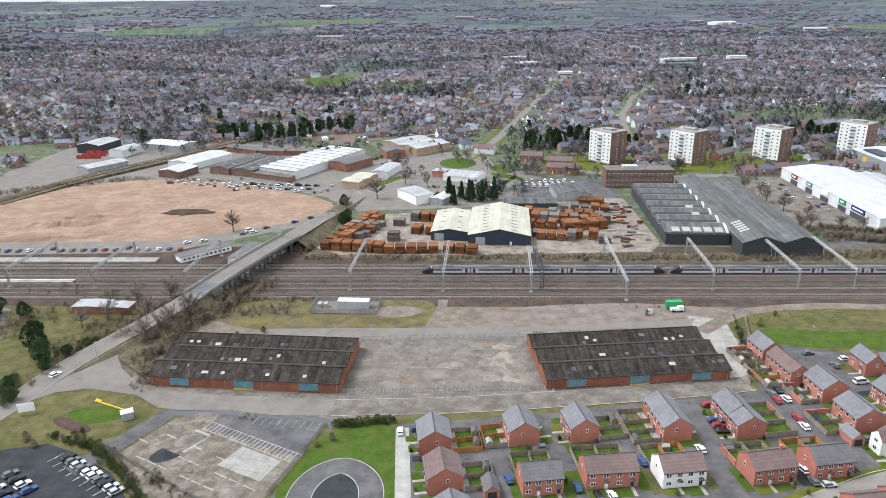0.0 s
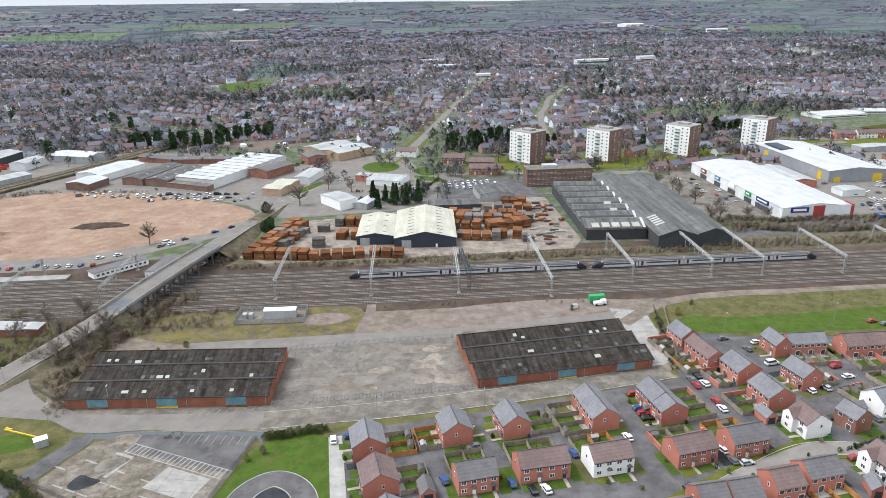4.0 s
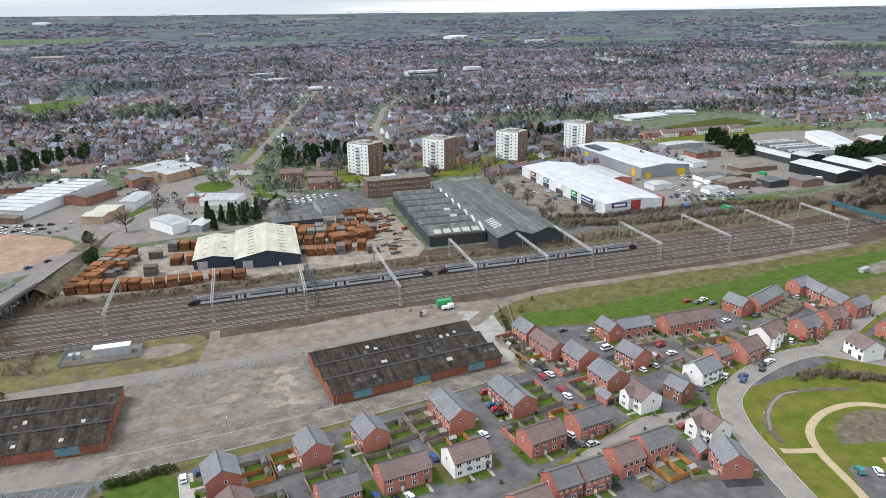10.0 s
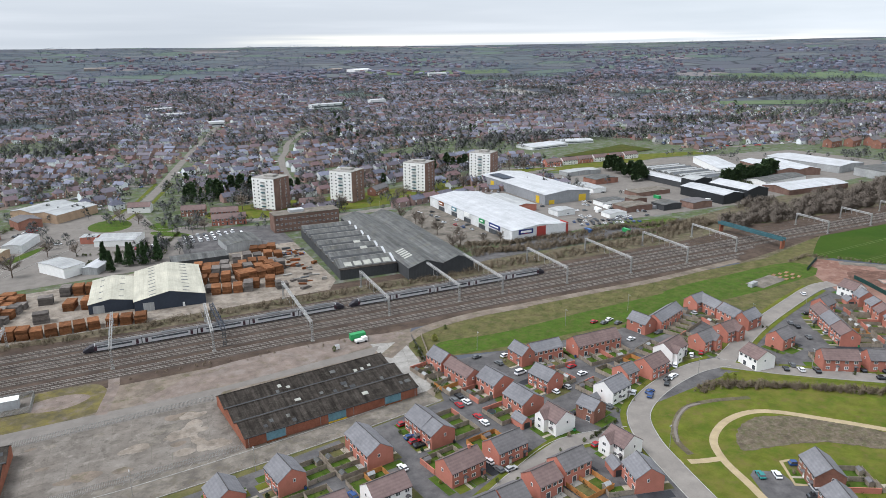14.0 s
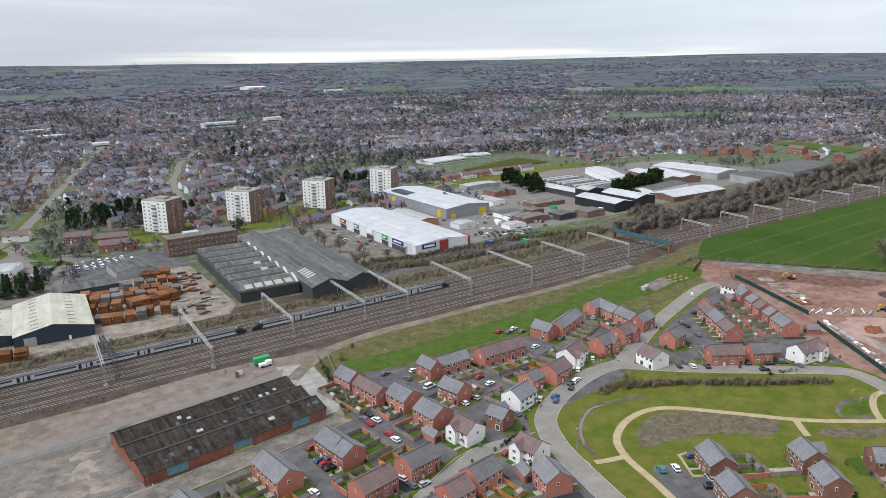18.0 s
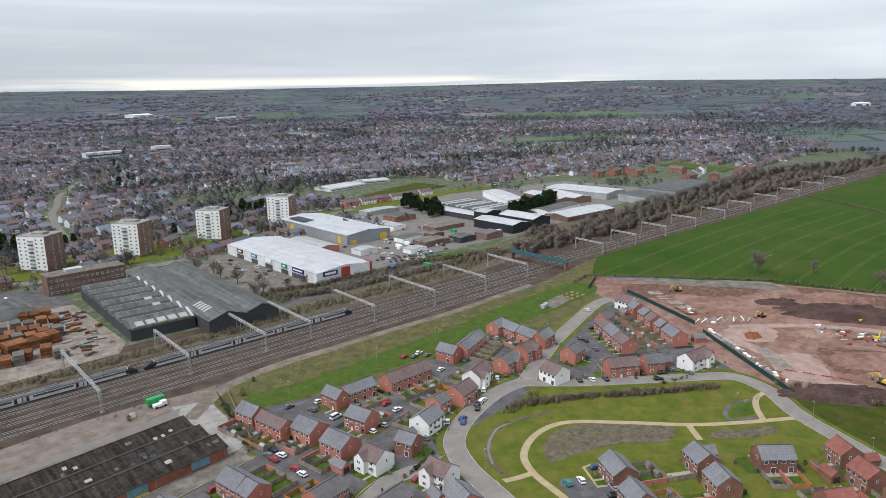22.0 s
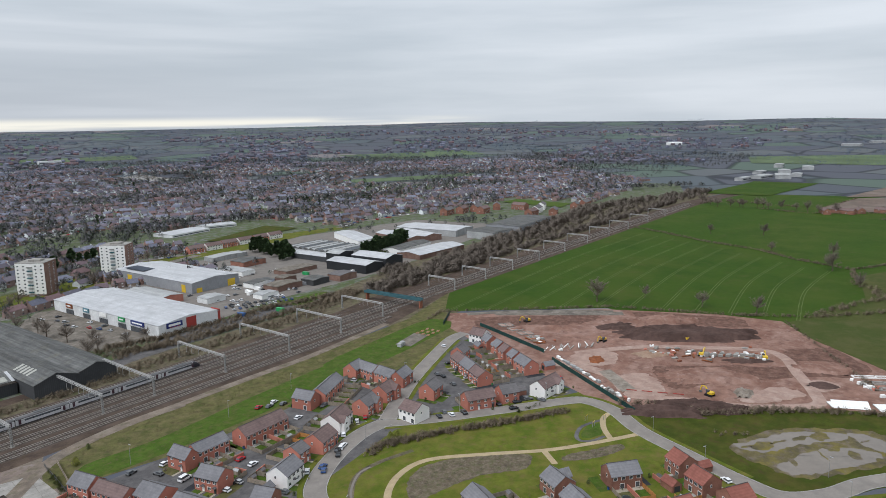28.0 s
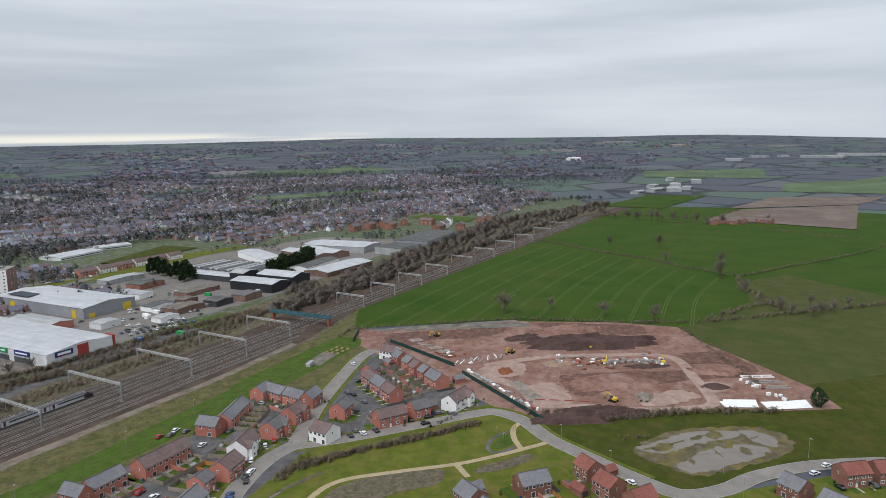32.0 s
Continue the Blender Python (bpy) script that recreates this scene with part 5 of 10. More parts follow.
def old_shed(x, y, turn, length, depth, bays, lights, seed):
    rnd = random.Random(seed)
    s = thing("old_shed", pose(x, y, 0, 0, 0, turn), "derelict red brick shed with a mossy black three-ridged sheet roof", "shed", "old sheds")
    e, top = 3.9, 6.0
    part("wall", boxes((-length / 2, length / 2, 0, 0.35, 0, e), (-length / 2, length / 2, depth - 0.35, depth, 0, e), (-length / 2, -length / 2 + 0.35, 0.35, depth - 0.35, 0, e), (length / 2 - 0.35, length / 2, 0.35, depth - 0.35, 0, e)), "brick_old", s)
    b = depth / bays
    for k in range(bays):
        y0 = k * b
        for side in (-1, 1):
            part("gable", prism(bmesh.new(), [(y0, e), (y0 + b, e), (y0 + b * 0.62, top - 0.2)], "x", side * length / 2 - 0.17, side * length / 2 + 0.17), "brick_old", s)
        cuts = sorted(rnd.uniform(-length / 2 + 2, length / 2 - 3) for _ in range(lights + 5))
        roof_pane(s, length + 0.8, y0 - 0.35, y0 + b * 0.62, e - 0.05, top, "asbestos")
        roof_pane(s, length + 0.8, y0 + b - 0.35, y0 + b * 0.62, e + 0.3, top, "asbestos")
        part("ridge_cap", boxes((-length / 2 - 0.4, length / 2 + 0.4, y0 + b * 0.62 - 0.2, y0 + b * 0.62 + 0.2, top - 0.04, top + 0.1)), "asbestos", s)
        if k:
            part("gutter", boxes((-length / 2 - 0.4, length / 2 + 0.4, y0 - 0.55, y0 + 0.1, e + 0.05, e + 0.42)), "dark_clad", s)
        for c in cuts:
            f0, f1 = rnd.choice(((0.25, 0.42), (0.45, 0.66), (0.1, 0.3)))
            w = rnd.choice((1.2, 1.3, 2.2))
            za, zb = (e + (top - e) * f + 0.09 for f in (f0, f1))
            ya, yb = (y0 + b * 0.62 * f for f in (f0, f1))
            roof_pane(s, w, ya, yb, za, zb, "rooflight" if rnd.random() < lights / (lights + 5) else rnd.choice(("grey_sheet", "dark_clad")), "rooflight", c, 0.06)
    for c in (-0.34, 0.0, 0.34):
        part("loading_door", boxes((c * length - 3.3, c * length + 3.3, -0.12, 0.0, 0.5, 3.4)), "teal_door", s, "faded teal loading door")
        part("door_sill", boxes((c * length - 3.4, c * length + 3.4, -0.5, -0.13, 0, 0.4)), "rust" if c else "yellow", s)
    for k in range(6):
        c = -length / 2 + 1 + k * (length - 2) / 5
        part("downpipe", boxes((c - 0.07, c + 0.07, -0.16, -0.02, 0, e - 0.2)), "pale_concrete", s)
    part("eaves_board", boxes((-length / 2 - 0.35, length / 2 + 0.35, -0.55, -0.4, e - 0.3, e + 0.0)), "dark_clad", s)
    return s


old_shed(-71.5, 203.5, -4.2, 65.5, 32.5, 3, 5, 3)
old_shed(61.5, 207.5, 6.2, 63.5, 33.0, 3, 2, 8)


# ---- industrial and retail buildings ----
def hall(x, y, w, d, turn, h, wall, roof, label, ridge=1.6, across=True, name="warehouse", lights=0, parapet=None, bays=1, sheet_wall=None, light_mat="rooflight"):
    """A hall with one or more low gables; its ridges run along its own y if across, else along x. The corner of origin is its front left."""
    b = thing(name, pose(x, y, 0, 0, 0, turn), label, "building")
    base = 0.0
    if sheet_wall:
        base = 2.2
        part("brick_base", boxes((0, w, 0, d, 0, base)), sheet_wall, b)
    part("wall", boxes((0.05, w - 0.05, 0.05, d - 0.05, base, h)), wall, b)
    span, run = (w, d) if across else (d, w)
    bw = span / bays
    for k in range(bays):
        a = k * bw
        ax = "y" if across else "x"
        part("gable", prism(bmesh.new(), [(a, h), (a + bw, h), (a + bw / 2, h + ridge - 0.1)], ax, 0.06, run - 0.06), wall, b)
        for s in (0, 1):
            e0 = a - 0.25 if s == 0 and k == 0 else (a + bw + 0.25 if s and k == bays - 1 else a + s * bw)
            pts = [(e0, h + 0.02), (a + bw / 2, h + ridge), (a + bw / 2, h + ridge - 0.12), (e0, h - 0.1)]
            part("roof_sheet", prism(bmesh.new(), pts, ax, -0.25, run + 0.25), roof, b)
            for q in range(lights):
                c = (q + 0.5) * run / lights
                f0, f1 = 0.42, 0.62
                u0, u1 = ((a + f * bw / 2) if s == 0 else (a + bw - f * bw / 2) for f in (f0, f1))
                z0, z1 = h + ridge * f0 + 0.07, h + ridge * f1 + 0.07
                part("rooflight", prism(bmesh.new(), [(u0, z0), (u1, z1), (u1, z1 - 0.05), (u0, z0 - 0.05)], ax, c - 0.55, c + 0.55), light_mat, b)
    if parapet:
        part("parapet", boxes((-0.2, w + 0.2, -0.2, 0.15, h - 0.6, h + parapet), (-0.2, 0.15, 0.15, d, h - 0.6, h + parapet), (w - 0.15, w + 0.2, 0.15, d, h - 0.6, h + parapet)), wall, b)
    return b


def fit_out(b, *rows):
    """Doors, shutters and signs on a building: name, x0, x1, y0, y1, z0, z1, material."""
    for n, *r, m in rows:
        part(n, boxes(r), m, b)


c1 = hall(6, 350, 33, 52, -4, 5.4, "navy", "cream_sheet", "navy clad timber warehouse with a cream sheet roof", 3.6, lights=9, bays=1, light_mat="steel")
fit_out(c1, ("roller_door", 4, 9, -0.12, 0.04, 0, 4.2, "pale_sheet"), ("door", 22, 23, -0.1, 0.04, 0, 2.1, "white_paint"))
c2 = hall(-14, 357, 20, 40, -4, 5.0, "navy", "cream_sheet", "lower cream-roofed warehouse wing", 1.8, lights=4, bays=1, light_mat="steel")
fit_out(c2, ("roller_door", 2, 7, -0.12, 0.04, 0, 4.0, "pale_sheet"))
d1 = thing("factory", pose(110, 350, 0, 0, 0, -3), "grey northlight factory with a row of sawtooth roofs", "building")
part("wall", boxes((0, 33, 0, 98, 0, 5.6)), "dark_clad", d1)
for k in range(7):
    y0 = k * 14.0
    part("roof_sheet", prism(bmesh.new(), [(y0 + 3.0, 5.7), (y0 + 12.4, 8.6), (y0 + 14.0, 5.7)], "x", 0.0, 33.0), "grey_sheet", d1)
    part("northlight", prism(bmesh.new(), [(y0 + 12.6, 8.4), (y0 + 13.95, 5.95), (y0 + 14.05, 6.0), (y0 + 12.7, 8.45)], "x", 1.0, 32.0), "glass", d1)
    part("gutter", boxes((-0.2, 33.2, y0 - 0.6 if k else -0.3, y0 + 3.4, 5.58, 5.74)), "asbestos", d1)
    # a dark strip along the lower slope of every bay but the first
    if k:
        part("dark_glazing", prism(bmesh.new(), [(y0 + 4.2, 6.13), (y0 + 7.7, 7.21), (y0 + 7.7, 7.1), (y0 + 4.2, 6.0)], "x", 0.2, 31.8), "dark_clad", d1)
    part("ridge_cap", boxes((0, 33, y0 + 12.2, y0 + 12.6, 8.45, 8.66)), "pale_concrete", d1)
    part("end_flashing", prism(bmesh.new(), [(y0 + 3.0, 5.85), (y0 + 12.0, 8.62), (y0 + 12.0, 8.45), (y0 + 3.0, 5.7)], "x", 32.0, 33.4), "white_sheet", d1)
    for q in range(5 if k == 0 else 1 if k in (2, 3) else 0):
        c = 4 + q * 5.6 if k == 0 else 22
        part("rooflight", prism(bmesh.new(), [(y0 + 4.0, 6.16), (y0 + 8.0, 7.39), (y0 + 8.0, 7.3), (y0 + 4.0, 6.05)], "x", c, c + 4.2), "rooflight", d1)
d2 = hall(143, 332, 21, 130, -2, 7.0, "dark_clad", "grey_sheet", "long grey factory hall with a weathered sheet roof", 3.6, lights=0, bays=1)
for k in range(5):
    part("rooflight", prism(bmesh.new(), [(3.0, 8.1), (8.0, 9.82), (8.0, 9.75), (3.0, 8.03)], "y", 14 + k * 3.4, 16 + k * 3.4), "rooflight", d2)
d3 = hall(164, 332.5, 19, 128, -2, 7.0, "dark_clad", "grey_sheet", "long grey factory hall with a weathered sheet roof", 3.2, lights=0, bays=1)
blk = thing("brick_office", pose(102, 467, 0, 0, 0, 0), "old red brick three-storey office block with rows of windows", "building")
part("wall", boxes((0, 46, 0, 14, 0, 12)), "brick_dull", blk)
part("roof", boxes((-0.3, 46.3, -0.3, 14.3, 12, 12.4)), "old_asphalt", blk)
for r in range(3):
    for k in range(15):
        put_window(blk, 2 + k * 3, 0, 1.4 + r * 3.7, 0, "w", True)
part("tank_room", boxes((12, 22, 4, 10, 12.4, 14.2)), "white_sheet", blk)
rt = hall(233, 371, 44, 124, 0, 7.4, "white_clad", "white_sheet", "long white retail warehouse with a pale sheet roof", 2.4, bays=1, name="retail_store")
fit_out(rt, ("sign_panel", 5, 16, -0.35, 0.04, 4.4, 7.6, "blue_sign"), ("sign_bar", 6.4, 14.6, -0.42, -0.36, 5.4, 6.8, "white_paint"), ("sign_bar", 7, 14, -0.42, -0.36, 4.55, 4.85, "red_clad"),
        ("red_wall", 19, 44.1, -0.2, 0.04, 0, 8.3, "red_clad"), ("wall_panel", 26, 42, -0.3, -0.21, 0, 8.4, "white_clad"), ("red_wall", 43.95, 44.25, 0, 9, 0, 8.3, "red_clad"))
for k, (c, wd) in enumerate((("blue_sign", 16), ("green_paint", 9), ("white_paint", 10), ("teal_door", 9), ("rust", 10))):
    y0 = 14 + k * 21
    fit_out(rt, ("shop_glazing", -0.1, 0.04, y0, y0 + wd, 0, 3.2, "glass"), ("sign_panel", -0.6, 0.04, y0 + 1, y0 + wd - 1, 4.4, 7.2, c), ("sign_bar", -0.68, -0.61, y0 + 2.5, y0 + wd - 2.5, 5.4, 6.3, "white_paint"))
rg = hall(278, 440, 20, 46, 0, 5.0, "brick", "pale_sheet", "low brick unit with a pale sheet roof", 1.6)
gr = hall(314, 452, 44, 104, 0, 8.2, "grey_clad", "white_sheet", "grey clad trade warehouse with yellow doors", 2.2)
fit_out(gr, ("yellow_door", 33, 40, -0.15, 0.04, 0, 5.5, "yellow"), ("yellow_door", 4, 9, -0.15, 0.04, 0, 3.5, "yellow"), ("yellow_band", -0.12, 0.04, 8, 13, 0, 6, "yellow"), ("yellow_band", -0.12, 0.04, 80, 86, 0, 6, "yellow"))
part("roof_panel", boxes((4, 18, 70, 96, 9.6, 9.75)), "navy", gr)
hall(438, 386, 22, 46, 0, 7.5, "black_clad", "white_sheet", "black clad workshop with a white roof", 2.0)
hall(462, 384, 24, 40, 0, 9.5, "black_clad", "white_sheet", "tall black clad workshop with white roof edges", 2.6)
hall(456, 434, 20, 16, 0, 10.0, "black_clad", "pale_sheet", "black clad workshop tower", 2.0)
hall(459, 451, 14, 60, 0, 5.0, "dark_clad", "white_sheet", "long dark workshop with a white roof", 1.2)
saw = thing("sawtooth_works", pose(476, 456, 0, 0, 0, -2), "old factory with rows of glazed sawtooth roofs", "building")
part("wall", boxes((0, 46, 0, 70, 0, 5.0)), "white_clad", saw)
for k in range(9):
    y0 = k * 7.75
    part("roof_sheet", prism(bmesh.new(), [(y0, 5.0), (y0 + 5.4, 7.4), (y0 + 7.7, 5.0)], "x", 0, 46), "grey_sheet", saw)
    part("northlight", prism(bmesh.new(), [(y0 + 0.8, 5.5), (y0 + 4.4, 7.1), (y0 + 4.4, 7.0), (y0 + 0.8, 5.4)], "x", 1.5, 44.5), "pale_sheet" if k % 3 else "glass", saw)
hall(536, 481, 24, 76, -27, 6.5, "white_paint", "white_sheet", "long white works building", 1.5)
hall(578, 449, 46, 62, -16, 6.0, "brick_dull", "white_sheet", "workshop range with twin white roofs", 2.2, bays=2)
hall(513, 385, 72, 28, -2, 4.5, "brick_dull", "white_sheet", "long brick workshop with a white roof", 2.0, across=False)
hall(526, 419, 58, 20, 4, 4.5, "white_paint", "grey_sheet", "low white workshop with a grey roof", 1.6, across=False)
hall(644, 432, 42, 80, 5, 7.0, "pale_sheet", "white_sheet", "wide pale distribution shed", 1.5)
hall(645, 384, 40, 36, -4, 8.0, "pale_sheet", "grey_sheet", "blue-grey sports hall with a flat roof", 0.6)
hall(690, 376, 100, 42, 6, 10.0, "grey_clad", "grey_sheet", "large blue-grey sports hall", 1.0, across=False)
for k, (hx, hy, ht) in enumerate(((806, 555, 8), (834, 548, 12), (862, 541, 10), (897, 528, 30), (909, 495, 80), (887, 456, 12), (879, 426, 20), (846, 520, 8), (930, 470, 20), (960, 430, 15), (852, 446, 5), (990, 428, 5))):
    house(hx, hy, 24, ht, 11, "render" if k in (5, 8) else "brick_brown", "tile_brown" if k % 3 == 1 else "slate", doors=3, ridge=11.0, eaves=7.5, far=True)
hall(300, 415, 0.1 + 16, 12, 0, 4.0, "white_clad", "pale_sheet", "small white trade counter", 0.8)
for k, (bx, by, bw_, bd, bh, wm, rm) in enumerate(((352, 400, 26, 16, 4.2, "brick_dull", "old_asphalt"), (382, 392, 18, 14, 4.5, "dark_clad", "grey_sheet"), (350, 425, 24, 12, 3.8, "white_paint", "grey_sheet"), (330, 392, 16, 10, 3.4, "white_paint", "pale_sheet"),
                                                   (405, 385, 20, 14, 5.0, "brick_dull", "slate"), (372, 415, 14, 10, 5.5, "brick_dull", "old_asphalt"), (450, 395, 30, 12, 4.0, "brick_dull", "grey_sheet"))):
    hall(bx, by, bw_, bd, 0, bh, wm, rm, "low workshop building with a shallow roof", 0.9)
hall(398, 440, 36, 16, 0, 3.6, "brick_dull", "old_asphalt", "low flat-roofed brick workshop", 0.2)
hall(376, 470, 14, 30, 0, 4.0, "white_paint", "pale_sheet", "small white flat-roofed unit", 0.4)
hall(402, 500, 26, 18, 0, 4.6, "brick_brown", "grey_sheet", "brown brick unit with a grey roof", 1.2)
hall(330, 560, 30, 12, 20, 4.0, "brick_dull", "old_asphalt", "row of brick garages with a flat roof", 0.2)
hall(404, 545, 40, 14, 0, 4.0, "pale_sheet", "pale_sheet", "pale trade unit with a low roof", 0.8)
# west of the timber yard: trade units between the road and a branch railway
W1 = "white ribbed works with a long pale roof"
works = hall(-147, 507, 34, 90, -27, 6.0, "white_clad", "white_sheet", W1, 0.8, across=False, bays=10)
for k in range(11):
    part("gutter", boxes((-0.2, 34.2, k * 9 - 0.3, k * 9 + 0.3, 6.0, 6.16)), "grey_sheet", works)
hall(-151, 499, 35, 7.5, -27, 3.8, "brick_dull", "old_asphalt", "low brick shop front with a flat roof", 0.2)
hall(-221, 502, 19, 21, -20, 5.0, "brick_dull", "white_sheet", "brick unit with a white roof", 1.6)
hall(-226, 533, 25, 44, -26, 5.0, "white_clad", "white_sheet", "white unit with a bright curved roof", 1.8)
hall(-186, 512, 17, 50, -20, 5.0, "brick_dull", "grey_sheet", "brick workshop with a grey roof", 1.6, lights=2)
hall(-168, 506, 19, 46, -20, 5.0, "brick_dull", "grey_sheet", "brick workshop with a grey roof", 1.6, lights=4)
hall(-199, 593, 34, 14, -27, 4.0, "brick_brown", "slate", "row of dark-roofed lock-up units", 1.2, across=False)
hall(-167, 577, 58, 12, -4, 4.0, "brick_brown", "slate", "row of dark-roofed lock-up units", 1.2, across=False, lights=3)
hall(-274, 600, 40, 22, -20, 6.0, "pale_sheet", "white_sheet", "pale industrial unit with a white roof", 1.4, across=False)
hall(-276, 507, 33, 16, 57, 5.0, "pale_sheet", "pale_sheet", "long pale industrial unit beside the branch line", 1.2, across=False)
hall(-327, 589, 22, 30, -10, 7.0, "dark_clad", "pale_sheet", "dark industrial unit with a pale roof", 2.0)
hall(-291, 571, 14, 24, -13, 6.0, "white_clad", "pale_sheet", "white industrial unit beside a works yard", 1.6)
hall(-80, 469, 14, 28, -22, 5.0, "buff", "cream_sheet", "cream-painted office with a cream roof", 0.8, across=False, bays=2)
hall(-98, 525, 18, 30, -35, 6.0, "brick_brown", "slate", "brown brick office with a dark roof", 1.6)
hall(-65, 603, 46, 38, -46, 6.5, "buff", "pale_sheet", "buff brick trade hall with a pale shallow roof", 1.8, bays=2)
hall(-57, 560, 16, 18, 22, 6.0, "brick_brown", "slate", "brown brick pub with a dark roof", 1.8)
hall(-62, 498, 12, 28, -18, 5.0, "white_clad", "pale_sheet", "white trade unit beside the road", 1.0)
hall(-10, 488, 26, 20, -20, 4.0, "white_paint", "pale_sheet", "low white showroom beside the roundabout", 1.0, across=False, bays=2)
hall(-18, 500, 10, 9, -20, 4.6, "brick", "pale_sheet", "small brick kiosk with a pale flat roof", 0.2)
hall(-39, 444, 24, 13, -56, 6.0, "white_paint", "pale_sheet", "white and lilac office building", 0.8)
hall(-17, 428, 9, 18, -28, 4.0, "pale_sheet", "white_sheet", "small white industrial unit", 0.8)
hall(30, 415, 32, 14, 0, 4.0, "dark_clad", "grey_sheet", "grey open-sided store shed", 1.2, across=False)
hall(64, 433, 22, 24, 4, 5.0, "pale_sheet", "grey_sheet", "grey-roofed trade unit with a pale front", 1.6)
house(24, 583, 17, -18, 9, "render", "tile_brown", doors=1, far=True)
house(79, 511, 24, -8, 8.4, "brick", "tile_brown", doors=4, far=True)
house(80, 534, 20, -12, 8.4, "brick", "tile_brown", doors=3, far=True)
house(60, 552, 18, -14, 8.4, "brick_brown", "tile_brown", doors=3, far=True)
house(148, 536, 20, -10, 8.4, "brick_brown", "tile_brown", doors=3, far=True)
house(214, 560, 22, 38, 8.4, "brick_brown", "slate", doors=4, far=True)
for k in range(9):
    r = thing("stock_rack", pose(-313 + (k % 3) * 7, 567 + (k // 3) * 9, 0.1, 0, 0, 8), "red-painted stock racks in a works yard", "rack", "red stock racks")
    part("frame", boxes(*((-2.8, 2.8, -1.5 + q * 1.0, -0.9 + q * 1.0, 0, 2.4 + 0.3 * (q % 2)) for q in range(3))), "red_clad", r)
setting("branch_bank", strip(bmesh.new(), [(-300, 430, 0.4), (-276, 486, 1.6), (-250, 532, 1.9), (-227, 574, 1.9), (-208, 615, 1.9), (-185, 665, 1.9), (-150, 740, 1.9), (-110, 830, 1.9)], 16, 1.6, 2.2), "brush", "scrubby bank of a branch railway", "ground")
setting("branch_bed", strip(bmesh.new(), [(-300, 430, 0.7), (-276, 486, 1.9), (-250, 532, 2.2), (-227, 574, 2.2), (-208, 615, 2.2), (-185, 665, 2.2), (-150, 740, 2.2), (-110, 830, 2.2)], 6.0, 1.9, 0.3), "ballast", "stone bed of a branch railway", "ground")
for s in (-0.72, 0.72):
    setting("rail", strip(bmesh.new(), [(x + s, y - s * 0.5, z + 0.15) for x, y, z in ((-276, 486, 1.95), (-250, 532, 2.25), (-227, 574, 2.25), (-208, 615, 2.25), (-185, 665, 2.25), (-150, 740, 2.25))], 0.16, 2, 0.14), "rail", "steel rail of a branch line", "rail")


def tower(x, y, turn):
    """A nine-storey block of flats: white panelled front, brick ends, a flat roof with a plant room."""
    t = thing("tower_block", pose(x, y, 0, 0, 0, turn), "nine-storey block of flats with a white front and brick sides", "tower block", "tower blocks")
    w, d, s, n = 21.0, 19.0, 2.72, 9
    h = s * n
    part("brick_wall", boxes((-w / 2, w / 2, -d / 2, d / 2, 0, h + 0.7)), "brick_dull", t)
    part("white_front", boxes((-w / 2 - 0.1, w / 2 + 0.1, -d / 2 - 0.3, -d / 2 + 0.05, 1.6, h + 0.9)), "render", t)
    part("roof", boxes((-w / 2 - 0.15, w / 2 + 0.15, -d / 2 - 0.35, d / 2 + 0.15, h + 0.9, h + 1.15)), "pale_concrete", t)
    part("roof_rail", boxes((-w / 2, w / 2, -d / 2 - 0.2, -d / 2 - 0.12, h + 1.9, h + 2.0), (-w / 2, -w / 2 + 0.1, -d / 2, d / 2, h + 1.9, h + 2.0), (w / 2 - 0.1, w / 2, -d / 2, d / 2, h + 1.9, h + 2.0), *((-w / 2 + k * 2.2, -w / 2 + k * 2.2 + 0.08, -d / 2 - 0.2, -d / 2 - 0.12, h + 1.1, h + 1.9) for k in range(11))), "galvanised", t)
    part("plant_room", boxes((-4, 5, -3, 4, h + 1.15, h + 2.6)), "pale_concrete", t)
    for r in range(n):
        z = r * s + 0.9
        for c in (-8.6, -4.4, 4.4, 8.6):
            put_window(t, c, -d / 2 - 0.31, z, 0, "w", True)
        part("balcony", boxes((-1.9, 1.9, -d / 2 - 1.0, -d / 2 - 0.31, r * s + 0.1, r * s + 1.1)), "teal_steel" if r % 2 else "galvanised", t)
        for e, tw in ((-w / 2, -90), (w / 2, 90)):
            for c in (-1.5, 5.0):
                put_window(t, e, c, z, tw, "w", True)


tower(119, 547, -52)
tower(182, 547, -52)
tower(252, 557, -52)
tower(330, 579, -52)

# ---- yards, car parks and town roads north of the railway ----
sheet("timber_yard", [(-74, 345), (-60, 334), (10, 334), (100, 338), (108, 352), (108, 440), (90, 452), (44, 430), (-10, 410), (-52, 404)], 0.07, "yard_pale", "pale concrete timber yard with stacked crates", 0, "yard")
sheet("works_yard", [(86, 440), (108, 440), (108, 470), (104, 492), (80, 500), (40, 485), (40, 440), (60, 432)], 0.075, "drive", "grey tarmac yard with parked vans", 0, "yard")
sheet("store_car_park", [(193, 385), (206, 378), (233, 372), (234, 494), (222, 498), (196, 470)], 0.075, "old_asphalt", "grey tarmac store car park", 0, "car park")
sheet("trade_yard", [(280, 375), (330, 385), (470, 380), (560, 400), (760, 420), (740, 560), (560, 590), (392, 560), (360, 600), (310, 570), (278, 500)], 0.06, "asphalt", "grey tarmac yards of a trading estate", 0, "yard")
sheet("service_road", [(180, 340), (200, 345), (330, 352), (372, 360), (372, 366), (280, 372), (232, 368), (190, 355)], 0.07, "drive", "narrow tarmac service road beside the railway", 0, "road")
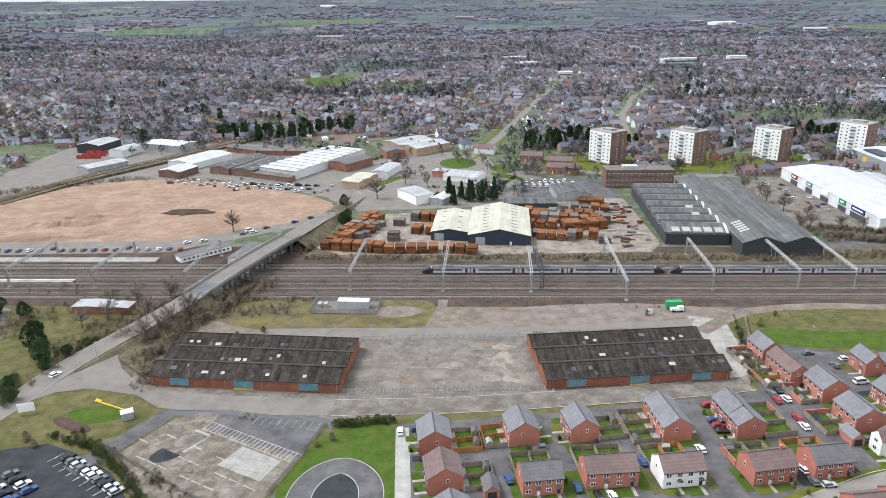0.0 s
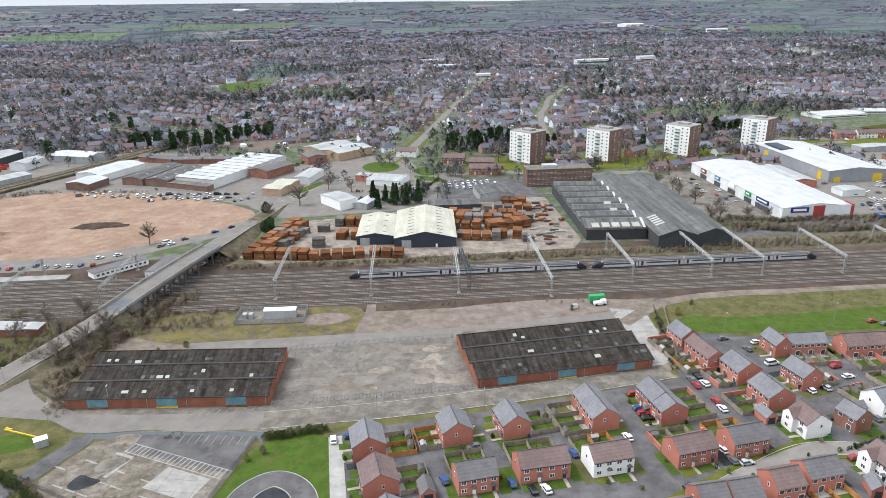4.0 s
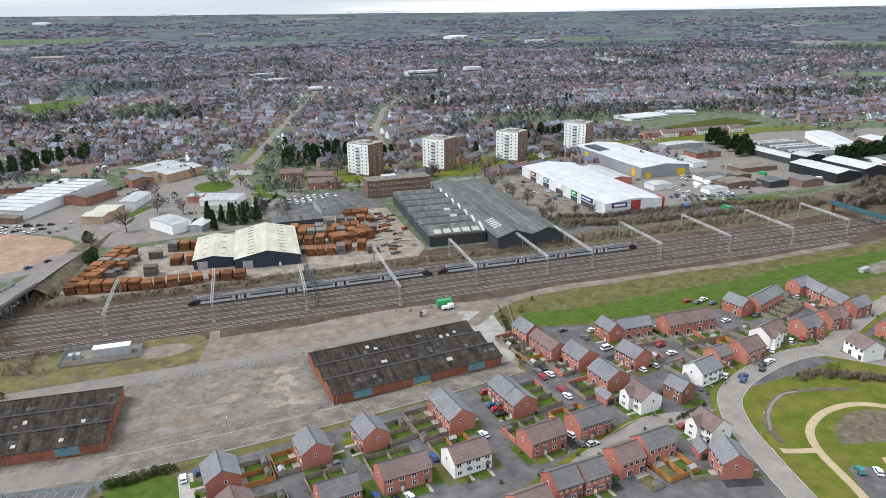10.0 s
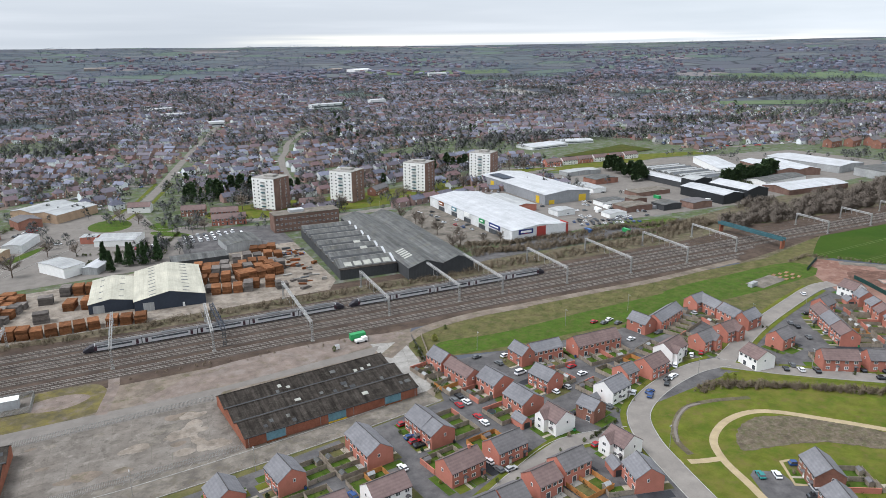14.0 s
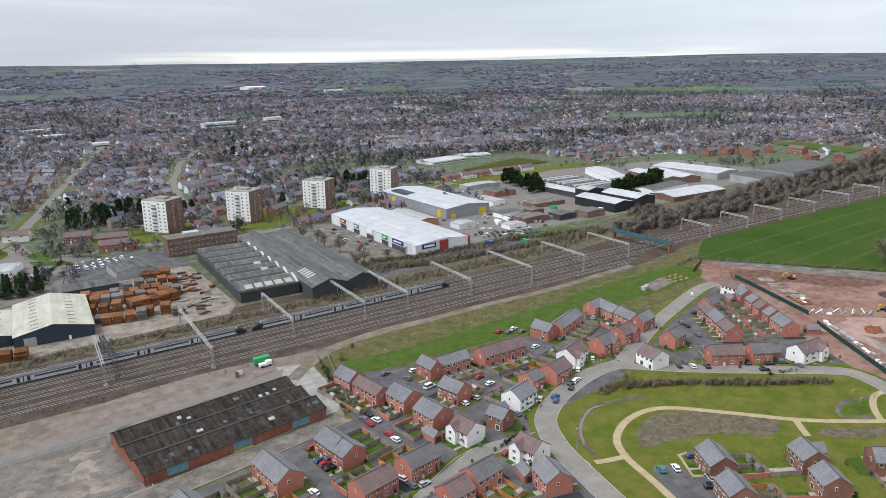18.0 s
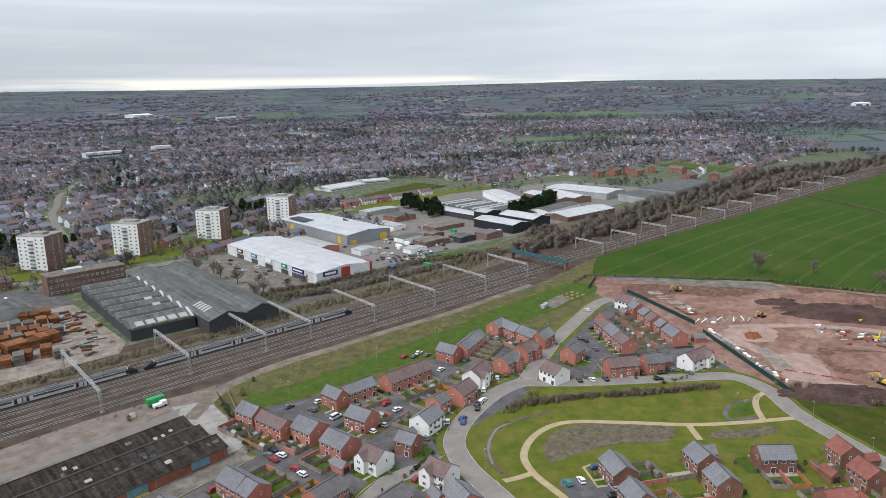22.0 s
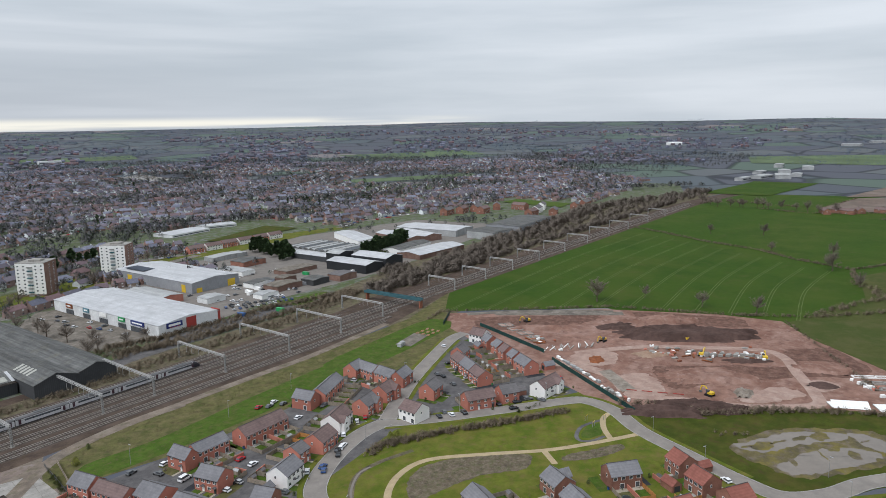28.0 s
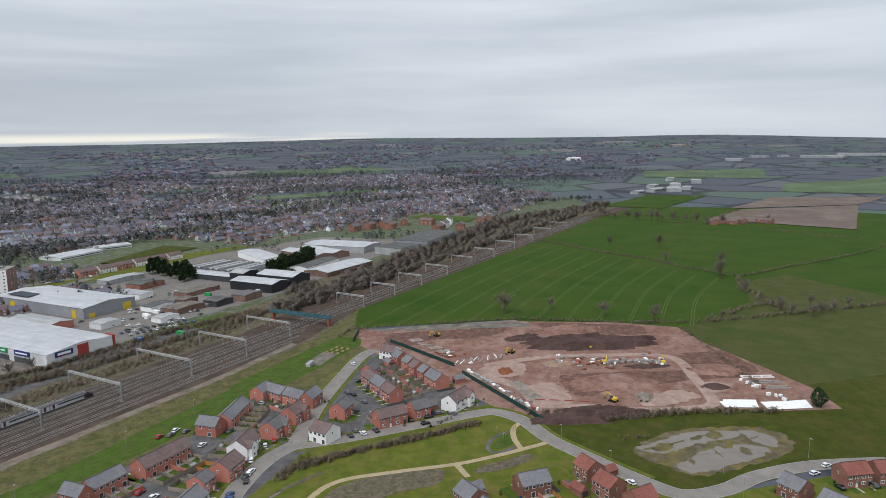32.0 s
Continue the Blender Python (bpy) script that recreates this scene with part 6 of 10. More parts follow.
sheet("works_ground", [(-345, 450), (-330, 430), (-240, 495), (-150, 486), (-80, 440), (-40, 490), (-60, 560), (-150, 625), (-345, 640)], 0.05, "asphalt", "tarmac yards of an industrial estate", 0, "yard")
sheet("station_car_park", [(-330, 330), (-150, 338), (-92, 380), (-78, 404), (-86, 408), (-98, 388), (-156, 356), (-330, 350)], 0.08, "asphalt", "tarmac car park beside the railway", 0, "car park")
sheet("garage_forecourt", [(-60, 412), (50, 425), (62, 500), (30, 530), (24, 575), (-14, 590), (-60, 570), (-78, 520), (-84, 440)], 0.06, "asphalt", "tarmac forecourts of small trade buildings", 0, "yard")
sheet("tower_lawn", [(70, 528), (160, 512), (260, 528), (400, 585), (380, 610), (300, 590), (210, 568), (90, 566)], 0.08, "grass", "mown grass round the tower blocks", 3)

sheet("verge", [(400, 592), (560, 602), (640, 590), (640, 606), (560, 622), (420, 606)], 0.09, "grass", "mown grass verge")
road("road_8", [(14, 520), (45, 512), (82, 515), (120, 508), (160, 500), (205, 501), (250, 512), (300, 532), (360, 572), (420, 590)], 8.0, "asphalt", 0.14, label="grey main road past the tower blocks")
bm = bmesh.new()
for k in range(40):
    a, b = 2 * math.pi * k / 40, 2 * math.pi * (k + 1) / 40
    bm.faces.new([bm.verts.new((1 + 24 * math.cos(t) * f, 544 + 31 * math.sin(t) * f, 0.15)) for t, f in ((a, 0.6), (a, 1), (b, 1), (b, 0.6))])
setting("roundabout_road", bm, "asphalt", "grey tarmac roundabout carriageway", "road")
sheet("roundabout_island", [(1 + 14.6 * math.cos(k * 0.628), 544 + 18.8 * math.sin(k * 0.628)) for k in range(10)], 0.2, "lawn", "grass island of a roundabout", 3)
sheet("verge", [(25.5, 527.6), (35.9, 538.4), (44.1, 521.6), (34.7, 507.3)], 0.17, "lawn", "small green verge beside a roundabout", 3)
road("road_11", [(-4, 520), (-16, 505), (-34, 486), (-52, 462), (-62, 446)], 12.0, "asphalt", 0.145, label="wide grey road between a bridge and a roundabout")
sheet("verge", [(-56, 470), (-50, 478), (-38, 500), (-42, 502), (-54, 486), (-60, 474)], 0.17, "lawn", "strip of grass beside a road", 3)
sheet("verge", [(28, 512), (44, 500), (50, 488), (38, 492), (26, 504)], 0.16, "lawn", "small green verge beside a roundabout", 3)
road("road_10", [(-60, 452), (-75, 470), (-110, 462), (-150, 484), (-190, 500)], 7.0, "asphalt", 0.13, label="grey industrial estate road")

# ---- stacked timber crates in the yard ----
def crate_stack(x, y, turn, w, d, tiers, grey, seed):
    r = random.Random(seed)
    s = thing("crate_stack", pose(x, y, 0.07, 0, 0, turn), "block of stacked grey timber crates" if grey else "block of stacked orange-brown timber crates", "crates", "crate stacks")
    w, d = w * 1.12, d * 1.2
    for k in range(tiers):
        dx, dy = r.uniform(-0.15, 0.15), r.uniform(-0.15, 0.15)
        part("crate", boxes((dx - w / 2, dx + w / 2, dy - d / 2, dy + d / 2, k * 1.0 + 0.14, k * 1.0 + 0.98), (dx - w / 2 + 0.1, dx + w / 2 - 0.1, dy - d / 2 + 0.1, dy + d / 2 - 0.1, k * 1.0, k * 1.0 + 0.14)), "pallet_grey" if grey else "pallet", s)


dice = random.Random(21)
def crate_row(x0, y0, x1, y1, n, grey, tiers=4, w=4.4, d=5.5):
    a = math.degrees(math.atan2(y1 - y0, x1 - x0))
    for k in range(n):
        f = k / max(1, n - 1)
        crate_stack(x0 + (x1 - x0) * f, y0 + (y1 - y0) * f, a + dice.uniform(-1.5, 1.5), w, d, tiers + dice.choice((1, 1, 0)), grey if dice.random() < 0.85 else not grey, dice.random())


crate_row(-68, 344, -40, 339, 6, False, 4)
crate_row(-35, 338, -12, 339, 5, False, 3)
crate_row(-66, 352, -50, 394, 8, False, 4, 4.6, 5)
crate_row(-60, 354, -46, 392, 8, False, 4, 4.6, 5)
crate_row(-53, 358, -44, 382, 5, True, 3, 4, 4.4)
crate_row(-24, 394, -12, 392, 3, False, 4)
crate_row(-22, 371, -14, 369, 2, False, 4, 4.4, 7)
crate_row(-33, 384, -34, 357, 2, True, 4)
crate_row(-4, 339, 8, 337, 3, False, 3)
crate_row(43, 403, 57, 400, 4, False, 4, 4.2, 6)
crate_row(42, 381, 54, 378, 3, False, 4, 4.2, 6)
crate_row(46, 361, 62, 358, 4, False, 4, 4.2, 6)
crate_row(62, 376, 82, 380, 5, False, 4, 4.4, 7)
crate_row(67, 401, 84, 398, 4, False, 3, 4.4, 7)
crate_row(80, 430, 90, 427, 3, False, 3, 4.4, 7)
crate_row(38, 366, 44, 365, 2, True, 3)
crate_row(62, 389, 86, 388, 5, False, 4, 4.4, 6)
crate_row(66, 412, 90, 409, 5, True, 4, 4.4, 6)
crate_row(66, 362, 74, 360, 2, False, 4, 4.4, 6)
crate_row(46, 392, 56, 390, 3, True, 4, 4.2, 6)
crate_row(77, 353, 80, 353, 2, False, 3, 3, 4)
# scaffolding, tarps and steel laid out in the works yard
for k in range(46):
    x, y = dice.uniform(86, 108), dice.uniform(344, 425)
    kind = dice.choice(("rust", "pallet", "galvanised", "steel", "pale_concrete", "pallet_grey", "pallet_grey", "rust"))
    st = thing("stock_pile", pose(x, y, 0.07, 0, 0, dice.uniform(-30, 30)), "low pile of building stock in a yard", "building stock", "stock piles")
    ln, wd, ht = dice.uniform(1.5, 6), dice.uniform(0.8, 2.2), dice.uniform(0.5, 1.6)
    part("timber_block", boxes((-ln / 2, ln / 2, -wd / 2, -0.04, 0.12, ht)), kind, st)
    part("timber_block", boxes((-ln / 2 + 0.2, ln / 2 + 0.1, 0.04, wd / 2, 0.12, ht * dice.uniform(0.6, 1.0))), kind, st)
    part("bearer", boxes((-ln / 2 + 0.4, -ln / 2 + 0.5, -wd / 2, wd / 2, 0, 0.12)), "wood", st)
for x, y, a in ((97, 411, 10), (104, 408, 5), (99, 418, -8), (92, 414, 4)):
    sk = thing("skip", pose(x, y, 0.07, 0, 0, a), "blue steel waste skip in a works yard", "skip", "skips")
    part("tub", prism(bmesh.new(), [(-2.0, 1.5), (-1.4, 0.1), (1.4, 0.1), (2.0, 1.5), (1.85, 1.5), (1.3, 0.25), (-1.3, 0.25), (-1.85, 1.5)], "y", -0.9, 0.9), "blue_tarp", sk)
    part("load", boxes((-1.5, 1.5, -0.85, 0.85, 0.3, 1.25)), "rust", sk)

for k in range(34):
    x, y = dice.choice(((300, 372), (345, 412), (372, 432), (395, 405), (415, 425), (430, 400), (300, 350), (-150, 690), (-115, 680), (-95, 640), (-125, 650)))
    x, y = x + dice.uniform(-15, 15), y + dice.uniform(-9, 9)
    kind = dice.choice(("white_paint", "pale_sheet", "steel", "rust", "blue_tarp", "grey_clad", "green_paint", "white_paint"))
    bx = thing("storage_container", pose(x, y, 0.08, 0, 0, dice.choice((0, 90, 20)) + dice.uniform(-8, 8)), "steel storage container standing in a trade yard", "container", "storage containers")
    part("body", boxes((-3.0, 3.0, -1.2, 1.2, 0.1, 2.5)), kind, bx)
    part("doors", boxes((3.01, 3.07, -1.1, 1.1, 0.2, 2.4)), "dark_clad", bx)
sheet("trade_green", [(329.6, 380), (352, 376), (374, 370), (360, 362), (334, 355)], 0.09, "lawn", "rough lawn beside a railway lane", 3)
sheet("scrap_yard", [(-160, 672), (-131, 745), (-82, 692), (-70, 650), (-96, 618), (-147, 648)], 0.09, "plough_pink", "bare pinkish ground of a builder's yard")

# ---- yard kit south of the railway ----
ct = thing("substation", pose(-46, 269, 0, 0, 0, -2), "white cabin in a grey fenced compound", "substation")
part("base", boxes((-15, 13, -6, 7, 0, 0.2)), "concrete", ct)
part("cabin", boxes((-4, 9, -1.4, 2.2, 0.2, 3.6)), "white_sheet", ct)
part("cabin_roof", boxes((-4.15, 9.15, -1.55, 2.35, 3.6, 3.75)), "white_paint", ct)
for x in (-12, -9.5):
    part("transformer", boxes((x - 0.8, x + 0.8, -1, 1.4, 0.2, 2.2)), "pale_sheet", ct)
for x0, x1, y0, y1 in ((-15, 13, -6, -5.9), (-15, 13, 6.9, 7), (-15, -14.9, -6, 7), (12.9, 13, -6, 7)):
    n = int(max(x1 - x0, y1 - y0) / 0.35)
    bm = bmesh.new()
    for k in range(n):
        x, y = x0 + (x1 - x0) * k / n, y0 + (y1 - y0) * k / n
        box(bm, x, x + 0.16, y, y + 0.16, 0, 2.4)
    tagged(part("palisade", bm, "galvanised", ct), kind="stuff")
gs = thing("skip_lorry", pose(91, 266.5, 0.1, 0, 0, 4), "white lorry carrying a green container", "lorry")
part("container", boxes((-3.6, 3.2, 0.9, 3.4, 0.9, 3.5)), "green_paint", gs)
part("cab", boxes((0.6, 2.9, -1.6, 0.4, 0.5, 2.3), (-2.4, 0.6, -1.6, 0.4, 0.5, 1.6)), "white_paint", gs)
part("windscreen", boxes((2.88, 2.94, -1.4, 0.2, 1.4, 2.1)), "glass", gs)
for x in (-1.6, 2.0):
    for y in (-1.65, 0.4):
        bm = bmesh.new()
        pole(bm, 0, 0, -0.15, 0.15, 0.45, 10)
        bmesh.ops.rotate(bm, verts=bm.verts, matrix=Matrix.Rotation(radians(90), 3, "X"))
        bmesh.ops.translate(bm, verts=bm.verts, vec=(x, y, 0.45))
        part("wheel", bm, "rubber", gs)
sk = thing("storage_box", pose(80, 264, 0.1), "small white storage box on bare ground", "box")
part("body", boxes((-0.9, 0.9, -0.7, 0.7, 0.1, 1.6)), "white_paint", sk)
part("lid", boxes((-0.95, 0.95, -0.75, 0.75, 1.6, 1.72)), "pale_sheet", sk)
sheet("ground_stain", ragged([(13, 226), (18, 230), (20, 227), (17.5, 219), (20, 213), (17, 213), (14.5, 220)], 1.4, 51.0), 0.0875, "yard_pale", "pale smear on a concrete yard")
# palisade fences of the yard
def palisade(x0, y0, x1, y1, h=2.0, material="galvanised", label="grey steel palisade fence"):
    far, a = math.hypot(x1 - x0, y1 - y0), math.degrees(math.atan2(y1 - y0, x1 - x0))
    f = thing("palisade_fence", pose(x0, y0, 0.05, 0, 0, a), label, "fence", "steel fences")
    part("rail", boxes((0, far, -0.03, 0.03, 0.4, 0.47)), material, f)
    part("rail", boxes((0, far, -0.03, 0.03, h - 0.4, h - 0.33)), material, f)
    bm = bmesh.new()
    for k in range(int(far / 0.45)):
        box(bm, k * 0.45, k * 0.45 + 0.09, -0.06, -0.03, 0.05, h)
    tagged(part("pale_run", bm, material, f), kind="stuff")


palisade(-38, 200.5, 29, 204)
palisade(-37.5, 239, 26.5, 242.5)
palisade(100, 209, 108, 216)
palisade(104, 218, 113, 262, 1.8, "steel", "dark chain-link boundary fence")
palisade(-97.5, 167, -66, 147, 1.6, "steel", "low dark site fence")
palisade(-40, 182.5, -50, 150, 1.6, "steel", "low dark site fence")
palisade(-122, 222, -101, 204, 1.6, "steel", "low dark site fence")
# painted bays and scars on the yard front and the cleared floor
for k in range(34):
    if k not in (16, 17):
        x = -66 + k * 2.7
        sheet("bay_line", [(x, 196.8 + k * 0.17), (x + 0.14, 196.8 + k * 0.17), (x + 1.5, 199.9 + k * 0.12), (x + 1.36, 199.9 + k * 0.12)], 0.13, "pale_concrete", "worn painted parking line", 0, "line")
for x0, y0, x1, y1 in ((-95.4, 175.9, -53.1, 152.2), (-96.2, 169.4, -60.5, 150.2), (-92, 180.5, -50.5, 156.5)):
    far, n = math.hypot(x1 - x0, y1 - y0), 9
    ux, uy = (x1 - x0) / far, (y1 - y0) / far
    for k in range(n):
        if (k * 7 + int(x0)) % 4:
            p, q = far * k / n + 0.3, far * (k + 1) / n - 0.5
            sheet("floor_line", [(x0 + ux * p, y0 + uy * p), (x0 + ux * q, y0 + uy * q), (x0 + ux * q + uy * 0.5, y0 + uy * q - ux * 0.5), (x0 + ux * p + uy * 0.5, y0 + uy * p - ux * 0.5)], 0.091 + 0.0005 * k, "pale_concrete", "pale wall line on a cleared floor", 0, "line")
# two rows of low footings across the floor
for row in range(2):
    x0, y0, x1, y1 = -75.5 - row * 1.9, 184.2 - row * 3.6, -44.6 - row * 1.9, 168.0 - row * 3.6
    sheet("floor_line", [(x0, y0), (x1, y1), (x1 - 0.16, y1 - 0.3), (x0 - 0.16, y0 - 0.3)], 0.096, "pale_concrete", "pale wall line on a cleared floor", 0, "line")
for k in range(24):
    f = k / 23
    x, y = -75.5 + 30.9 * f, 184.2 - 16.2 * f
    sheet("floor_line", [(x, y), (x + 0.3, y - 0.15), (x - 1.6, y - 3.75), (x - 1.9, y - 3.6)], 0.0975, "pale_concrete", "pale line on a cleared floor", 0, "line")
for k in range(9):
    x, y = -62 + k * 2.5, 187.4 - k * 0.42
    sheet("bay_line", [(x, y), (x + 0.14, y), (x - 0.9, y - 4.4), (x - 1.04, y - 4.4)], 0.092, "pale_concrete", "worn painted parking line", 0, "line")
sheet("floor_patch", [(-67.4, 163), (-62.6, 171.6), (-49.7, 164.8), (-53.6, 156)], 0.0985, "pale_concrete", "pale concrete patch on a cleared floor")
sheet("floor_patch", [(-79.8, 180.6), (-74, 177.6), (-74.4, 176.5), (-79.6, 179.3)], 0.0985, "pale_concrete", "pale wall line on a cleared floor")
sheet("floor_patch", [(-74.4, 176.4), (-73.6, 177.2), (-78.6, 168.4), (-79.8, 169)], 0.0986, "pale_concrete", "pale wall line on a cleared floor")
sheet("floor_patch", ragged([(-78, 178), (-76, 178), (-77, 172), (-82, 171), (-83, 176)], 1.0, 61.0), 0.0975, "old_asphalt", "dusty patch on a cleared floor")
sheet("floor_patch", [(-88, 166), (-86.1, 170.5), (-83, 169), (-79.5, 167.1), (-84.6, 163.8)], 0.0987, "new_asphalt", "black tar patch on a cleared floor", 3)
# the triangle by the junction and the car park
sheet("junction_green", [(-136, 192), (-133, 198.5), (-121.5, 202.4), (-106.5, 198.4), (-99, 193.6), (-97, 188), (-99.5, 182.6), (-104.8, 175.2), (-109.3, 176), (-125, 182.6)], 0.119, "rough_grass", "rough grass island at a road junction")
sheet("island_lawn", [(-124, 189), (-114, 193), (-106, 190), (-106, 185), (-116, 183)], 0.124, "lawn", "patch of green grass on a road island", 4)
sheet("island_soil", [(-126, 186), (-118, 185), (-111, 179), (-116, 178.5), (-124, 182.5)], 0.123, "dark_earth", "bare dug soil on a road island", 4)
sheet("car_park", [(-146, 166), (-133, 169.3), (-120.9, 172.6), (-110, 168), (-96, 159.5), (-87, 149), (-80, 130), (-150, 130)], 0.1, "new_asphalt", "black tarmac car park with painted bays", 0, "car park")
for k in range(9):
    x, y = -113.5 + k * 2.9, 168 - k * 2.0
    sheet("bay_line", [(x, y), (x + 0.12, y), (x - 2.8, y - 4.2), (x - 2.92, y - 4.2)], 0.12, "white_paint", "white painted parking line", 0, "line")
wb = thing("storage_cabin", pose(-103, 186, 0.05, 0, 0, 30), "pale green steel cabin on a grass island", "cabin")
part("body", boxes((-1.8, 1.8, -1.3, 1.3, 0, 2.5)), "pale_sheet", wb)
part("roof", boxes((-1.9, 1.9, -1.4, 1.4, 2.5, 2.62)), "white_paint", wb)
wn_ = thing("sign_board", pose(-136, 188, 0.05, 0, 0, 20), "blank white sign board on posts beside a road", "sign")
part("board", boxes((-2.4, 2.4, -0.06, 0.06, 1.0, 4.0)), "white_paint", wn_)
part("post", boxes((-2.0, -1.85, 0.07, 0.2, 0, 4.0)), "galvanised", wn_)
part("post", boxes((1.85, 2.0, 0.07, 0.2, 0, 4.0)), "galvanised", wn_)
cr = thing("yellow_boom", pose(-112, 193, 0.1, 0, 0, -24), "yellow steel boom lying on grass", "boom")
part("arm", boxes((-6.5, 6.5, -0.35, 0.05, 0.1, 0.5), (-6.5, -4.0, 0.1, 0.6, 0.1, 0.7)), "yellow", cr)
lb = hall(-160.5, 262.8, 14.5, 7.6, -2, 3.4, "brick_brown", "pale_sheet", "low derelict brick hut with a pale flat roof", 0.3, name="hut")
hall(-145.8, 262.4, 9.4, 6.4, -3, 3.2, "brick_brown", "pale_sheet", "low derelict brick hut with a pale flat roof", 0.3, name="hut")
hall(-215, 226, 30, 8, 20, 4.5, "dark_clad", "white_sheet", "dark open shed with a white roof", 0.6, name="hut")
pf = thing("station_platform", pose(0, 0, 0), "long pale railway platform", "platform")
part("platform_deck", boxes((-420, -178, 295.4, 298.4, 0, 0.95)), "pale_concrete", pf)
part("platform_edge", boxes((-420, -178, 298.42, 298.8, 0.6, 1.0)), "white_paint", pf)
part("platform_deck", boxes((-420, -150, 322, 328, 0, 0.95)), "pale_concrete", pf)
sb = hall(-137, 322, 27, 7, 43, 3.0, "white_paint", "slate", "low white station building with a flat dark roof", 0.2, name="station_building")
for k in range(11):
    put_window(sb, 2 + k * 2.3, 0, 0.9, 0, "w", True)
sb2 = hall(-113, 320, 7, 24, -11, 3.6, "white_paint", "slate", "white station hut with a dark roof", 0.6, name="station_building")
for k in range(3):
    put_window(sb2, 1.4 + k * 2.1, 0, 1.0, 0, "s", True)


# ---- building site ----
def mound(x, y, w, d, h, turn, material, label, seed):
    """A heap of earth with an uneven crest."""
    bm = bmesh.new()
    n = 26
    vs = [[None] * (n + 1) for _ in range(n + 1)]
    for i in range(n + 1):
        for j in range(n + 1):
            u, v = 2 * i / n - 1, 2 * j / n - 1
            t = math.atan2(v, u)
            edge = 1.12 + 0.5 * noise.noise(Vector((math.cos(t) * 1.6 + seed, math.sin(t) * 1.6, seed))) + 0.3 * noise.noise(Vector((math.cos(t) * 5 + seed, math.sin(t) * 5, seed)))
            r = max(0.0, 1 - ((u * u + v * v) * edge ** 2) ** 1.2)
            bump = noise.noise(Vector((u * 2.5 + seed, v * 2.5, seed))) * 0.45 + noise.noise(Vector((u * 7 + seed, v * 7, seed))) * 0.18
            vs[i][j] = bm.verts.new((u * w / 2, v * d / 2, max(0.0, min(1.0, r * 1.6)) * h * (0.7 + bump) - 0.03))
    for i in range(n):
        for j in range(n):
            bm.faces.new((vs[i][j], vs[i + 1][j], vs[i + 1][j + 1], vs[i][j + 1]))
    ob = tagged(new("earth_mound", mesh_of("earth_mound", bm, material)), label, "mound", "earth mounds")
    ob.matrix_basis = pose(x, y, 0.06, 0, 0, turn)


mound(404, 110, 84, 30, 6.0, -62, "dark_earth", "long dark heap of excavated earth", 1.0)
mound(288, 84, 40, 14, 3.0, -62, "dark_earth", "long dark heap of topsoil beside a road", 2.0)
mound(342, 82, 48, 26, 2.0, -62, "red_earth", "broad low heap of red earth", 3.0)
mound(299, 76, 46, 16, 3.4, -62, "dark_earth", "dark heap of topsoil beside the hoarding", 11.0)
mound(376, 70, 26, 8, 1.4, -60, "dark_earth", "low dark ridge of dug earth", 21.0)
mound(400, 150, 26, 14, 1.8, -50, "dark_earth", "low dark heap of dug earth", 22.0)
mound(420, 90, 40, 16, 2.2, -62, "red_earth", "long heap of red earth", 23.0)
mound(360, 116, 20, 12, 1.2, -50, "sand", "low heap of pale sandy earth", 24.0)
mound(328, 62, 12, 9, 2.4, 20, "yard_pale", "small heap of grey sand", 12.0)
mound(336, 137, 12, 9, 1.2, 20, "rust", "low round heap of red brick rubble", 13.0)
mound(386, 36, 30, 22, 1.2, -62, "red_earth", "low spread of churned red earth", 14.0)
mound(372, 190, 40, 10, 1.8, -55, "red_earth", "low ridge of red earth", 15.0)
for label, zone, kind, seed in (("churned brown earth of an unbuilt plot", [(341, 107), (352, 94), (376, 53), (362, 47), (339, 73), (318, 88), (325, 100)], "churned", 31.0), ("bare red-brown earth of an unbuilt plot", [(407, 56), (423, 38), (437, 46), (391, 15), (367, 43), (385, 52)], "churned", 32.0),
                                ("packed pink earth round new plots", [(352, 142), (336, 150), (326, 146), (327, 133), (338, 127), (350, 131)], "pack_pink", 33.0), ("packed pink earth beside a haul road", [(312, 118), (330, 110), (318, 96), (304, 92), (296, 104)], "pack_pink", 34.0),
                                ("packed pink earth beside stacked blocks", [(320, 64), (333, 60), (346, 48), (340, 38), (321, 52)], "pack_pink", 35.0), ("churned brown earth along a field edge", [(352, 214), (372, 232), (396, 204), (420, 172), (404, 168), (384, 182)], "churned", 36.0), ("dark dug earth beside a long heap", [(440, 152), (452, 120), (458, 92), (440, 84), (430, 110), (424, 140)], "churned", 37.0)):
    sheet("site_earth", ragged(zone, 3.0, seed), 0.085 + 0.001 * (seed - 31), kind, label)
road("plot_ring", [(354.7, 40), (364, 35), (361.5, 27.4), (350.6, 33), (354.7, 40)], 3.4, "pack_pink", 0.128, False, label="ring of packed earth round a hollow")
sheet("site_slab", [(320, 129), (326, 125), (307, 105), (300, 109)], 0.13, "yard_pale", "pale packed stone on a building site")
sheet("site_road", [(388, 232), (384, 226), (428, 156), (436, 160)], 0.13, "old_asphalt", "grey road of packed stone along a building site")
sheet("site_ring", [(357, 39), (364, 34), (360, 26), (353, 32)], 0.14, "dark_earth", "dark hollow in red earth", 4)
sheet("site_pad", [(341, 28), (347, 14), (337, 12), (331, 26)], 0.3, "white_paint", "white-sheeted house slab on a building site")
sheet("site_pad", [(344, 11), (357, -7), (347, -10), (336, 8)], 0.3, "white_paint", "white-sheeted house slab on a building site")
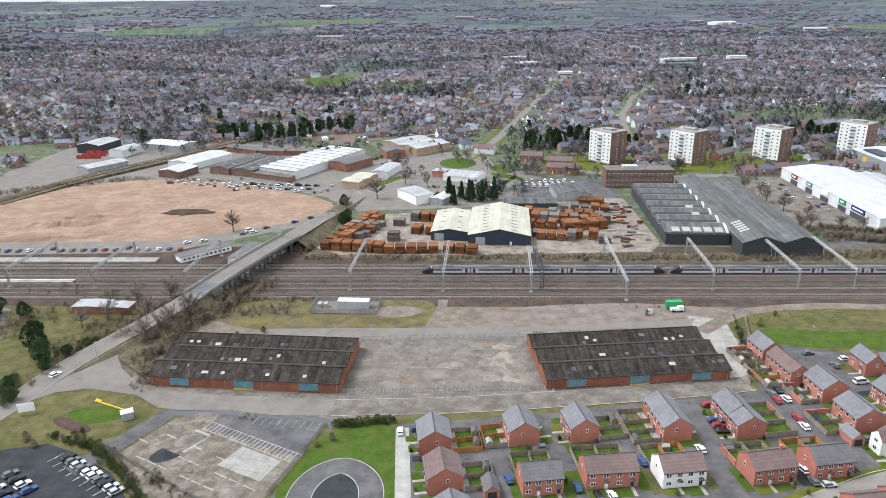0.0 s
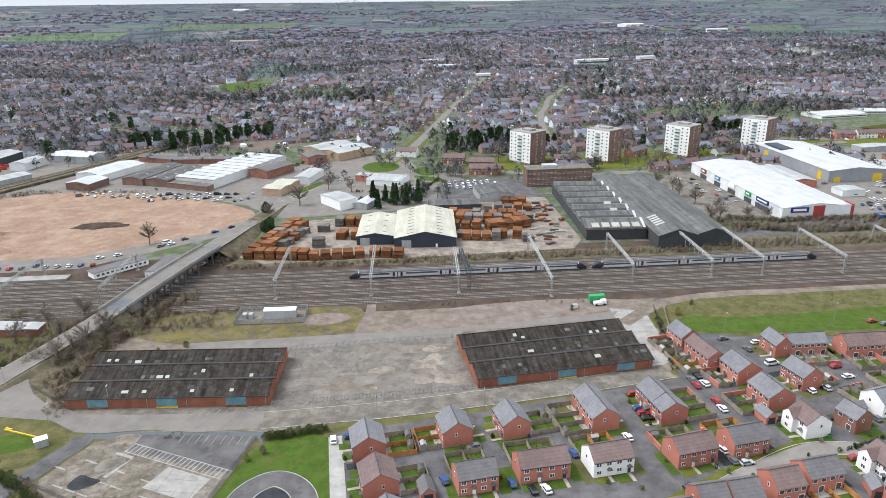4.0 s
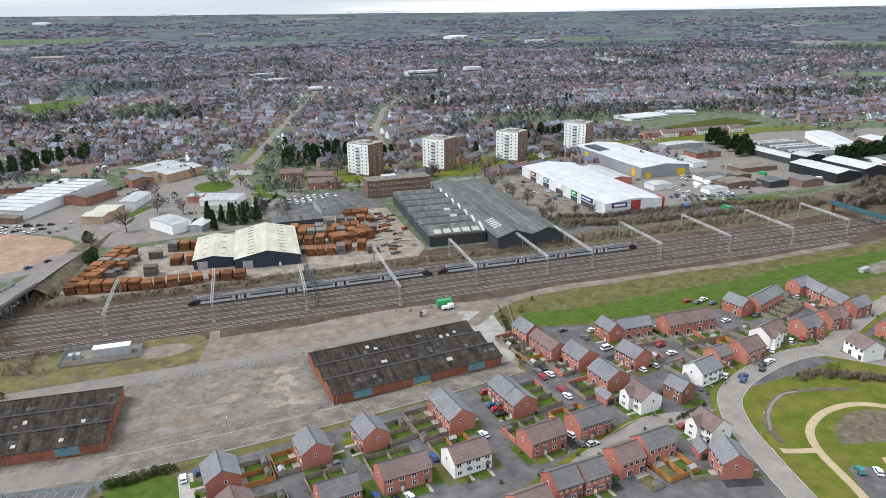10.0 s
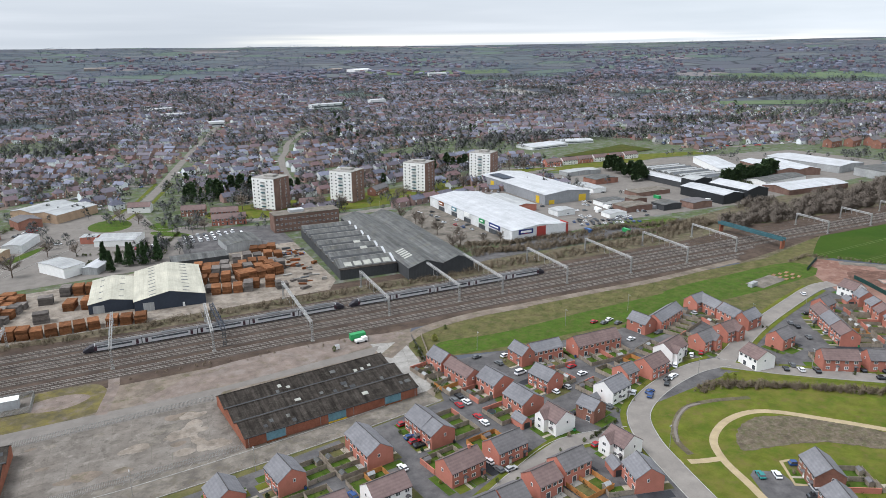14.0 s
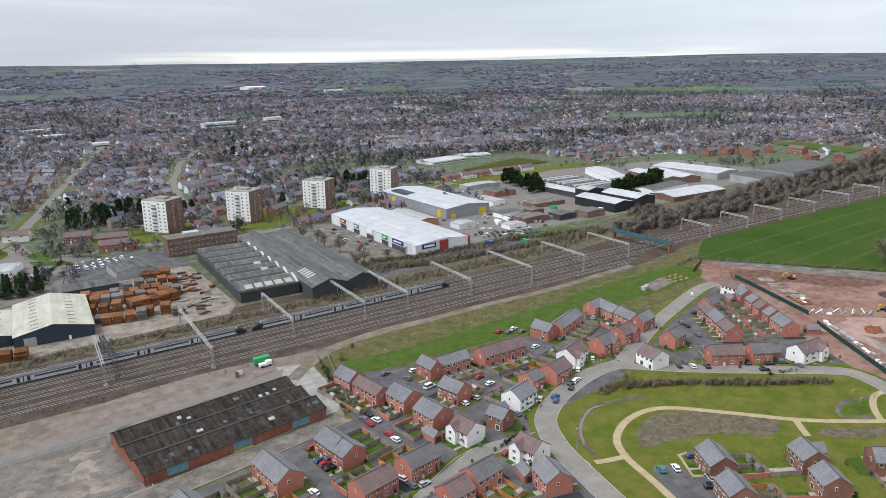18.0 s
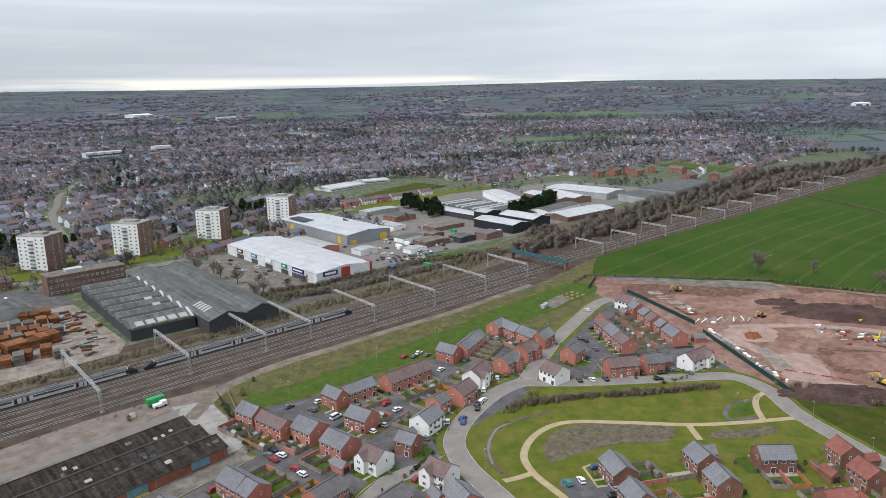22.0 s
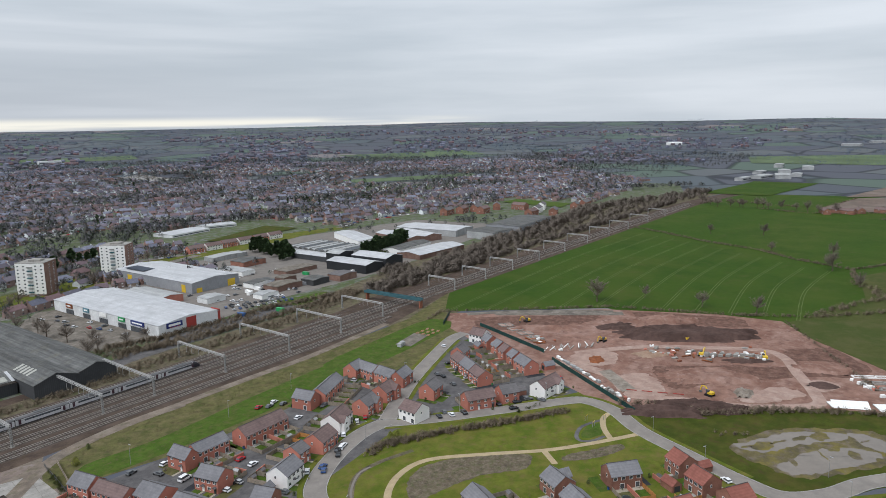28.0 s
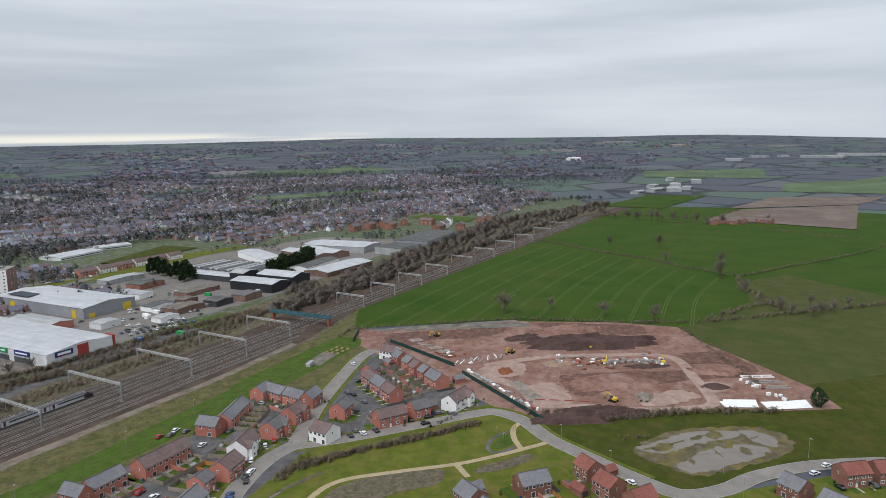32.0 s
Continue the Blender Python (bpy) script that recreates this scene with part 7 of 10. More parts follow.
mound(430, 130, 40, 18, 3.0, -62, "red_earth", "heap of red earth by the field edge", 4.0)
mound(-230, 392, 46, 30, 3.4, 10, "sand", "low heap of sandy earth", 5.0)
mound(-166, 410, 34, 14, 1.6, 0, "ballast", "low heap of dark grey rubble", 6.0)
mound(-226, 362, 60, 16, 2.2, 8, "sand", "low heap of sandy earth", 7.0)
road("site_road", [(376, 244), (396, 224), (414, 198), (433, 165)], 6.0, "old_asphalt", 0.1, False, label="new grey tarmac road on a building site")
road("haul_road", [(340, 150), (352, 141.5), (373, 120), (388.5, 92), (399, 67.5), (392, 55), (369, 45), (345, 34.5), (330, 33), (313, 57), (306, 81), (298, 102)], 6.0, "pack_pink", 0.11, False, label="packed earth haul road across a building site")
road("haul_road", [(318, 156), (322, 140), (316, 118), (300, 96)], 8.0, "pack_pink", 0.12, False, label="packed earth haul road across a building site")
for k in range(15):
    f = k / 14
    x, y = 338.5 + 19.5 * f, 166.5 - 18.5 * f
    sl = thing("concrete_beam", pose(x + dice.uniform(-3, 3), y + dice.uniform(-2, 2), 0.1 + 0.02 * k, 0, 0, 26 + dice.uniform(-22, 22)), "pale precast concrete floor beam", "beam", "concrete beams")
    part("beam", boxes((-3.8, 3.8, -0.22, 0.22, 0, 0.3)), "kerb" if k % 3 else "white_paint", sl)
for k in range(8):
    x, y = 366 - k * 2.3 + (k % 2) * 5.0, 211 - k * 4.6 + (k % 2) * 1.5
    ft = thing("house_footing", pose(x, y, 0.06, 0, 0, 58), "new block footing of a house", "footing", "house footings")
    part("block_wall", boxes((-3.4, 3.4, -1.9, -1.7, 0, 0.5), (-3.4, 3.4, 1.7, 1.9, 0, 0.5), (-3.4, -3.2, -1.7, 1.7, 0, 0.5), (3.2, 3.4, -1.7, 1.7, 0, 0.5)), "pale_concrete", ft)
    part("floor_fill", boxes((-3.18, 3.18, -1.68, 1.68, 0, 0.2)), "pack_pink", ft)
for k in range(54):
    f = dice.random()
    if k < 30:
        x, y = 362 + 22 * f + dice.uniform(-4, 4), 118 - 56 * f + dice.uniform(-4, 4)
    elif k < 44:
        x, y = 376 - 24 * f + dice.uniform(-3, 3), 24 - 22 * f + dice.uniform(-4, 4)
    else:
        x, y = 300 - 10 * f, 119 - 18 * f
    bp = thing("material_pack", pose(x, y, 0.08, 0, 0, dice.uniform(0, 180)), "wrapped pack of building blocks on bare earth", "building stock", "material packs")
    w, d, h = dice.uniform(1.2, 3.0), dice.uniform(1.0, 1.6), dice.uniform(0.7, 1.5)
    part("pack", boxes((-w / 2, w / 2, -d / 2, d / 2, 0.12, h)), dice.choice(("white_paint", "white_paint", "pale_concrete", "kerb", "brick")), bp)
    part("pallet", boxes((-w / 2, w / 2, -d / 2, d / 2, 0, 0.12)), "wood", bp)
for x, y, w, d, a in ((338, 21, 15, 6, -62), (346, 3, 17, 6, -62)):
    fl = thing("floor_slab", pose(x, y, 0.07, 0, 0, a), "new white concrete floor slab", "slab", "floor slabs")
    part("slab", boxes((-w / 2, w / 2, -d / 2, d / 2, 0, 0.4)), "white_paint", fl)
    part("edge", boxes((-w / 2 - 0.3, w / 2 + 0.3, -d / 2 - 0.3, d / 2 + 0.3, 0, 0.18)), "pale_concrete", fl)


def digger(x, y, turn, reach):
    g = thing("excavator", pose(x, y, 0.08, 0, 0, turn), "yellow tracked excavator on a building site", "excavator", "excavators")
    for s in (-1.2, 1.2):
        part("track", prism(bmesh.new(), [(-2.0, 0.35), (-1.6, 0), (1.6, 0), (2.0, 0.35), (1.7, 0.85), (-1.7, 0.85)], "y", s - 0.3, s + 0.3), "rubber", g)
    part("body", boxes((-1.9, 0.6, -1.2, 1.2, 0.95, 2.1, 0.12)), "yellow", g)
    part("cab", boxes((-0.1, 1.4, 0.2, 1.2, 1.0, 2.9, 0.1)), "glass", g)
    bm = prism(bmesh.new(), [(0.6, 1.5), (2.6, 3.9), (4.6, 3.6), (4.6, 3.2), (2.8, 3.4), (1.0, 1.3)], "y", -0.55, -0.15)
    part("boom", bm, "yellow", g)
    part("stick", prism(bmesh.new(), [(4.3, 3.7), (4.8, 3.5), (reach, 1.0), (reach - 0.4, 1.0)], "y", -0.5, -0.2), "yellow", g)
    part("bucket", prism(bmesh.new(), [(reach - 0.5, 1.1), (reach + 0.2, 1.1), (reach, 0.2), (reach - 0.9, 0.3)], "y", -0.8, 0.1), "steel", g)


digger(381, 202, 150, 5.4)
digger(368, 146, 170, 5.2)
digger(395, 107, 60, 5.6)
digger(384, 63, 20, 5.2)
digger(317, 74, 70, 5.4)
digger(372, 92, 0, 5.0)
# green hoarding round the site
HOARD = mesh_of("hoarding_panel", boxes((0, 2.38, -0.04, 0.04, 0.05, 2.2), (-0.05, 0.0, -0.08, 0.08, 0, 2.3)), "green_fence")
def hoarding(pts):
    for (x0, y0), (x1, y1) in zip(pts, pts[1:]):
        far, a = math.hypot(x1 - x0, y1 - y0), math.degrees(math.atan2(y1 - y0, x1 - x0))
        h = thing("site_hoarding", pose(x0, y0, 0.05, 0, 0, a), "dark green metal hoarding round a building site", "fence", "hoardings")
        n = max(1, round(far / 2.4))
        h.scale = (far / n / 2.4, 1, 1)
        for k in range(n):
            share("hoarding_panel", HOARD, h, pose(k * 2.4, 0, 0))


hoarding([(370, 254), (347, 243)])
hoarding([(357, 222), (353, 212), (342, 188), (331.5, 165)])
hoarding([(322.5, 156), (293, 114.5), (279.5, 95.5)])
# white sheeted blocks in a low row behind the hoarding
for k in range(13):
    x, y = 327.6 - k * 1.84 + dice.uniform(-0.3, 0.3), 154.4 - k * 2.62
    wp = thing("sheeted_stack", pose(x, y, 0.08, 0, 0, 56 + dice.uniform(-3, 3)), "white sheeted stack of building blocks", "building stock", "sheeted stacks")
    part("wrapped_block", boxes((-1.25, 1.25, -0.75, 0.75, 0.06, dice.choice((0.7, 1.0, 1.3)), 0.08)), dice.choice(("white_paint", "kerb", "pale_sheet")), wp)
    part("bearer", boxes((-1.4, 1.4, -0.2, 0.2, -0.02, 0.06)), "wood", wp)
for k in range(9):
    x, y = 380 - (k % 3) * 7 + (k // 3) * 2.4, 20 - (k % 3) * 4 - (k // 3) * 4.6
    ft = thing("house_footing", pose(x, y, 0.06, 0, 0, -62), "white-topped block footing of a house", "footing", "house footings")
    part("block_wall", boxes((-3, 3, -1.6, -1.2, 0, 0.6), (-3, 3, 1.2, 1.6, 0, 0.6), (-3, -2.6, -1.2, 1.2, 0, 0.6)), "white_paint" if k % 3 == 0 else "kerb", ft)
for k in range(16):
    x, y = 372 + (k % 8) * 1.9, 90 - (k % 8) * 3.3 + (k // 8) * 3.0
    bp = thing("material_pack", pose(x, y, 0.1, 0, 0, -62 + dice.uniform(-6, 6)), "grey pack of building blocks on bare earth", "building stock", "material packs")
    part("pack", boxes((-1.1, 1.1, -0.8, 0.8, 0.1, dice.choice((1.3, 2.0)))), "pale_concrete", bp)
for k in range(4):
    x, y = 304 + k * 2.2, 106 - k * 6.6
    br_ = thing("barrier", pose(x, y, 0.1, 0, 0, -72), "low red and white plastic site barrier", "barrier", "site barriers")
    part("board", boxes((-2.4, 2.4, -0.05, 0.05, 0.15, 0.5)), "red_clad", br_)

# loose building stock across the middle and the west side of the site
SITE_STOCK = [("material_pack", "white wrapped pack of building blocks", "white_paint", 1.1, 0.8, 1.0), ("material_pack", "grey pack of building blocks on bare earth", "pale_concrete", 1.2, 0.9, 1.2), ("timber_pack", "pale pack of sawn timber on bare earth", "wood", 2.4, 0.6, 0.7),
              ("brick_pack", "pack of red facing bricks on bare earth", "brick_old", 1.0, 0.7, 1.1), ("pipe_bundle", "bundle of orange drain pipes on bare earth", "rust", 2.8, 0.5, 0.6), ("material_pack", "grey pack of building blocks on bare earth", "kerb", 1.5, 0.7, 0.8)]
for k in range(50):
    u, v = dice.random(), dice.gauss(0, 1)
    x, y = ((361 + 30 * u + 4.5 * v, 112 - 50 * u + 5 * v) if k < 32 else (338 + 15 * u + 3 * v, 160 + 24 * u - 2.5 * v))
    kind, text, tint, hw, hd, hh = SITE_STOCK[dice.randrange(6)]
    sp = thing(kind, pose(x, y, 0.13, 0, 0, dice.uniform(0, 180)), text, "building stock", "loose stock on the site")
    part("bearer", boxes((-hw * 0.9, hw * 0.9, -hd * 0.6, -hd * 0.4, -0.03, 0.1), (-hw * 0.9, hw * 0.9, hd * 0.4, hd * 0.6, -0.03, 0.1)), "pallet_grey", sp)
    for c in range(3):
        part("pack", boxes((-hw + c * hw * 0.68, -hw + c * hw * 0.68 + hw * 0.62, -hd, hd, 0.1, hh * dice.uniform(0.7, 1.15), 0.03)), tint, sp)

# ---- railway ----
TRACKS = [(279.5, -520, 335), (283.5, -520, 345), (290.0, -560, 360), (294.0, -560, 1100), (300.0, -600, 1100), (304.0, -600, 1100), (308.5, -600, 1100), (314.5, -560, 330), (319.0, -560, 230)]
for ty, xa, xb in TRACKS:
    tr = tagged(new("railway_track"), "standard-gauge railway track on concrete sleepers", "railway track", "railway tracks", "structure")
    for s in (-0.75, 0.75):
        part("rail", boxes((xa, xb, ty + s - 0.085, ty + s + 0.085, 0.24, 0.40)), "rail", tr)
    bm = bmesh.new()
    x = max(xa, -230)
    while x < min(xb, 520):
        box(bm, x - 0.13, x + 0.13, ty - 1.25, ty + 1.25, 0.06, 0.24)
        x += 1.3 if x < 330 else 2.6
    tagged(part("sleepers", bm, "sleeper", tr), kind="stuff")
    bm = bmesh.new()
    prism(bm, [(ty - 2.1, 0.05), (ty + 2.1, 0.05), (ty + 1.5, 0.13), (ty - 1.5, 0.13)], "x", xa, xb)
    part("ballast_bed", bm, "trackbed", tr)


def truss(bm, a, b, w, h, n):
    """A lattice beam from a to b: four chords with zigzag bracing."""
    a, b = Vector(a), Vector(b)
    d = (b - a).normalized()
    side = d.cross(Vector((0, 0, 1))).normalized() * w / 2
    up = Vector((0, 0, h))
    def bar(p, q, t):
        e = (q - p).normalized()
        u = e.orthogonal().normalized() * t
        v = e.cross(u).normalized() * t
        lo, hi = [bm.verts.new(p + k) for k in (u + v, u - v, -u - v, v - u)], [bm.verts.new(q + k) for k in (u + v, u - v, -u - v, v - u)]
        for i in range(4):
            j = (i + 1) % 4
            bm.faces.new((lo[i], lo[j], hi[j], hi[i]))
    for s in (side, -side):
        for z in (Vector(), up):
            bar(a + s + z, b + s + z, 0.09)
    for k in range(n):
        p, q = a + (b - a) * k / n, a + (b - a) * (k + 1) / n
        for s in (side, -side):
            bar(p + s + (up if k % 2 else Vector()), q + s + (Vector() if k % 2 else up), 0.06)
        bar(p + side + up, q - side + up, 0.05)
    return bm


def portal(x, y0, y1, h=8.4, skew=0.0):
    g = thing("overhead_gantry", pose(x, 0, 0), "grey steel portal gantry over the tracks carrying overhead line", "gantry", "overhead line gantries")
    for y, dx in ((y0, 0), (y1, skew)):
        bm = boxes((dx - 0.42, dx - 0.26, y - 0.3, y + 0.3, 0, h + 0.6), (dx + 0.26, dx + 0.42, y - 0.3, y + 0.3, 0, h + 0.6), *((dx - 0.3, dx + 0.3, y - 0.3, y + 0.3, 0.8 + k * 1.15, 1.0 + k * 1.15) for k in range(7)))
        part("post", bm, "galvanised", g)
        part("footing", boxes((dx - 0.8, dx + 0.8, y - 0.8, y + 0.8, 0, 0.35)), "pale_concrete", g)
    part("beam", truss(bmesh.new(), (0, y0, h), (skew, y1, h), 0.9, 0.9, 26), "galvanised", g)
    for ty, xa, xb in TRACKS:
        if y0 < ty < y1 and xa < x < xb:
            part("dropper_arm", boxes((-0.07, 0.07, ty + 0.9, ty + 1.04, 5.4, h), (-0.05, 0.05, ty - 0.6, ty + 1.0, 5.4, 5.52)), "galvanised", g)


for gx, ya, yb in ((-205, 292, 330), (-165, 290, 330), (-122, 288, 332), (-48, 288, 332), (-6, 287, 330), (33, 286, 322), (73, 277, 336), (114, 289, 334), (152, 290, 336), (177, 290, 336), (216, 288, 330), (258, 286, 330), (300, 286, 326), (342, 288, 326), (430, 290, 316), (475, 290, 314),
                   (520, 290, 314), (570, 290, 314), (625, 290, 314), (680, 290, 314), (740, 290, 314), (800, 290, 314), (870, 290, 314), (940, 290, 314)):
    portal(gx, ya, yb, 8.4 if gx < 400 else 7.6, 2.0)
for ty, xa, xb in TRACKS[2:7]:
    wire = thing("overhead_wire", pose(0, 0, 0), "thin dark overhead contact wire above a track", "overhead wire", "overhead wires")
    part("contact_wire", boxes((max(xa, -300), min(xb, 700), ty - 0.025, ty + 0.025, 5.35, 5.4)), "steel", wire)
sg = thing("signal_gantry", pose(38, 0, 0), "dark blue-grey steel signal gantry over the tracks", "gantry")
for y in (289, 322):
    part("post", boxes((-0.7, -0.5, y - 0.3, y + 0.3, 0, 8.6), (0.5, 0.7, y - 0.3, y + 0.3, 0, 8.6), *((-0.6, 0.6, y - 0.2, y + 0.2, k, k + 0.15) for k in range(1, 9))), "steel", sg)
part("beam", truss(bmesh.new(), (0, 289, 7.4), (0, 322, 7.4), 1.6, 1.5, 18), "navy", sg)
for y in (296, 302, 308):
    part("signal_head", boxes((0.9, 1.2, y - 0.5, y + 0.5, 7.6, 9.4)), "black", sg)


# ---- the train: two five-coach units, nose to nose ----
COACH = 22.9
def coach_body(nose):
    """A coach with rounded shoulders; nose gives a sloped driving end at plus or minus x."""
    bm = bmesh.new()
    prof = [(-1.38, 0.75), (-1.38, 2.6), (-1.22, 3.35), (-0.75, 3.75), (0, 3.85), (0.75, 3.75), (1.22, 3.35), (1.38, 2.6), (1.38, 0.75)]
    cuts = [(-COACH / 2 + 0.2, 1, 1), (COACH / 2 - 0.2, 1, 1)]
    if nose:
        cuts = [(-COACH / 2 + 0.2, 1, 1), (COACH / 2 - 4.6, 1, 1), (COACH / 2 - 2.6, 0.93, 0.82), (COACH / 2 - 0.9, 0.8, 0.45), (COACH / 2, 0.55, 0.22)]
    rings = [[bm.verts.new((x, y * sy, 0.75 + (z - 0.75) * sz)) for y, z in prof] for x, sy, sz in cuts]
    for a, b in zip(rings, rings[1:]):
        for k in range(len(prof)):
            j = (k + 1) % len(prof)
            bm.faces.new((a[k], a[j], b[j], b[k]))
    bm.faces.new(rings[0]), bm.faces.new(rings[-1][::-1])
    bmesh.ops.recalc_face_normals(bm, faces=bm.faces)
    return bm


MID, END = mesh_of("coach_body", coach_body(False), "train_body"), mesh_of("coach_body", coach_body(True), "train_body")
NOSE = coach_body(True)
bmesh.ops.bisect_plane(NOSE, geom=NOSE.verts[:] + NOSE.edges[:] + NOSE.faces[:], plane_co=(COACH / 2 - 4.4, 0, 0), plane_no=(1, 0, 0), clear_inner=True)
bmesh.ops.scale(NOSE, vec=(1, 1.02, 1.01), verts=NOSE.verts)
NOSE = mesh_of("cab_cover", NOSE, "train_dark")
COACH_ROOF = mesh_of("coach_roof", prism(bmesh.new(), [(-1.34, 3.0), (-1.25, 3.42), (-0.77, 3.8), (0, 3.9), (0.77, 3.8), (1.25, 3.42), (1.34, 3.0), (0, 3.0)], "x", -COACH / 2 + 0.25, COACH / 2 - 4.7), "train_roof")
COACH_ROOF_MID = mesh_of("coach_roof", prism(bmesh.new(), [(-1.34, 3.0), (-1.25, 3.42), (-0.77, 3.8), (0, 3.9), (0.77, 3.8), (1.25, 3.42), (1.34, 3.0), (0, 3.0)], "x", -COACH / 2 + 0.25, COACH / 2 - 0.25), "train_roof")
SKIRT = mesh_of("underframe", boxes((-COACH / 2 + 0.4, COACH / 2 - 0.4, -1.25, 1.25, 0.45, 0.8)), "train_dark")
BAND = mesh_of("window_band", boxes((-7.6, 7.6, -1.42, 1.42, 1.95, 2.75)), "glass")
CDOOR = mesh_of("coach_door", boxes((-0.55, 0.55, -1.43, 1.43, 0.95, 3.0)), "train_red")
BOGIE = mesh_of("bogie", boxes((-1.7, 1.7, -1.05, 1.05, 0.38, 0.72)), "train_dark")
ROOFBOX = mesh_of("roof_unit", boxes((-3.2, 3.2, -0.8, 0.8, 3.7, 3.98)), "steel")
for unit, head in enumerate((98.0, 215.0)):
    tu = thing("train", pose(head - 5 * COACH / 2, 308.5, 0.02), "five-coach silver and black passenger train standing on a track", "train", "train units")
    for c in range(5):
        off = (c - 2) * COACH
        flip = c == 0
        m = pose(off, 0, 0, 0, 0, 180 if flip else 0)
        co = share("coach", END if c in (0, 4) else MID, tu, m)
        share("underframe", SKIRT, co)
        share("window_band", BAND, co)
        for d in (-9.6, 9.0 if c not in (0, 4) else 6.6):
            share("coach_door", CDOOR, co, pose(d, 0, 0))
        for d in (-7.8, 7.4):
            share("bogie", BOGIE, co, pose(d, 0, 0))
        share("roof_unit", ROOFBOX, co)
        share("coach_roof", COACH_ROOF if c in (0, 4) else COACH_ROOF_MID, co)
        if c in (0, 4):
            share("cab_cover", NOSE, co)
        if c < 4:
            part("gangway", boxes((off + COACH / 2 - 0.25, off + COACH / 2 + 0.25, -1.0, 1.0, 0.8, 3.5)), "train_dark", tu)

# ---- the road bridge ----
br = thing("road_bridge", pose(0, 0, 0), "grey steel road bridge with shallow arched spans over the railway", "bridge")
line = [(-111, 268, 6.0), (-104, 287, 7.3), (-93, 323, 7.3), (-87, 346, 6.1)]
part("deck", strip(bmesh.new(), [(-110, 270, 6.4), (-104, 287, 7.3), (-93, 323, 7.3), (-87, 345, 6.3)], 10.4, 0, 1.1), "steel", br)
for s in (5.0, -5.0):
    pts = smooth_line(line, 8)
    edge = []
    for i, p in enumerate(pts):
        d = pts[min(i + 1, len(pts) - 1)] - pts[max(i - 1, 0)]
        edge.append(p + np.array((-d[1], d[0], 0)) / math.hypot(d[0], d[1]) * s + (0, 0, 1.3))
    part("parapet", strip(bmesh.new(), edge, 0.4, 0, 1.3, 1), "pale_concrete", br)
for px_, py_ in ((-106.5, 277), (-103.3, 288), (-99.6, 300), (-96.2, 312), (-92.9, 323), (-89, 336)):
    for name, row in [("column", (c - 0.35, c + 0.35, -0.35, 0.35, 0.6, 5.6)) for c in (-4.6, -1.5, 1.5, 4.6)] + [("crosshead", (-5.0, 5.0, -0.4, 0.4, 5.6, 6.2)), ("footing", (-5.0, 5.0, -0.5, 0.5, 0, 0.6))]:
        bm = boxes(row)
        bmesh.ops.rotate(bm, verts=bm.verts, matrix=Matrix.Rotation(radians(-17), 3, "Z"))
        bmesh.ops.translate(bm, verts=bm.verts, vec=(px_, py_, 0))
        part(name, bm, "steel", br)
for k in range(5):
    a, b = ((-106.5, 277), (-103.3, 288), (-99.6, 300), (-96.2, 312), (-92.9, 323), (-89, 336))[k:k + 2]
    for s in (-5.1, 5.1):
        bm = bmesh.new()
        n = 8
        for i in range(n):
            u0, u1 = i / n, (i + 1) / n
            rowz = [4.2 + 1.9 * (1 - (2 * u - 1) ** 2) for u in (u0, u1)]
            p0, p1 = ((a[0] + (b[0] - a[0]) * u + s * 0.956, a[1] + (b[1] - a[1]) * u + s * 0.292) for u in (u0, u1))
            q = [bm.verts.new((*p0, rowz[0])), bm.verts.new((*p1, rowz[1])), bm.verts.new((*p1, 6.3)), bm.verts.new((*p0, 6.3))]
            bm.faces.new(q)
        bmesh.ops.solidify(bm, geom=bm.faces, thickness=0.3)
        part("arch_rib", bm, "steel", br)
bm = bmesh.new()
for a, b, za, zb in (((-141, 212), (-124, 246), 0.2, 2.9), ((-124, 246), (-109, 272), 2.9, 6.4), ((-88, 342), (-80, 379), 6.2, 3.9), ((-80, 379), (-64, 450), 3.9, 0.1)):
    d = Vector((b[0] - a[0], b[1] - a[1], 0)).normalized()
    n = Vector((-d.y, d.x, 0))
    rows = []
    for p, z in ((a, za), (b, zb)):
        c = Vector((*p, 0))
        rows.append([bm.verts.new(c + n * s * (4.9 + f * z * 1.5) + Vector((0, 0, z * (1 - f) - 0.45 * (1 - f)))) for s, f in ((-1, 1), (-1, 0), (1, 0), (1, 1))])
    for k in range(3):
        bm.faces.new((rows[0][k], rows[0][k + 1], rows[1][k + 1], rows[1][k]))
setting("embankment", bm, "brush", "scrubby earth embankment carrying the road", "embankment")
fb = thing("footbridge", pose(373, 304, 0, 0, 0, 0), "blue-green steel girder footbridge over the railway", "bridge")
for s in (-1.4, 1.4):
    part("girder", boxes((s - 0.12, s + 0.12, -25, 26, 5.0, 7.0)), "teal_steel", fb)
part("walkway", boxes((-1.3, 1.3, -25, 26, 5.4, 5.6)), "steel", fb)
for y in (-24, 24):
    part("pier", boxes((-1.5, 1.5, y - 0.5, y + 0.5, 0, 5.4)), "brick_old", fb)

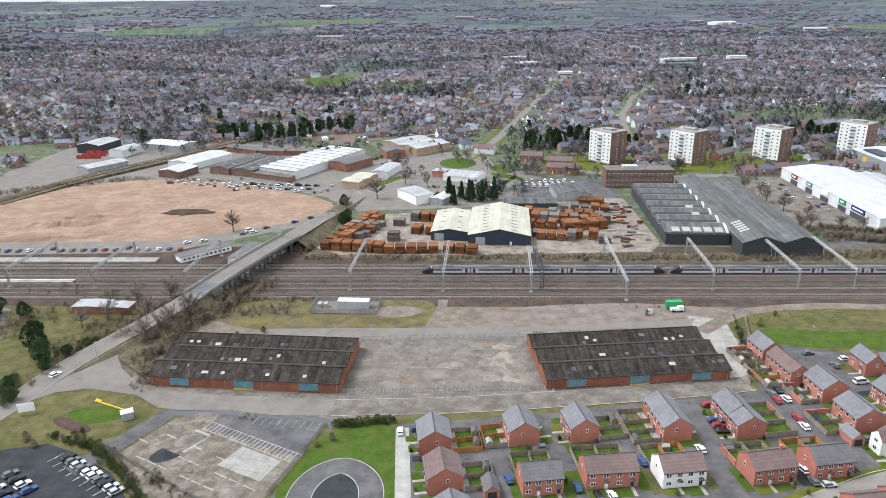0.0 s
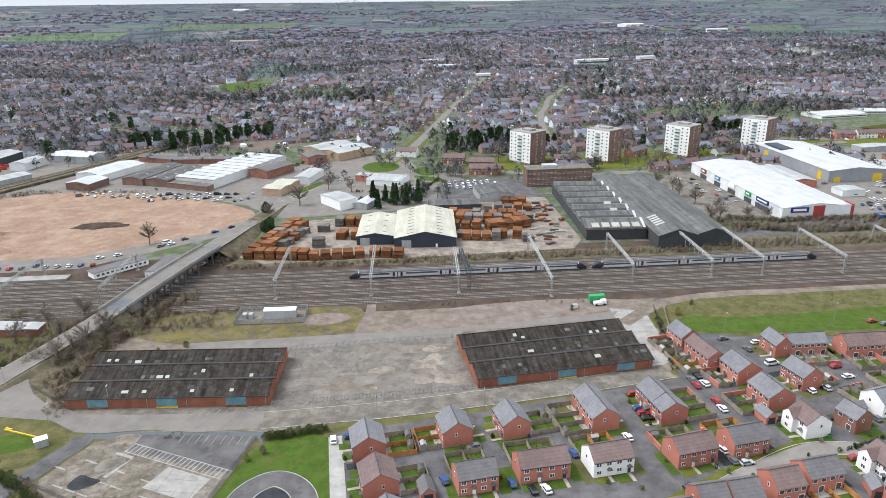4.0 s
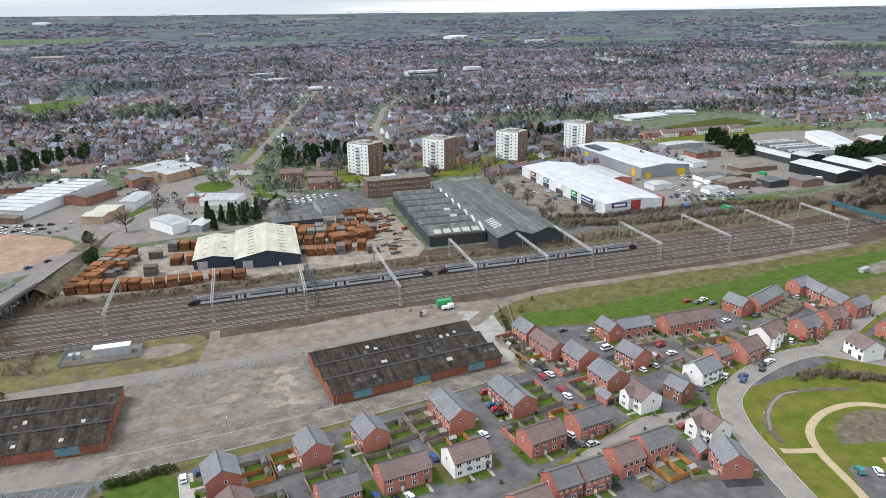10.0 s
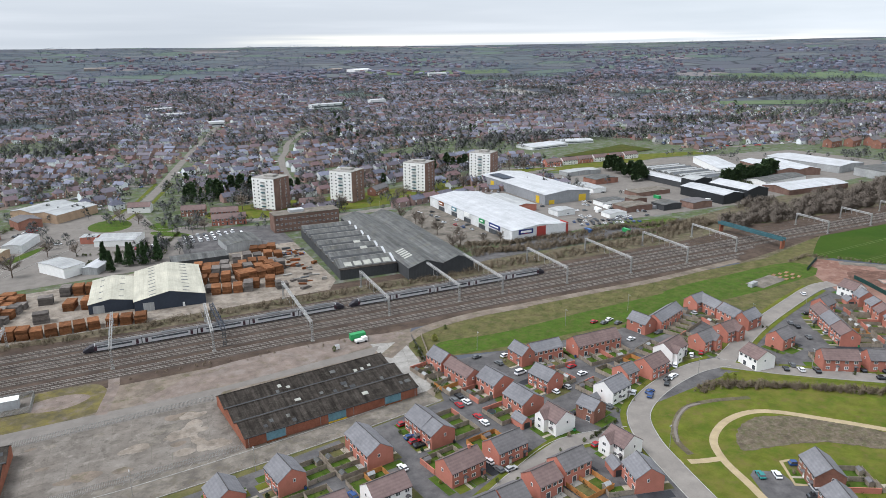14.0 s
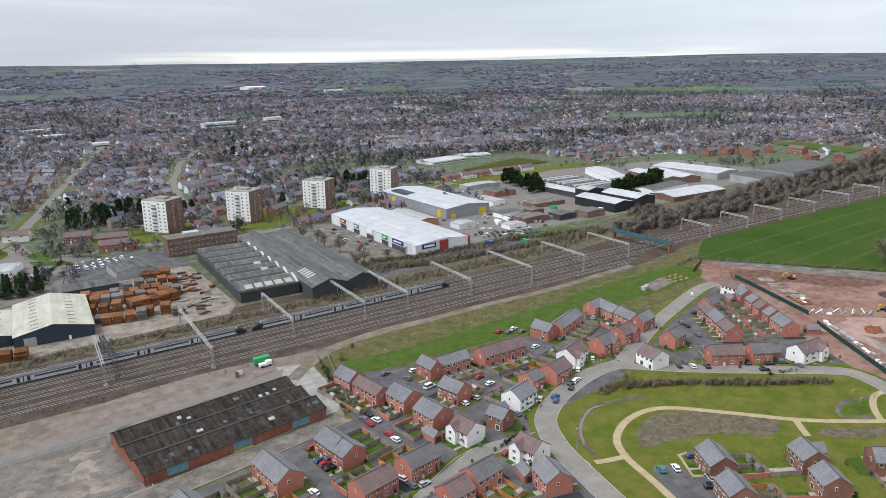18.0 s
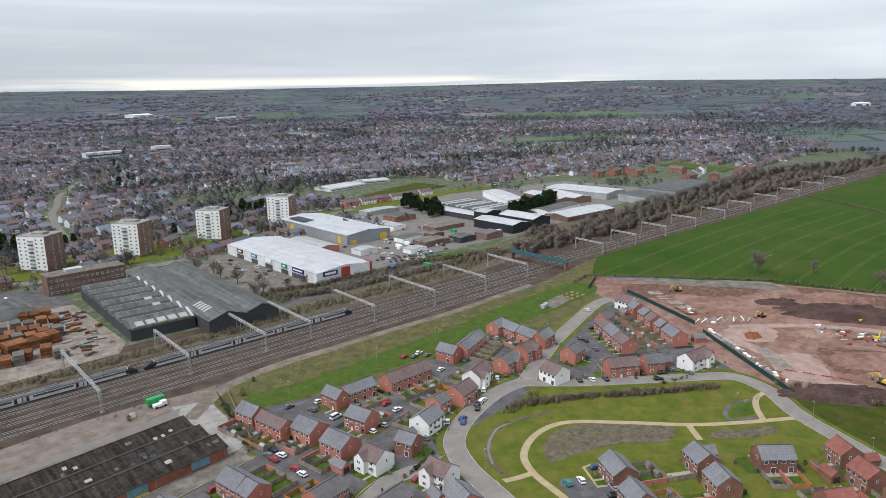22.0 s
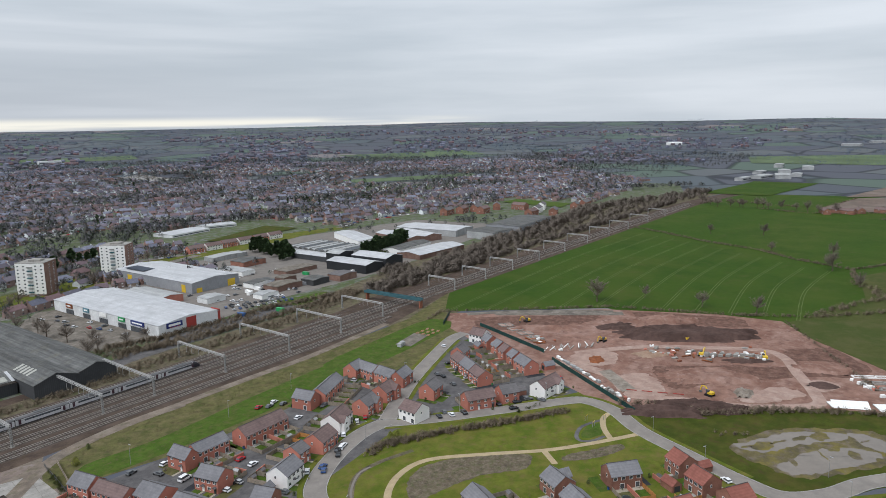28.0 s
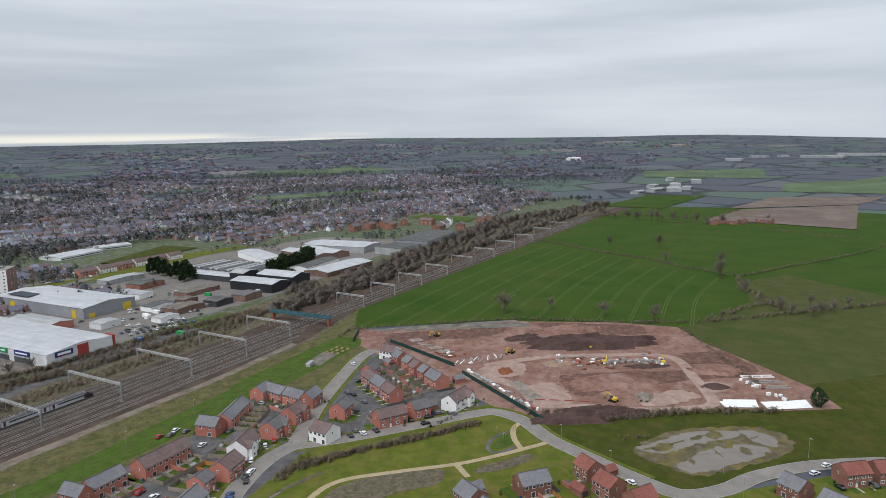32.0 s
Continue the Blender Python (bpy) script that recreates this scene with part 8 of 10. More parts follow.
# ---- the town beyond the railway ----
rnd = random.Random(11)
KEEP_OFF = [(-345, 330, -75, 622), (-140, 330, 430, 500), (-140, 585, -15, 655), (-75, 480, 52, 600), (52, 495, 100, 565), (98, 520, 140, 570), (160, 520, 240, 575), (232, 530, 282, 580), (310, 550, 380, 600), (380, 330, 790, 600), (440, 600, 640, 760), (790, 400, 1040, 580), (930, 1420, 1060, 1690), (-250, 1050, -160, 1195), (1170, 900, 1500, 1130)]
MAIN = [(6, 560), (16, 585), (30, 620), (52, 700), (74, 790), (92, 860), (110, 930), (150, 1080), (200, 1250)]
SIDE = [(160, 640), (168, 700), (186, 790), (206, 850), (230, 930), (290, 1060)]
SEEDS = [(rnd.uniform(-1000, 1700), rnd.uniform(400, 2200), rnd.uniform(-40, 40)) for _ in range(70)]


def in_town(x, y):
    r, az = math.hypot(x, y), math.degrees(math.atan2(x, y))
    if not (-40 < az < 84) or r > 2150 or r < 430:
        return False
    if y < 380 + max(0, x - 760) * 0.16 or (x > 760 and y < 400):
        return False
    for line in (MAIN, SIDE):
        for p, q in zip(line, line[1:]):
            u = min(1, max(0, ((x - p[0]) * (q[0] - p[0]) + (y - p[1]) * (q[1] - p[1])) / ((q[0] - p[0]) ** 2 + (q[1] - p[1]) ** 2)))
            if math.hypot(x - p[0] - u * (q[0] - p[0]), y - p[1] - u * (q[1] - p[1])) < 10:
                return False
    if noise.noise(Vector((x / 170, y / 170, 21.0))) > 0.42:
        return False
    for x0, y0, x1, y1 in KEEP_OFF:
        if x0 < x < x1 and y0 < y < y1:
            return False
    return True


HOMES, STREETS = [], []
for sx, sy, turn in SEEDS:
    a = radians(turn)
    ux, uy = math.cos(a), math.sin(a)
    for row in range(-7, 8):
        for side in (-1, 1):
            v = row * 58 + side * 14
            u = -260 + rnd.uniform(0, 9)
            kind = rnd.random()
            while u < 260:
                w = rnd.uniform(7.5, 11) if kind < 0.6 else rnd.uniform(12, 17)
                x, y = sx + ux * u - uy * (v + rnd.uniform(-1.5, 1.5)), sy + uy * u + ux * (v + rnd.uniform(-1.5, 1.5))
                near = min(range(len(SEEDS)), key=lambda k: (SEEDS[k][0] - x) ** 2 + (SEEDS[k][1] - y) ** 2)
                if SEEDS[near][:2] == (sx, sy) and in_town(x, y) and rnd.random() < 0.93:
                    HOMES.append((x, y, turn + (180 if side > 0 else 0) + rnd.uniform(-2, 2), w))
                u += w + rnd.uniform(1.5, 4.5)
        for u in range(-250, 251, 20):
            x, y = sx + ux * u - uy * row * 58, sy + uy * u + ux * row * 58
            near = min(range(len(SEEDS)), key=lambda k: (SEEDS[k][0] - x) ** 2 + (SEEDS[k][1] - y) ** 2)
            if SEEDS[near][:2] == (sx, sy) and in_town(x, y):
                STREETS.append((x, y, a))
HOMES.sort(key=lambda h: math.hypot(h[0], h[1]))


def put_quads(verts, faces, origin, a, pts, quads):
    n = len(verts)
    ca, sa = math.cos(a), math.sin(a)
    verts += [(origin[0] + ca * x - sa * y, origin[1] + sa * x + ca * y, origin[2] + z) for x, y, z in pts]
    faces += [[n + i for i in q] for q in quads]


wv, wf, rv, rf, sv, sf, fv, ff = [], [], [], [], [], [], [], []
QUAD_BOX = [(0, 1, 5, 4), (1, 2, 6, 5), (2, 3, 7, 6), (3, 0, 4, 7)]
for i, (x, y, turn, w) in enumerate(HOMES):
    z, a = rise(x, y) - 0.3, radians(turn)
    d, e, r = rnd.uniform(7, 8.5), rnd.choice((5.0, 5.2, 5.2, 2.9)), rnd.uniform(2.4, 3.2)
    hip = rnd.random() < 0.3
    k = w / 2 - (2.6 if hip else -0.2)
    put_quads(wv, wf, (x, y, z), a, [(-w / 2, -d / 2, 0), (w / 2, -d / 2, 0), (w / 2, d / 2, 0), (-w / 2, d / 2, 0), (-w / 2, -d / 2, e), (w / 2, -d / 2, e), (w / 2, d / 2, e), (-w / 2, d / 2, e), (-w / 2, 0, e + r - 0.2), (w / 2, 0, e + r - 0.2)],
              QUAD_BOX + ([] if hip else [(4, 7, 8), (6, 5, 9)]))
    o = 0.35
    put_quads(rv, rf, (x, y, z), a, [(-w / 2 - 0.2, -d / 2 - o, e - 0.2), (w / 2 + 0.2, -d / 2 - o, e - 0.2), (w / 2 + 0.2, d / 2 + o, e - 0.2), (-w / 2 - 0.2, d / 2 + o, e - 0.2), (-k, 0, e + r), (k, 0, e + r)],
              [(0, 1, 5, 4), (2, 3, 4, 5)] + ([(3, 0, 4), (1, 2, 5)] if hip else []))
    c = rnd.choice((-1, 1)) * (k - 0.5)
    put_quads(wv, wf, (x, y, z), a, [(c + p * 0.45, q * 0.35, e + r + h_) for h_ in (-0.8, 1.0) for p, q in ((-1, -1), (1, -1), (1, 1), (-1, 1))], QUAD_BOX + [(4, 5, 6, 7)])
    if math.hypot(x, y) < 1500:
        for s in (-1, 1):
            for zz in ((0.9, 3.3) if e > 4 else (0.9,)):
                for c in (-0.27, 0.27):
                    put_quads(fv, ff, (x, y, z), a, [(c * w - 0.7, s * (d / 2 + 0.05), zz), (c * w + 0.7, s * (d / 2 + 0.05), zz), (c * w + 0.7, s * (d / 2 + 0.05), zz + 1.2), (c * w - 0.7, s * (d / 2 + 0.05), zz + 1.2)], [(0, 1, 2, 3)])
    if rnd.random() < 0.5:
        b = w / 2 + 1.8
        put_quads(wv, wf, (x, y, z), a, [(b + p * 1.4, -2 + q * 2.6, h_) for h_ in (0, 2.6) for p, q in ((-1, -1), (1, -1), (1, 1), (-1, 1))], QUAD_BOX)
        put_quads(rv, rf, (x, y, z), a, [(b + p * 1.6, -2 + q * 2.8, 2.65) for p, q in ((-1, -1), (1, -1), (1, 1), (-1, 1))], [(0, 1, 2, 3)])
stuff("town_house_walls", cloud_mesh("town_walls", wv, wf, "hazed_town_wall"), "brick and rendered houses of a dense suburb", "houses")
stuff("town_house_roofs", cloud_mesh("town_roofs", rv, rf, "hazed_town_roof"), "brown and grey tiled roofs of a dense suburb", "roofs")
stuff("town_house_windows", cloud_mesh("town_windows", fv, ff, "town_window"), "dark windows of suburban houses", "windows")
for x, y, a in STREETS:
    put_quads(sv, sf, (x, y, rise(x, y) + 0.12), a, [(-10.2, -4, 0), (10.2, -4, 0), (10.2, 4, 0), (-10.2, 4, 0)], [(0, 1, 2, 3)])
stuff("town_streets", cloud_mesh("town_streets", sv, sf, "asphalt"), "grey tarmac streets between suburban houses", "streets")
cv, cf = [], []
for x, y, a in STREETS:
    if math.hypot(x, y) < 1500:
        for _ in range(3):
            u, s = rnd.uniform(-9, 9), rnd.choice((-1, 1)) * rnd.uniform(3, 6.5)
            ox, oy = x + math.cos(a) * u - math.sin(a) * s, y + math.sin(a) * u + math.cos(a) * s
            put_quads(cv, cf, (ox, oy, rise(ox, oy) + 0.35), a + rnd.choice((0, 1.57)), [(p * 2.1 * g, q * 0.85 * g, h_) for h_, g in ((0, 1), (0.65, 1), (1.15, 0.72)) for p, q in ((-1, -1), (1, -1), (1, 1), (-1, 1))],
                      QUAD_BOX + [(4, 5, 9, 8), (5, 6, 10, 9), (6, 7, 11, 10), (7, 4, 8, 11), (8, 9, 10, 11)])
stuff("parked_cars_far", cloud_mesh("parked_cars", cv, cf, "far_car"), "parked cars along suburban streets, small with distance", "cars")


# ---- trees far off: rounded crowns made of many small leaf clumps ----
def far_tree(verts, faces, x, y, z, h, n, spread=0.42):
    for _ in range(n):
        u, t = rnd.random(), rnd.uniform(0, 6.283)
        zz = 0.25 + 0.75 * rnd.random()
        rr = spread * h * math.sqrt(u) * (1 - abs(zz - 0.55) * 1.1)
        cx, cy, cz = x + rr * math.cos(t), y + rr * math.sin(t), z + zz * h
        s = h * rnd.uniform(0.08, 0.17)
        k = len(verts)
        for _q in range(3):
            verts.append((cx + rnd.uniform(-s, s), cy + rnd.uniform(-s, s), cz + rnd.uniform(-s, s)))
        faces.append([k, k + 1, k + 2])
        k = len(verts)
        verts += [(cx - s * 0.8, cy, cz), (cx + s * 0.5, cy + s * 0.5, cz - s * 0.3), (cx, cy - s * 0.6, cz + s * 0.7), (cx + s * 0.2, cy + s * 0.6, cz + s * 0.5)]
        faces += [[k, k + 1, k + 2], [k, k + 3, k + 1], [k + 2, k + 1, k + 3]]


def haze_tree(verts, faces, x, y, z, h, n, spread=0.42, fine=1.0):
    """A bare winter crown seen from far off: many thin twigs that reach out through a rounded crown."""
    k = len(verts)
    verts += [(x - h * 0.02, y, z), (x + h * 0.02, y, z), (x, y, z + h * 0.7)]
    faces.append([k, k + 1, k + 2])
    for _ in range(n):
        t, e = rnd.uniform(0, 6.283), rnd.uniform(-0.75, 1.0)
        q = math.sqrt(max(0.0, 1 - e * e)) * rnd.uniform(0.35, 1.0)
        dx, dy, dz = math.cos(t) * q * spread * h, math.sin(t) * q * spread * h, e * 0.4 * h
        f, w = rnd.uniform(0.4, 0.7), h * rnd.uniform(0.022, 0.05) * fine
        cz = z + 0.58 * h
        k = len(verts)
        verts += [(x + dx * f - w * math.sin(t), y + dy * f + w * math.cos(t), cz + dz * f - w), (x + dx * f + w * math.sin(t), y + dy * f - w * math.cos(t), cz + dz * f + w), (x + dx, y + dy, cz + dz)]
        faces.append([k, k + 1, k + 2])


def twig_tree(verts, faces, x, y, z, h, n, spread=0.4):
    """Bare brushwood: thin branches that fan out from the ground."""
    for _ in range(n):
        t, lean = rnd.uniform(0, 6.283), rnd.uniform(0.05, 1.0)
        a = 0.1 + 0.5 * rnd.random()
        rx, ry = math.cos(t) * spread * h * lean, math.sin(t) * spread * h * lean
        top = h * (1 - 0.45 * lean) * rnd.uniform(0.7, 1.0)
        wd = h * rnd.uniform(0.012, 0.03)
        p = (x + rx * a, y + ry * a, z + top * a)
        k = len(verts)
        verts += [(p[0] - wd * math.sin(t), p[1] + wd * math.cos(t), p[2]), (p[0] + wd * math.sin(t), p[1] - wd * math.cos(t), p[2] + wd), (x + rx + rnd.uniform(-0.08, 0.08) * h, y + ry + rnd.uniform(-0.08, 0.08) * h, z + top)]
        faces.append([k, k + 1, k + 2])


road("main_street", MAIN, 8.0, "asphalt", 0.2, False, "wide grey street climbing through the town")
road("side_street", SIDE, 7, "asphalt", 0.2, False, "grey street between brick houses")
for line, off in ((MAIN[:4], 19),):
    for s in (-1, 1):
        for p, q in zip(line, line[1:]):
            far, a = math.hypot(q[0] - p[0], q[1] - p[1]), math.atan2(q[1] - p[1], q[0] - p[0])
            setting("verge", strip(bmesh.new(), [(p[0] - math.sin(a) * s * (off - 12), p[1] + math.cos(a) * s * (off - 12), 0.16), (q[0] - math.sin(a) * s * (off - 12), q[1] + math.cos(a) * s * (off - 12), 0.16)], 3.2, 0.16), "grass", "mown grass verge beside a street", "ground")
tv, tf = [], []
BELTS = [[(-420, 640), (-300, 650), (-215, 690)], [(-330, 1010), (-240, 980), (-120, 930), (0, 960)], [(90, 1290), (250, 1340), (430, 1270)], [(-180, 1380), (-40, 1420), (120, 1520)], [(520, 1230), (650, 1170), (800, 1080)],
         [(700, 930), (860, 860), (1020, 790)], [(390, 770), (520, 780), (680, 740)], [(880, 1560), (920, 1440), (1060, 1400), (1090, 1620)], [(1120, 560), (1260, 480), (1400, 380)], [(1180, 800), (1330, 700)], [(-600, 1300), (-420, 1240)], [(240, 700), (330, 690)], [(60, 640), (130, 600)], [(280, 900), (400, 950), (480, 900)]]
for line in BELTS:
    for p, q in zip(line, line[1:]):
        for k in range(int(math.hypot(q[0] - p[0], q[1] - p[1]) / 2.6)):
            u = rnd.random()
            x, y = p[0] + (q[0] - p[0]) * u + rnd.gauss(0, 12), p[1] + (q[1] - p[1]) * u + rnd.gauss(0, 12)
            haze_tree(tv, tf, x, y, rise(x, y) - 0.5, rnd.uniform(8, 15), 60)
for i in range(26000):
    az, r = radians(rnd.uniform(-40, 84)), math.sqrt(rnd.uniform(430 ** 2, 2300 ** 2))
    x, y = r * math.sin(az), r * math.cos(az)
    if r > 480 and y > 640 + max(0, x - 700) * 0.1 and noise.noise(Vector((x / 170, y / 170, 21.0))) > 0.4:
        haze_tree(tv, tf, x, y, rise(x, y) - 0.5, rnd.uniform(7, 14), 60 if r < 1000 else 26)
for i in range(36000):
    az, r = radians(rnd.uniform(-40, 84)), math.sqrt(rnd.uniform(430 ** 2, 2300 ** 2))
    x, y = r * math.sin(az), r * math.cos(az)
    if (in_town(x, y) or (r > 1900 and y > 420)) and noise.noise(Vector((x / 130, y / 130, 5.0))) > rnd.uniform(-0.7, 0.3):
        haze_tree(tv, tf, x, y, rise(x, y) - 0.5, rnd.uniform(5, 13), 60 if r < 1000 else 26)
for i in range(15000):
    az, r = radians(rnd.uniform(-40, 84)), math.sqrt(rnd.uniform(900 ** 2, 2300 ** 2))
    x, y = r * math.sin(az), r * math.cos(az)
    if y > 520 and noise.noise(Vector((x / 260, y / 120, 41.0))) > rnd.uniform(0.0, 0.15):
        haze_tree(tv, tf, x, y, rise(x, y) - 0.5, rnd.uniform(9, 17), 34, 0.5)
stuff("town_trees", cloud_mesh("town_trees", tv, tf, "hazed_town_tree"), "bare winter trees and garden shrubs among the houses", "trees")
tv, tf = [], []
for i in range(1500):
    az, r = radians(rnd.uniform(-40, 84)), math.sqrt(rnd.uniform(520 ** 2, 2000 ** 2))
    x, y = r * math.sin(az), r * math.cos(az)
    if in_town(x, y) and noise.noise(Vector((x / 90, y / 90, 31.0))) > rnd.uniform(0, 0.35):
        far_tree(tv, tf, x, y, rise(x, y) - 0.5, rnd.uniform(7, 15), 60 if r < 1000 else 26, rnd.choice((0.2, 0.26, 0.36)))
for x, y, n, spread in ((-205, 660, 9, 16), (-165, 650, 8, 14), (72, 612, 8, 14), (95, 626, 6, 12), (467, 557, 9, 6), (462, 537, 9, 6), (457, 516, 9, 6), (453, 498, 9, 6), (512, 445, 9, 7), (530, 444, 9, 7), (550, 446, 9, 7), (566, 452, 9, 7), (-120, 690, 10, 22), (150, 610, 5, 10), (330, 640, 6, 20)):
    for _ in range(n):
        ox, oy = x + rnd.gauss(0, spread), y + rnd.gauss(0, spread * 0.5)
        far_tree(tv, tf, ox, oy, -0.3, rnd.uniform(9, 16), 150, 0.24)
stuff("town_evergreens", cloud_mesh("town_evergreens", tv, tf, "evergreen_far"), "dark evergreen trees among the houses", "trees")
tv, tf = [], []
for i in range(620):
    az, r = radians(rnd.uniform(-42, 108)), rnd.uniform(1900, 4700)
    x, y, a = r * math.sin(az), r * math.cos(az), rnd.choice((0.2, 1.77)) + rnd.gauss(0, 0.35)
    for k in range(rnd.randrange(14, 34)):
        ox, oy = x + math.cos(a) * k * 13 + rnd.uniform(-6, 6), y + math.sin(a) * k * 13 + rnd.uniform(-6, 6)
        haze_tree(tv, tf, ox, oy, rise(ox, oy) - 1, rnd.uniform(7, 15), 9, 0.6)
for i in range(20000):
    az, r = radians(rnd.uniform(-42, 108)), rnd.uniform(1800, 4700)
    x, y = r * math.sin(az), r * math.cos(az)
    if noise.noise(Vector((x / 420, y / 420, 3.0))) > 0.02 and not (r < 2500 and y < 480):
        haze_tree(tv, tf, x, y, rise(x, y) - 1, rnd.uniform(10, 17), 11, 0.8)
stuff("far_woods", cloud_mesh("far_woods", tv, tf, "hazed_wood"), "haze-tinted blue-grey woods on the far farmland", "woods")
hv, hf, pv, pf = [], [], [], []
for i in range(6500):
    az, r = radians(rnd.uniform(-38, 92)), 2050 + 2000 * rnd.random() ** 1.6
    x, y = r * math.sin(az), r * math.cos(az)
    if noise.noise(Vector((x / 500, y / 500, 9.0))) > -0.02 and y > 500:
        big = rnd.random() < 0.0025
        w, d, e = (rnd.uniform(50, 110), rnd.uniform(25, 50), 9) if big else (rnd.uniform(9, 22), 9, 5.5)
        a = rnd.uniform(-0.8, 0.8)
        z = rise(x, y) - 0.5
        put_quads(pv if big else hv, pf if big else hf, (x, y, z), a, [(-w / 2, -d / 2, 0), (w / 2, -d / 2, 0), (w / 2, d / 2, 0), (-w / 2, d / 2, 0), (-w / 2, -d / 2, e), (w / 2, -d / 2, e), (w / 2, d / 2, e), (-w / 2, d / 2, e), (-w / 2, 0, e + 3), (w / 2, 0, e + 3)],
                  QUAD_BOX + [(4, 5, 9, 8), (6, 7, 8, 9), (4, 8, 7), (5, 6, 9)])
stuff("far_houses", cloud_mesh("far_houses", hv, hf, "hazed_far_roof"), "distant houses on the edge of town", "houses")
stuff("far_sheds", cloud_mesh("far_sheds", pv, pf, "town_light"), "distant pale industrial sheds", "buildings")


def far_unit(x, y, w, d, h, turn, material, label):
    b = thing("far_building", pose(x, y, rise(x, y) - 0.5, 0, 0, turn), label, "building")
    part("wall", boxes((-w / 2, w / 2, -d / 2, d / 2, 0, h)), material, b)
    part("roof", prism(bmesh.new(), [(-d / 2 - 0.3, h), (d / 2 + 0.3, h), (0, h + 1.2)], "x", -w / 2 - 0.3, w / 2 + 0.3), "pale_sheet" if x > 1500 else "white_sheet", b)
    part("window_band", boxes((-w / 2 + 1, w / 2 - 1, -d / 2 - 0.06, -d / 2 + 0.02, h * 0.35, h * 0.6)), "glass", b)


for row in ((119, 1500, 50, 18, 9), (135, 1395, 46, 16, 7), (179, 1196, 24, 20, 8), (437, 1427, 70, 20, 10), (553, 1437, 34, 20, 13), (500, 730, 60, 30, 4), (560, 745, 44, 24, 4), (1044, 2150, 60, 30, 10), (1580, 326, 40, 18, 7), (1640, 300, 60, 24, 7), (1660, 262, 70, 30, 8), (1730, 322, 40, 20, 7), (1760, 275, 50, 24, 8), (1860, 240, 50, 24, 8), (1700, 240, 36, 20, 7), (1900, 310, 40, 20, 8)):
    far_unit(*row, rnd.uniform(-15, 15), "pale_sheet" if row[0] > 1500 else "white_clad", "pale flat-roofed building far off in the town")
for row in ((2933, 70, 40, 26, 8), (2915, -60, 150, 40, 10), (2735, 225, 60, 26, 8), (2880, 150, 70, 26, 8), (3060, -190, 160, 50, 10)):
    far_unit(*row, rnd.uniform(60, 80), "pale_sheet", "huge pale warehouse far off among fields")
for k in range(6):
    house(428 + k * 21, 606 + rnd.uniform(-1, 1), 19, rnd.uniform(-2, 2), 8, "render" if k % 2 else "brick", "tile_brown", doors=3, far=True)

# ---- cars ----
def car_meshes(kind):
    ln, wd, h0, h1 = {"car": (4.3, 1.78, 0.82, 1.45), "van": (5.1, 1.95, 1.15, 2.05)}[kind]
    body = bmesh.new()
    prism(body, [(-ln / 2, 0.35), (-ln / 2, h0), (-ln / 2 + 0.3, h0 + 0.04), (ln / 2 - 0.35, h0 - 0.1), (ln / 2, h0 - 0.25), (ln / 2, 0.35), (ln / 2 - 0.2, 0.25), (-ln / 2 + 0.2, 0.25)], "y", -wd / 2, wd / 2)
    bmesh.ops.bevel(body, geom=body.edges[:], offset=0.07, segments=1, affect="EDGES")
    a, b = (-ln / 2 + 0.25, ln / 2 - 1.3) if kind == "car" else (-ln / 2 + 0.1, ln / 2 - 0.9)
    glass = prism(bmesh.new(), [(a, h0), (a + 0.35, h1 - 0.06), (b - 0.75, h1 - 0.06), (b, h0 - 0.06)], "y", -wd / 2 + 0.1, wd / 2 - 0.1)
    roof = prism(bmesh.new(), [(a + 0.28, h1 - 0.1), (a + 0.4, h1), (b - 0.85, h1), (b - 0.7, h1 - 0.1)], "y", -wd / 2 + 0.16, wd / 2 - 0.16)
    wheel = bmesh.new()
    pole(wheel, 0, 0, -0.11, 0.11, 0.32, 10)
    bmesh.ops.rotate(wheel, verts=wheel.verts, matrix=Matrix.Rotation(radians(90), 3, "X"))
    return body, glass, roof, wheel, ln, wd


CARS = {}
def car(x, y, turn, colour="car_grey", kind="car", z=0.12, far=False):
    key = (colour, kind)
    if key not in CARS:
        body, glass, roof, wheel, ln, wd = car_meshes(kind)
        joined = body.copy()
        tmp = bpy.data.meshes.new("car_roof")
        roof.to_mesh(tmp)
        joined.from_mesh(tmp)
        CARS[key, "far"] = mesh_of("car_body", joined, colour)
        CARS[key] = (mesh_of("car_body", body, colour), mesh_of("car_windows", glass, "glass"), mesh_of("car_roof", roof, colour), mesh_of("wheel", wheel, "rubber"), mesh_of("headlight", boxes((-0.04, 0.04, -0.18, 0.18, -0.08, 0.08)), "rooflight"), ln, wd)
    body, glass, roof, wheel, lamp, ln, wd = CARS[key]
    word = colour.replace("car_", "")
    c = thing("parked_" + kind, pose(x, y, z, 0, 0, turn), f"{word} {'panel van' if kind == 'van' else 'hatchback car'} parked on tarmac", kind, "parked cars")
    share("body", CARS[key, "far"] if far else body, c), share("car_glass", glass, c)
    if not far:
        share("roof", roof, c)
    for wx in () if far else (-ln / 2 + 0.8, ln / 2 - 0.85):
        for wy in (-wd / 2 + 0.08, wd / 2 - 0.08):
            share("wheel", wheel, c, pose(wx, wy, 0.32))
    return c


def cars(turn, *rows):
    for x, y, c in rows:
        car(x, y, turn + dice.uniform(-5, 5), "car_" + c)


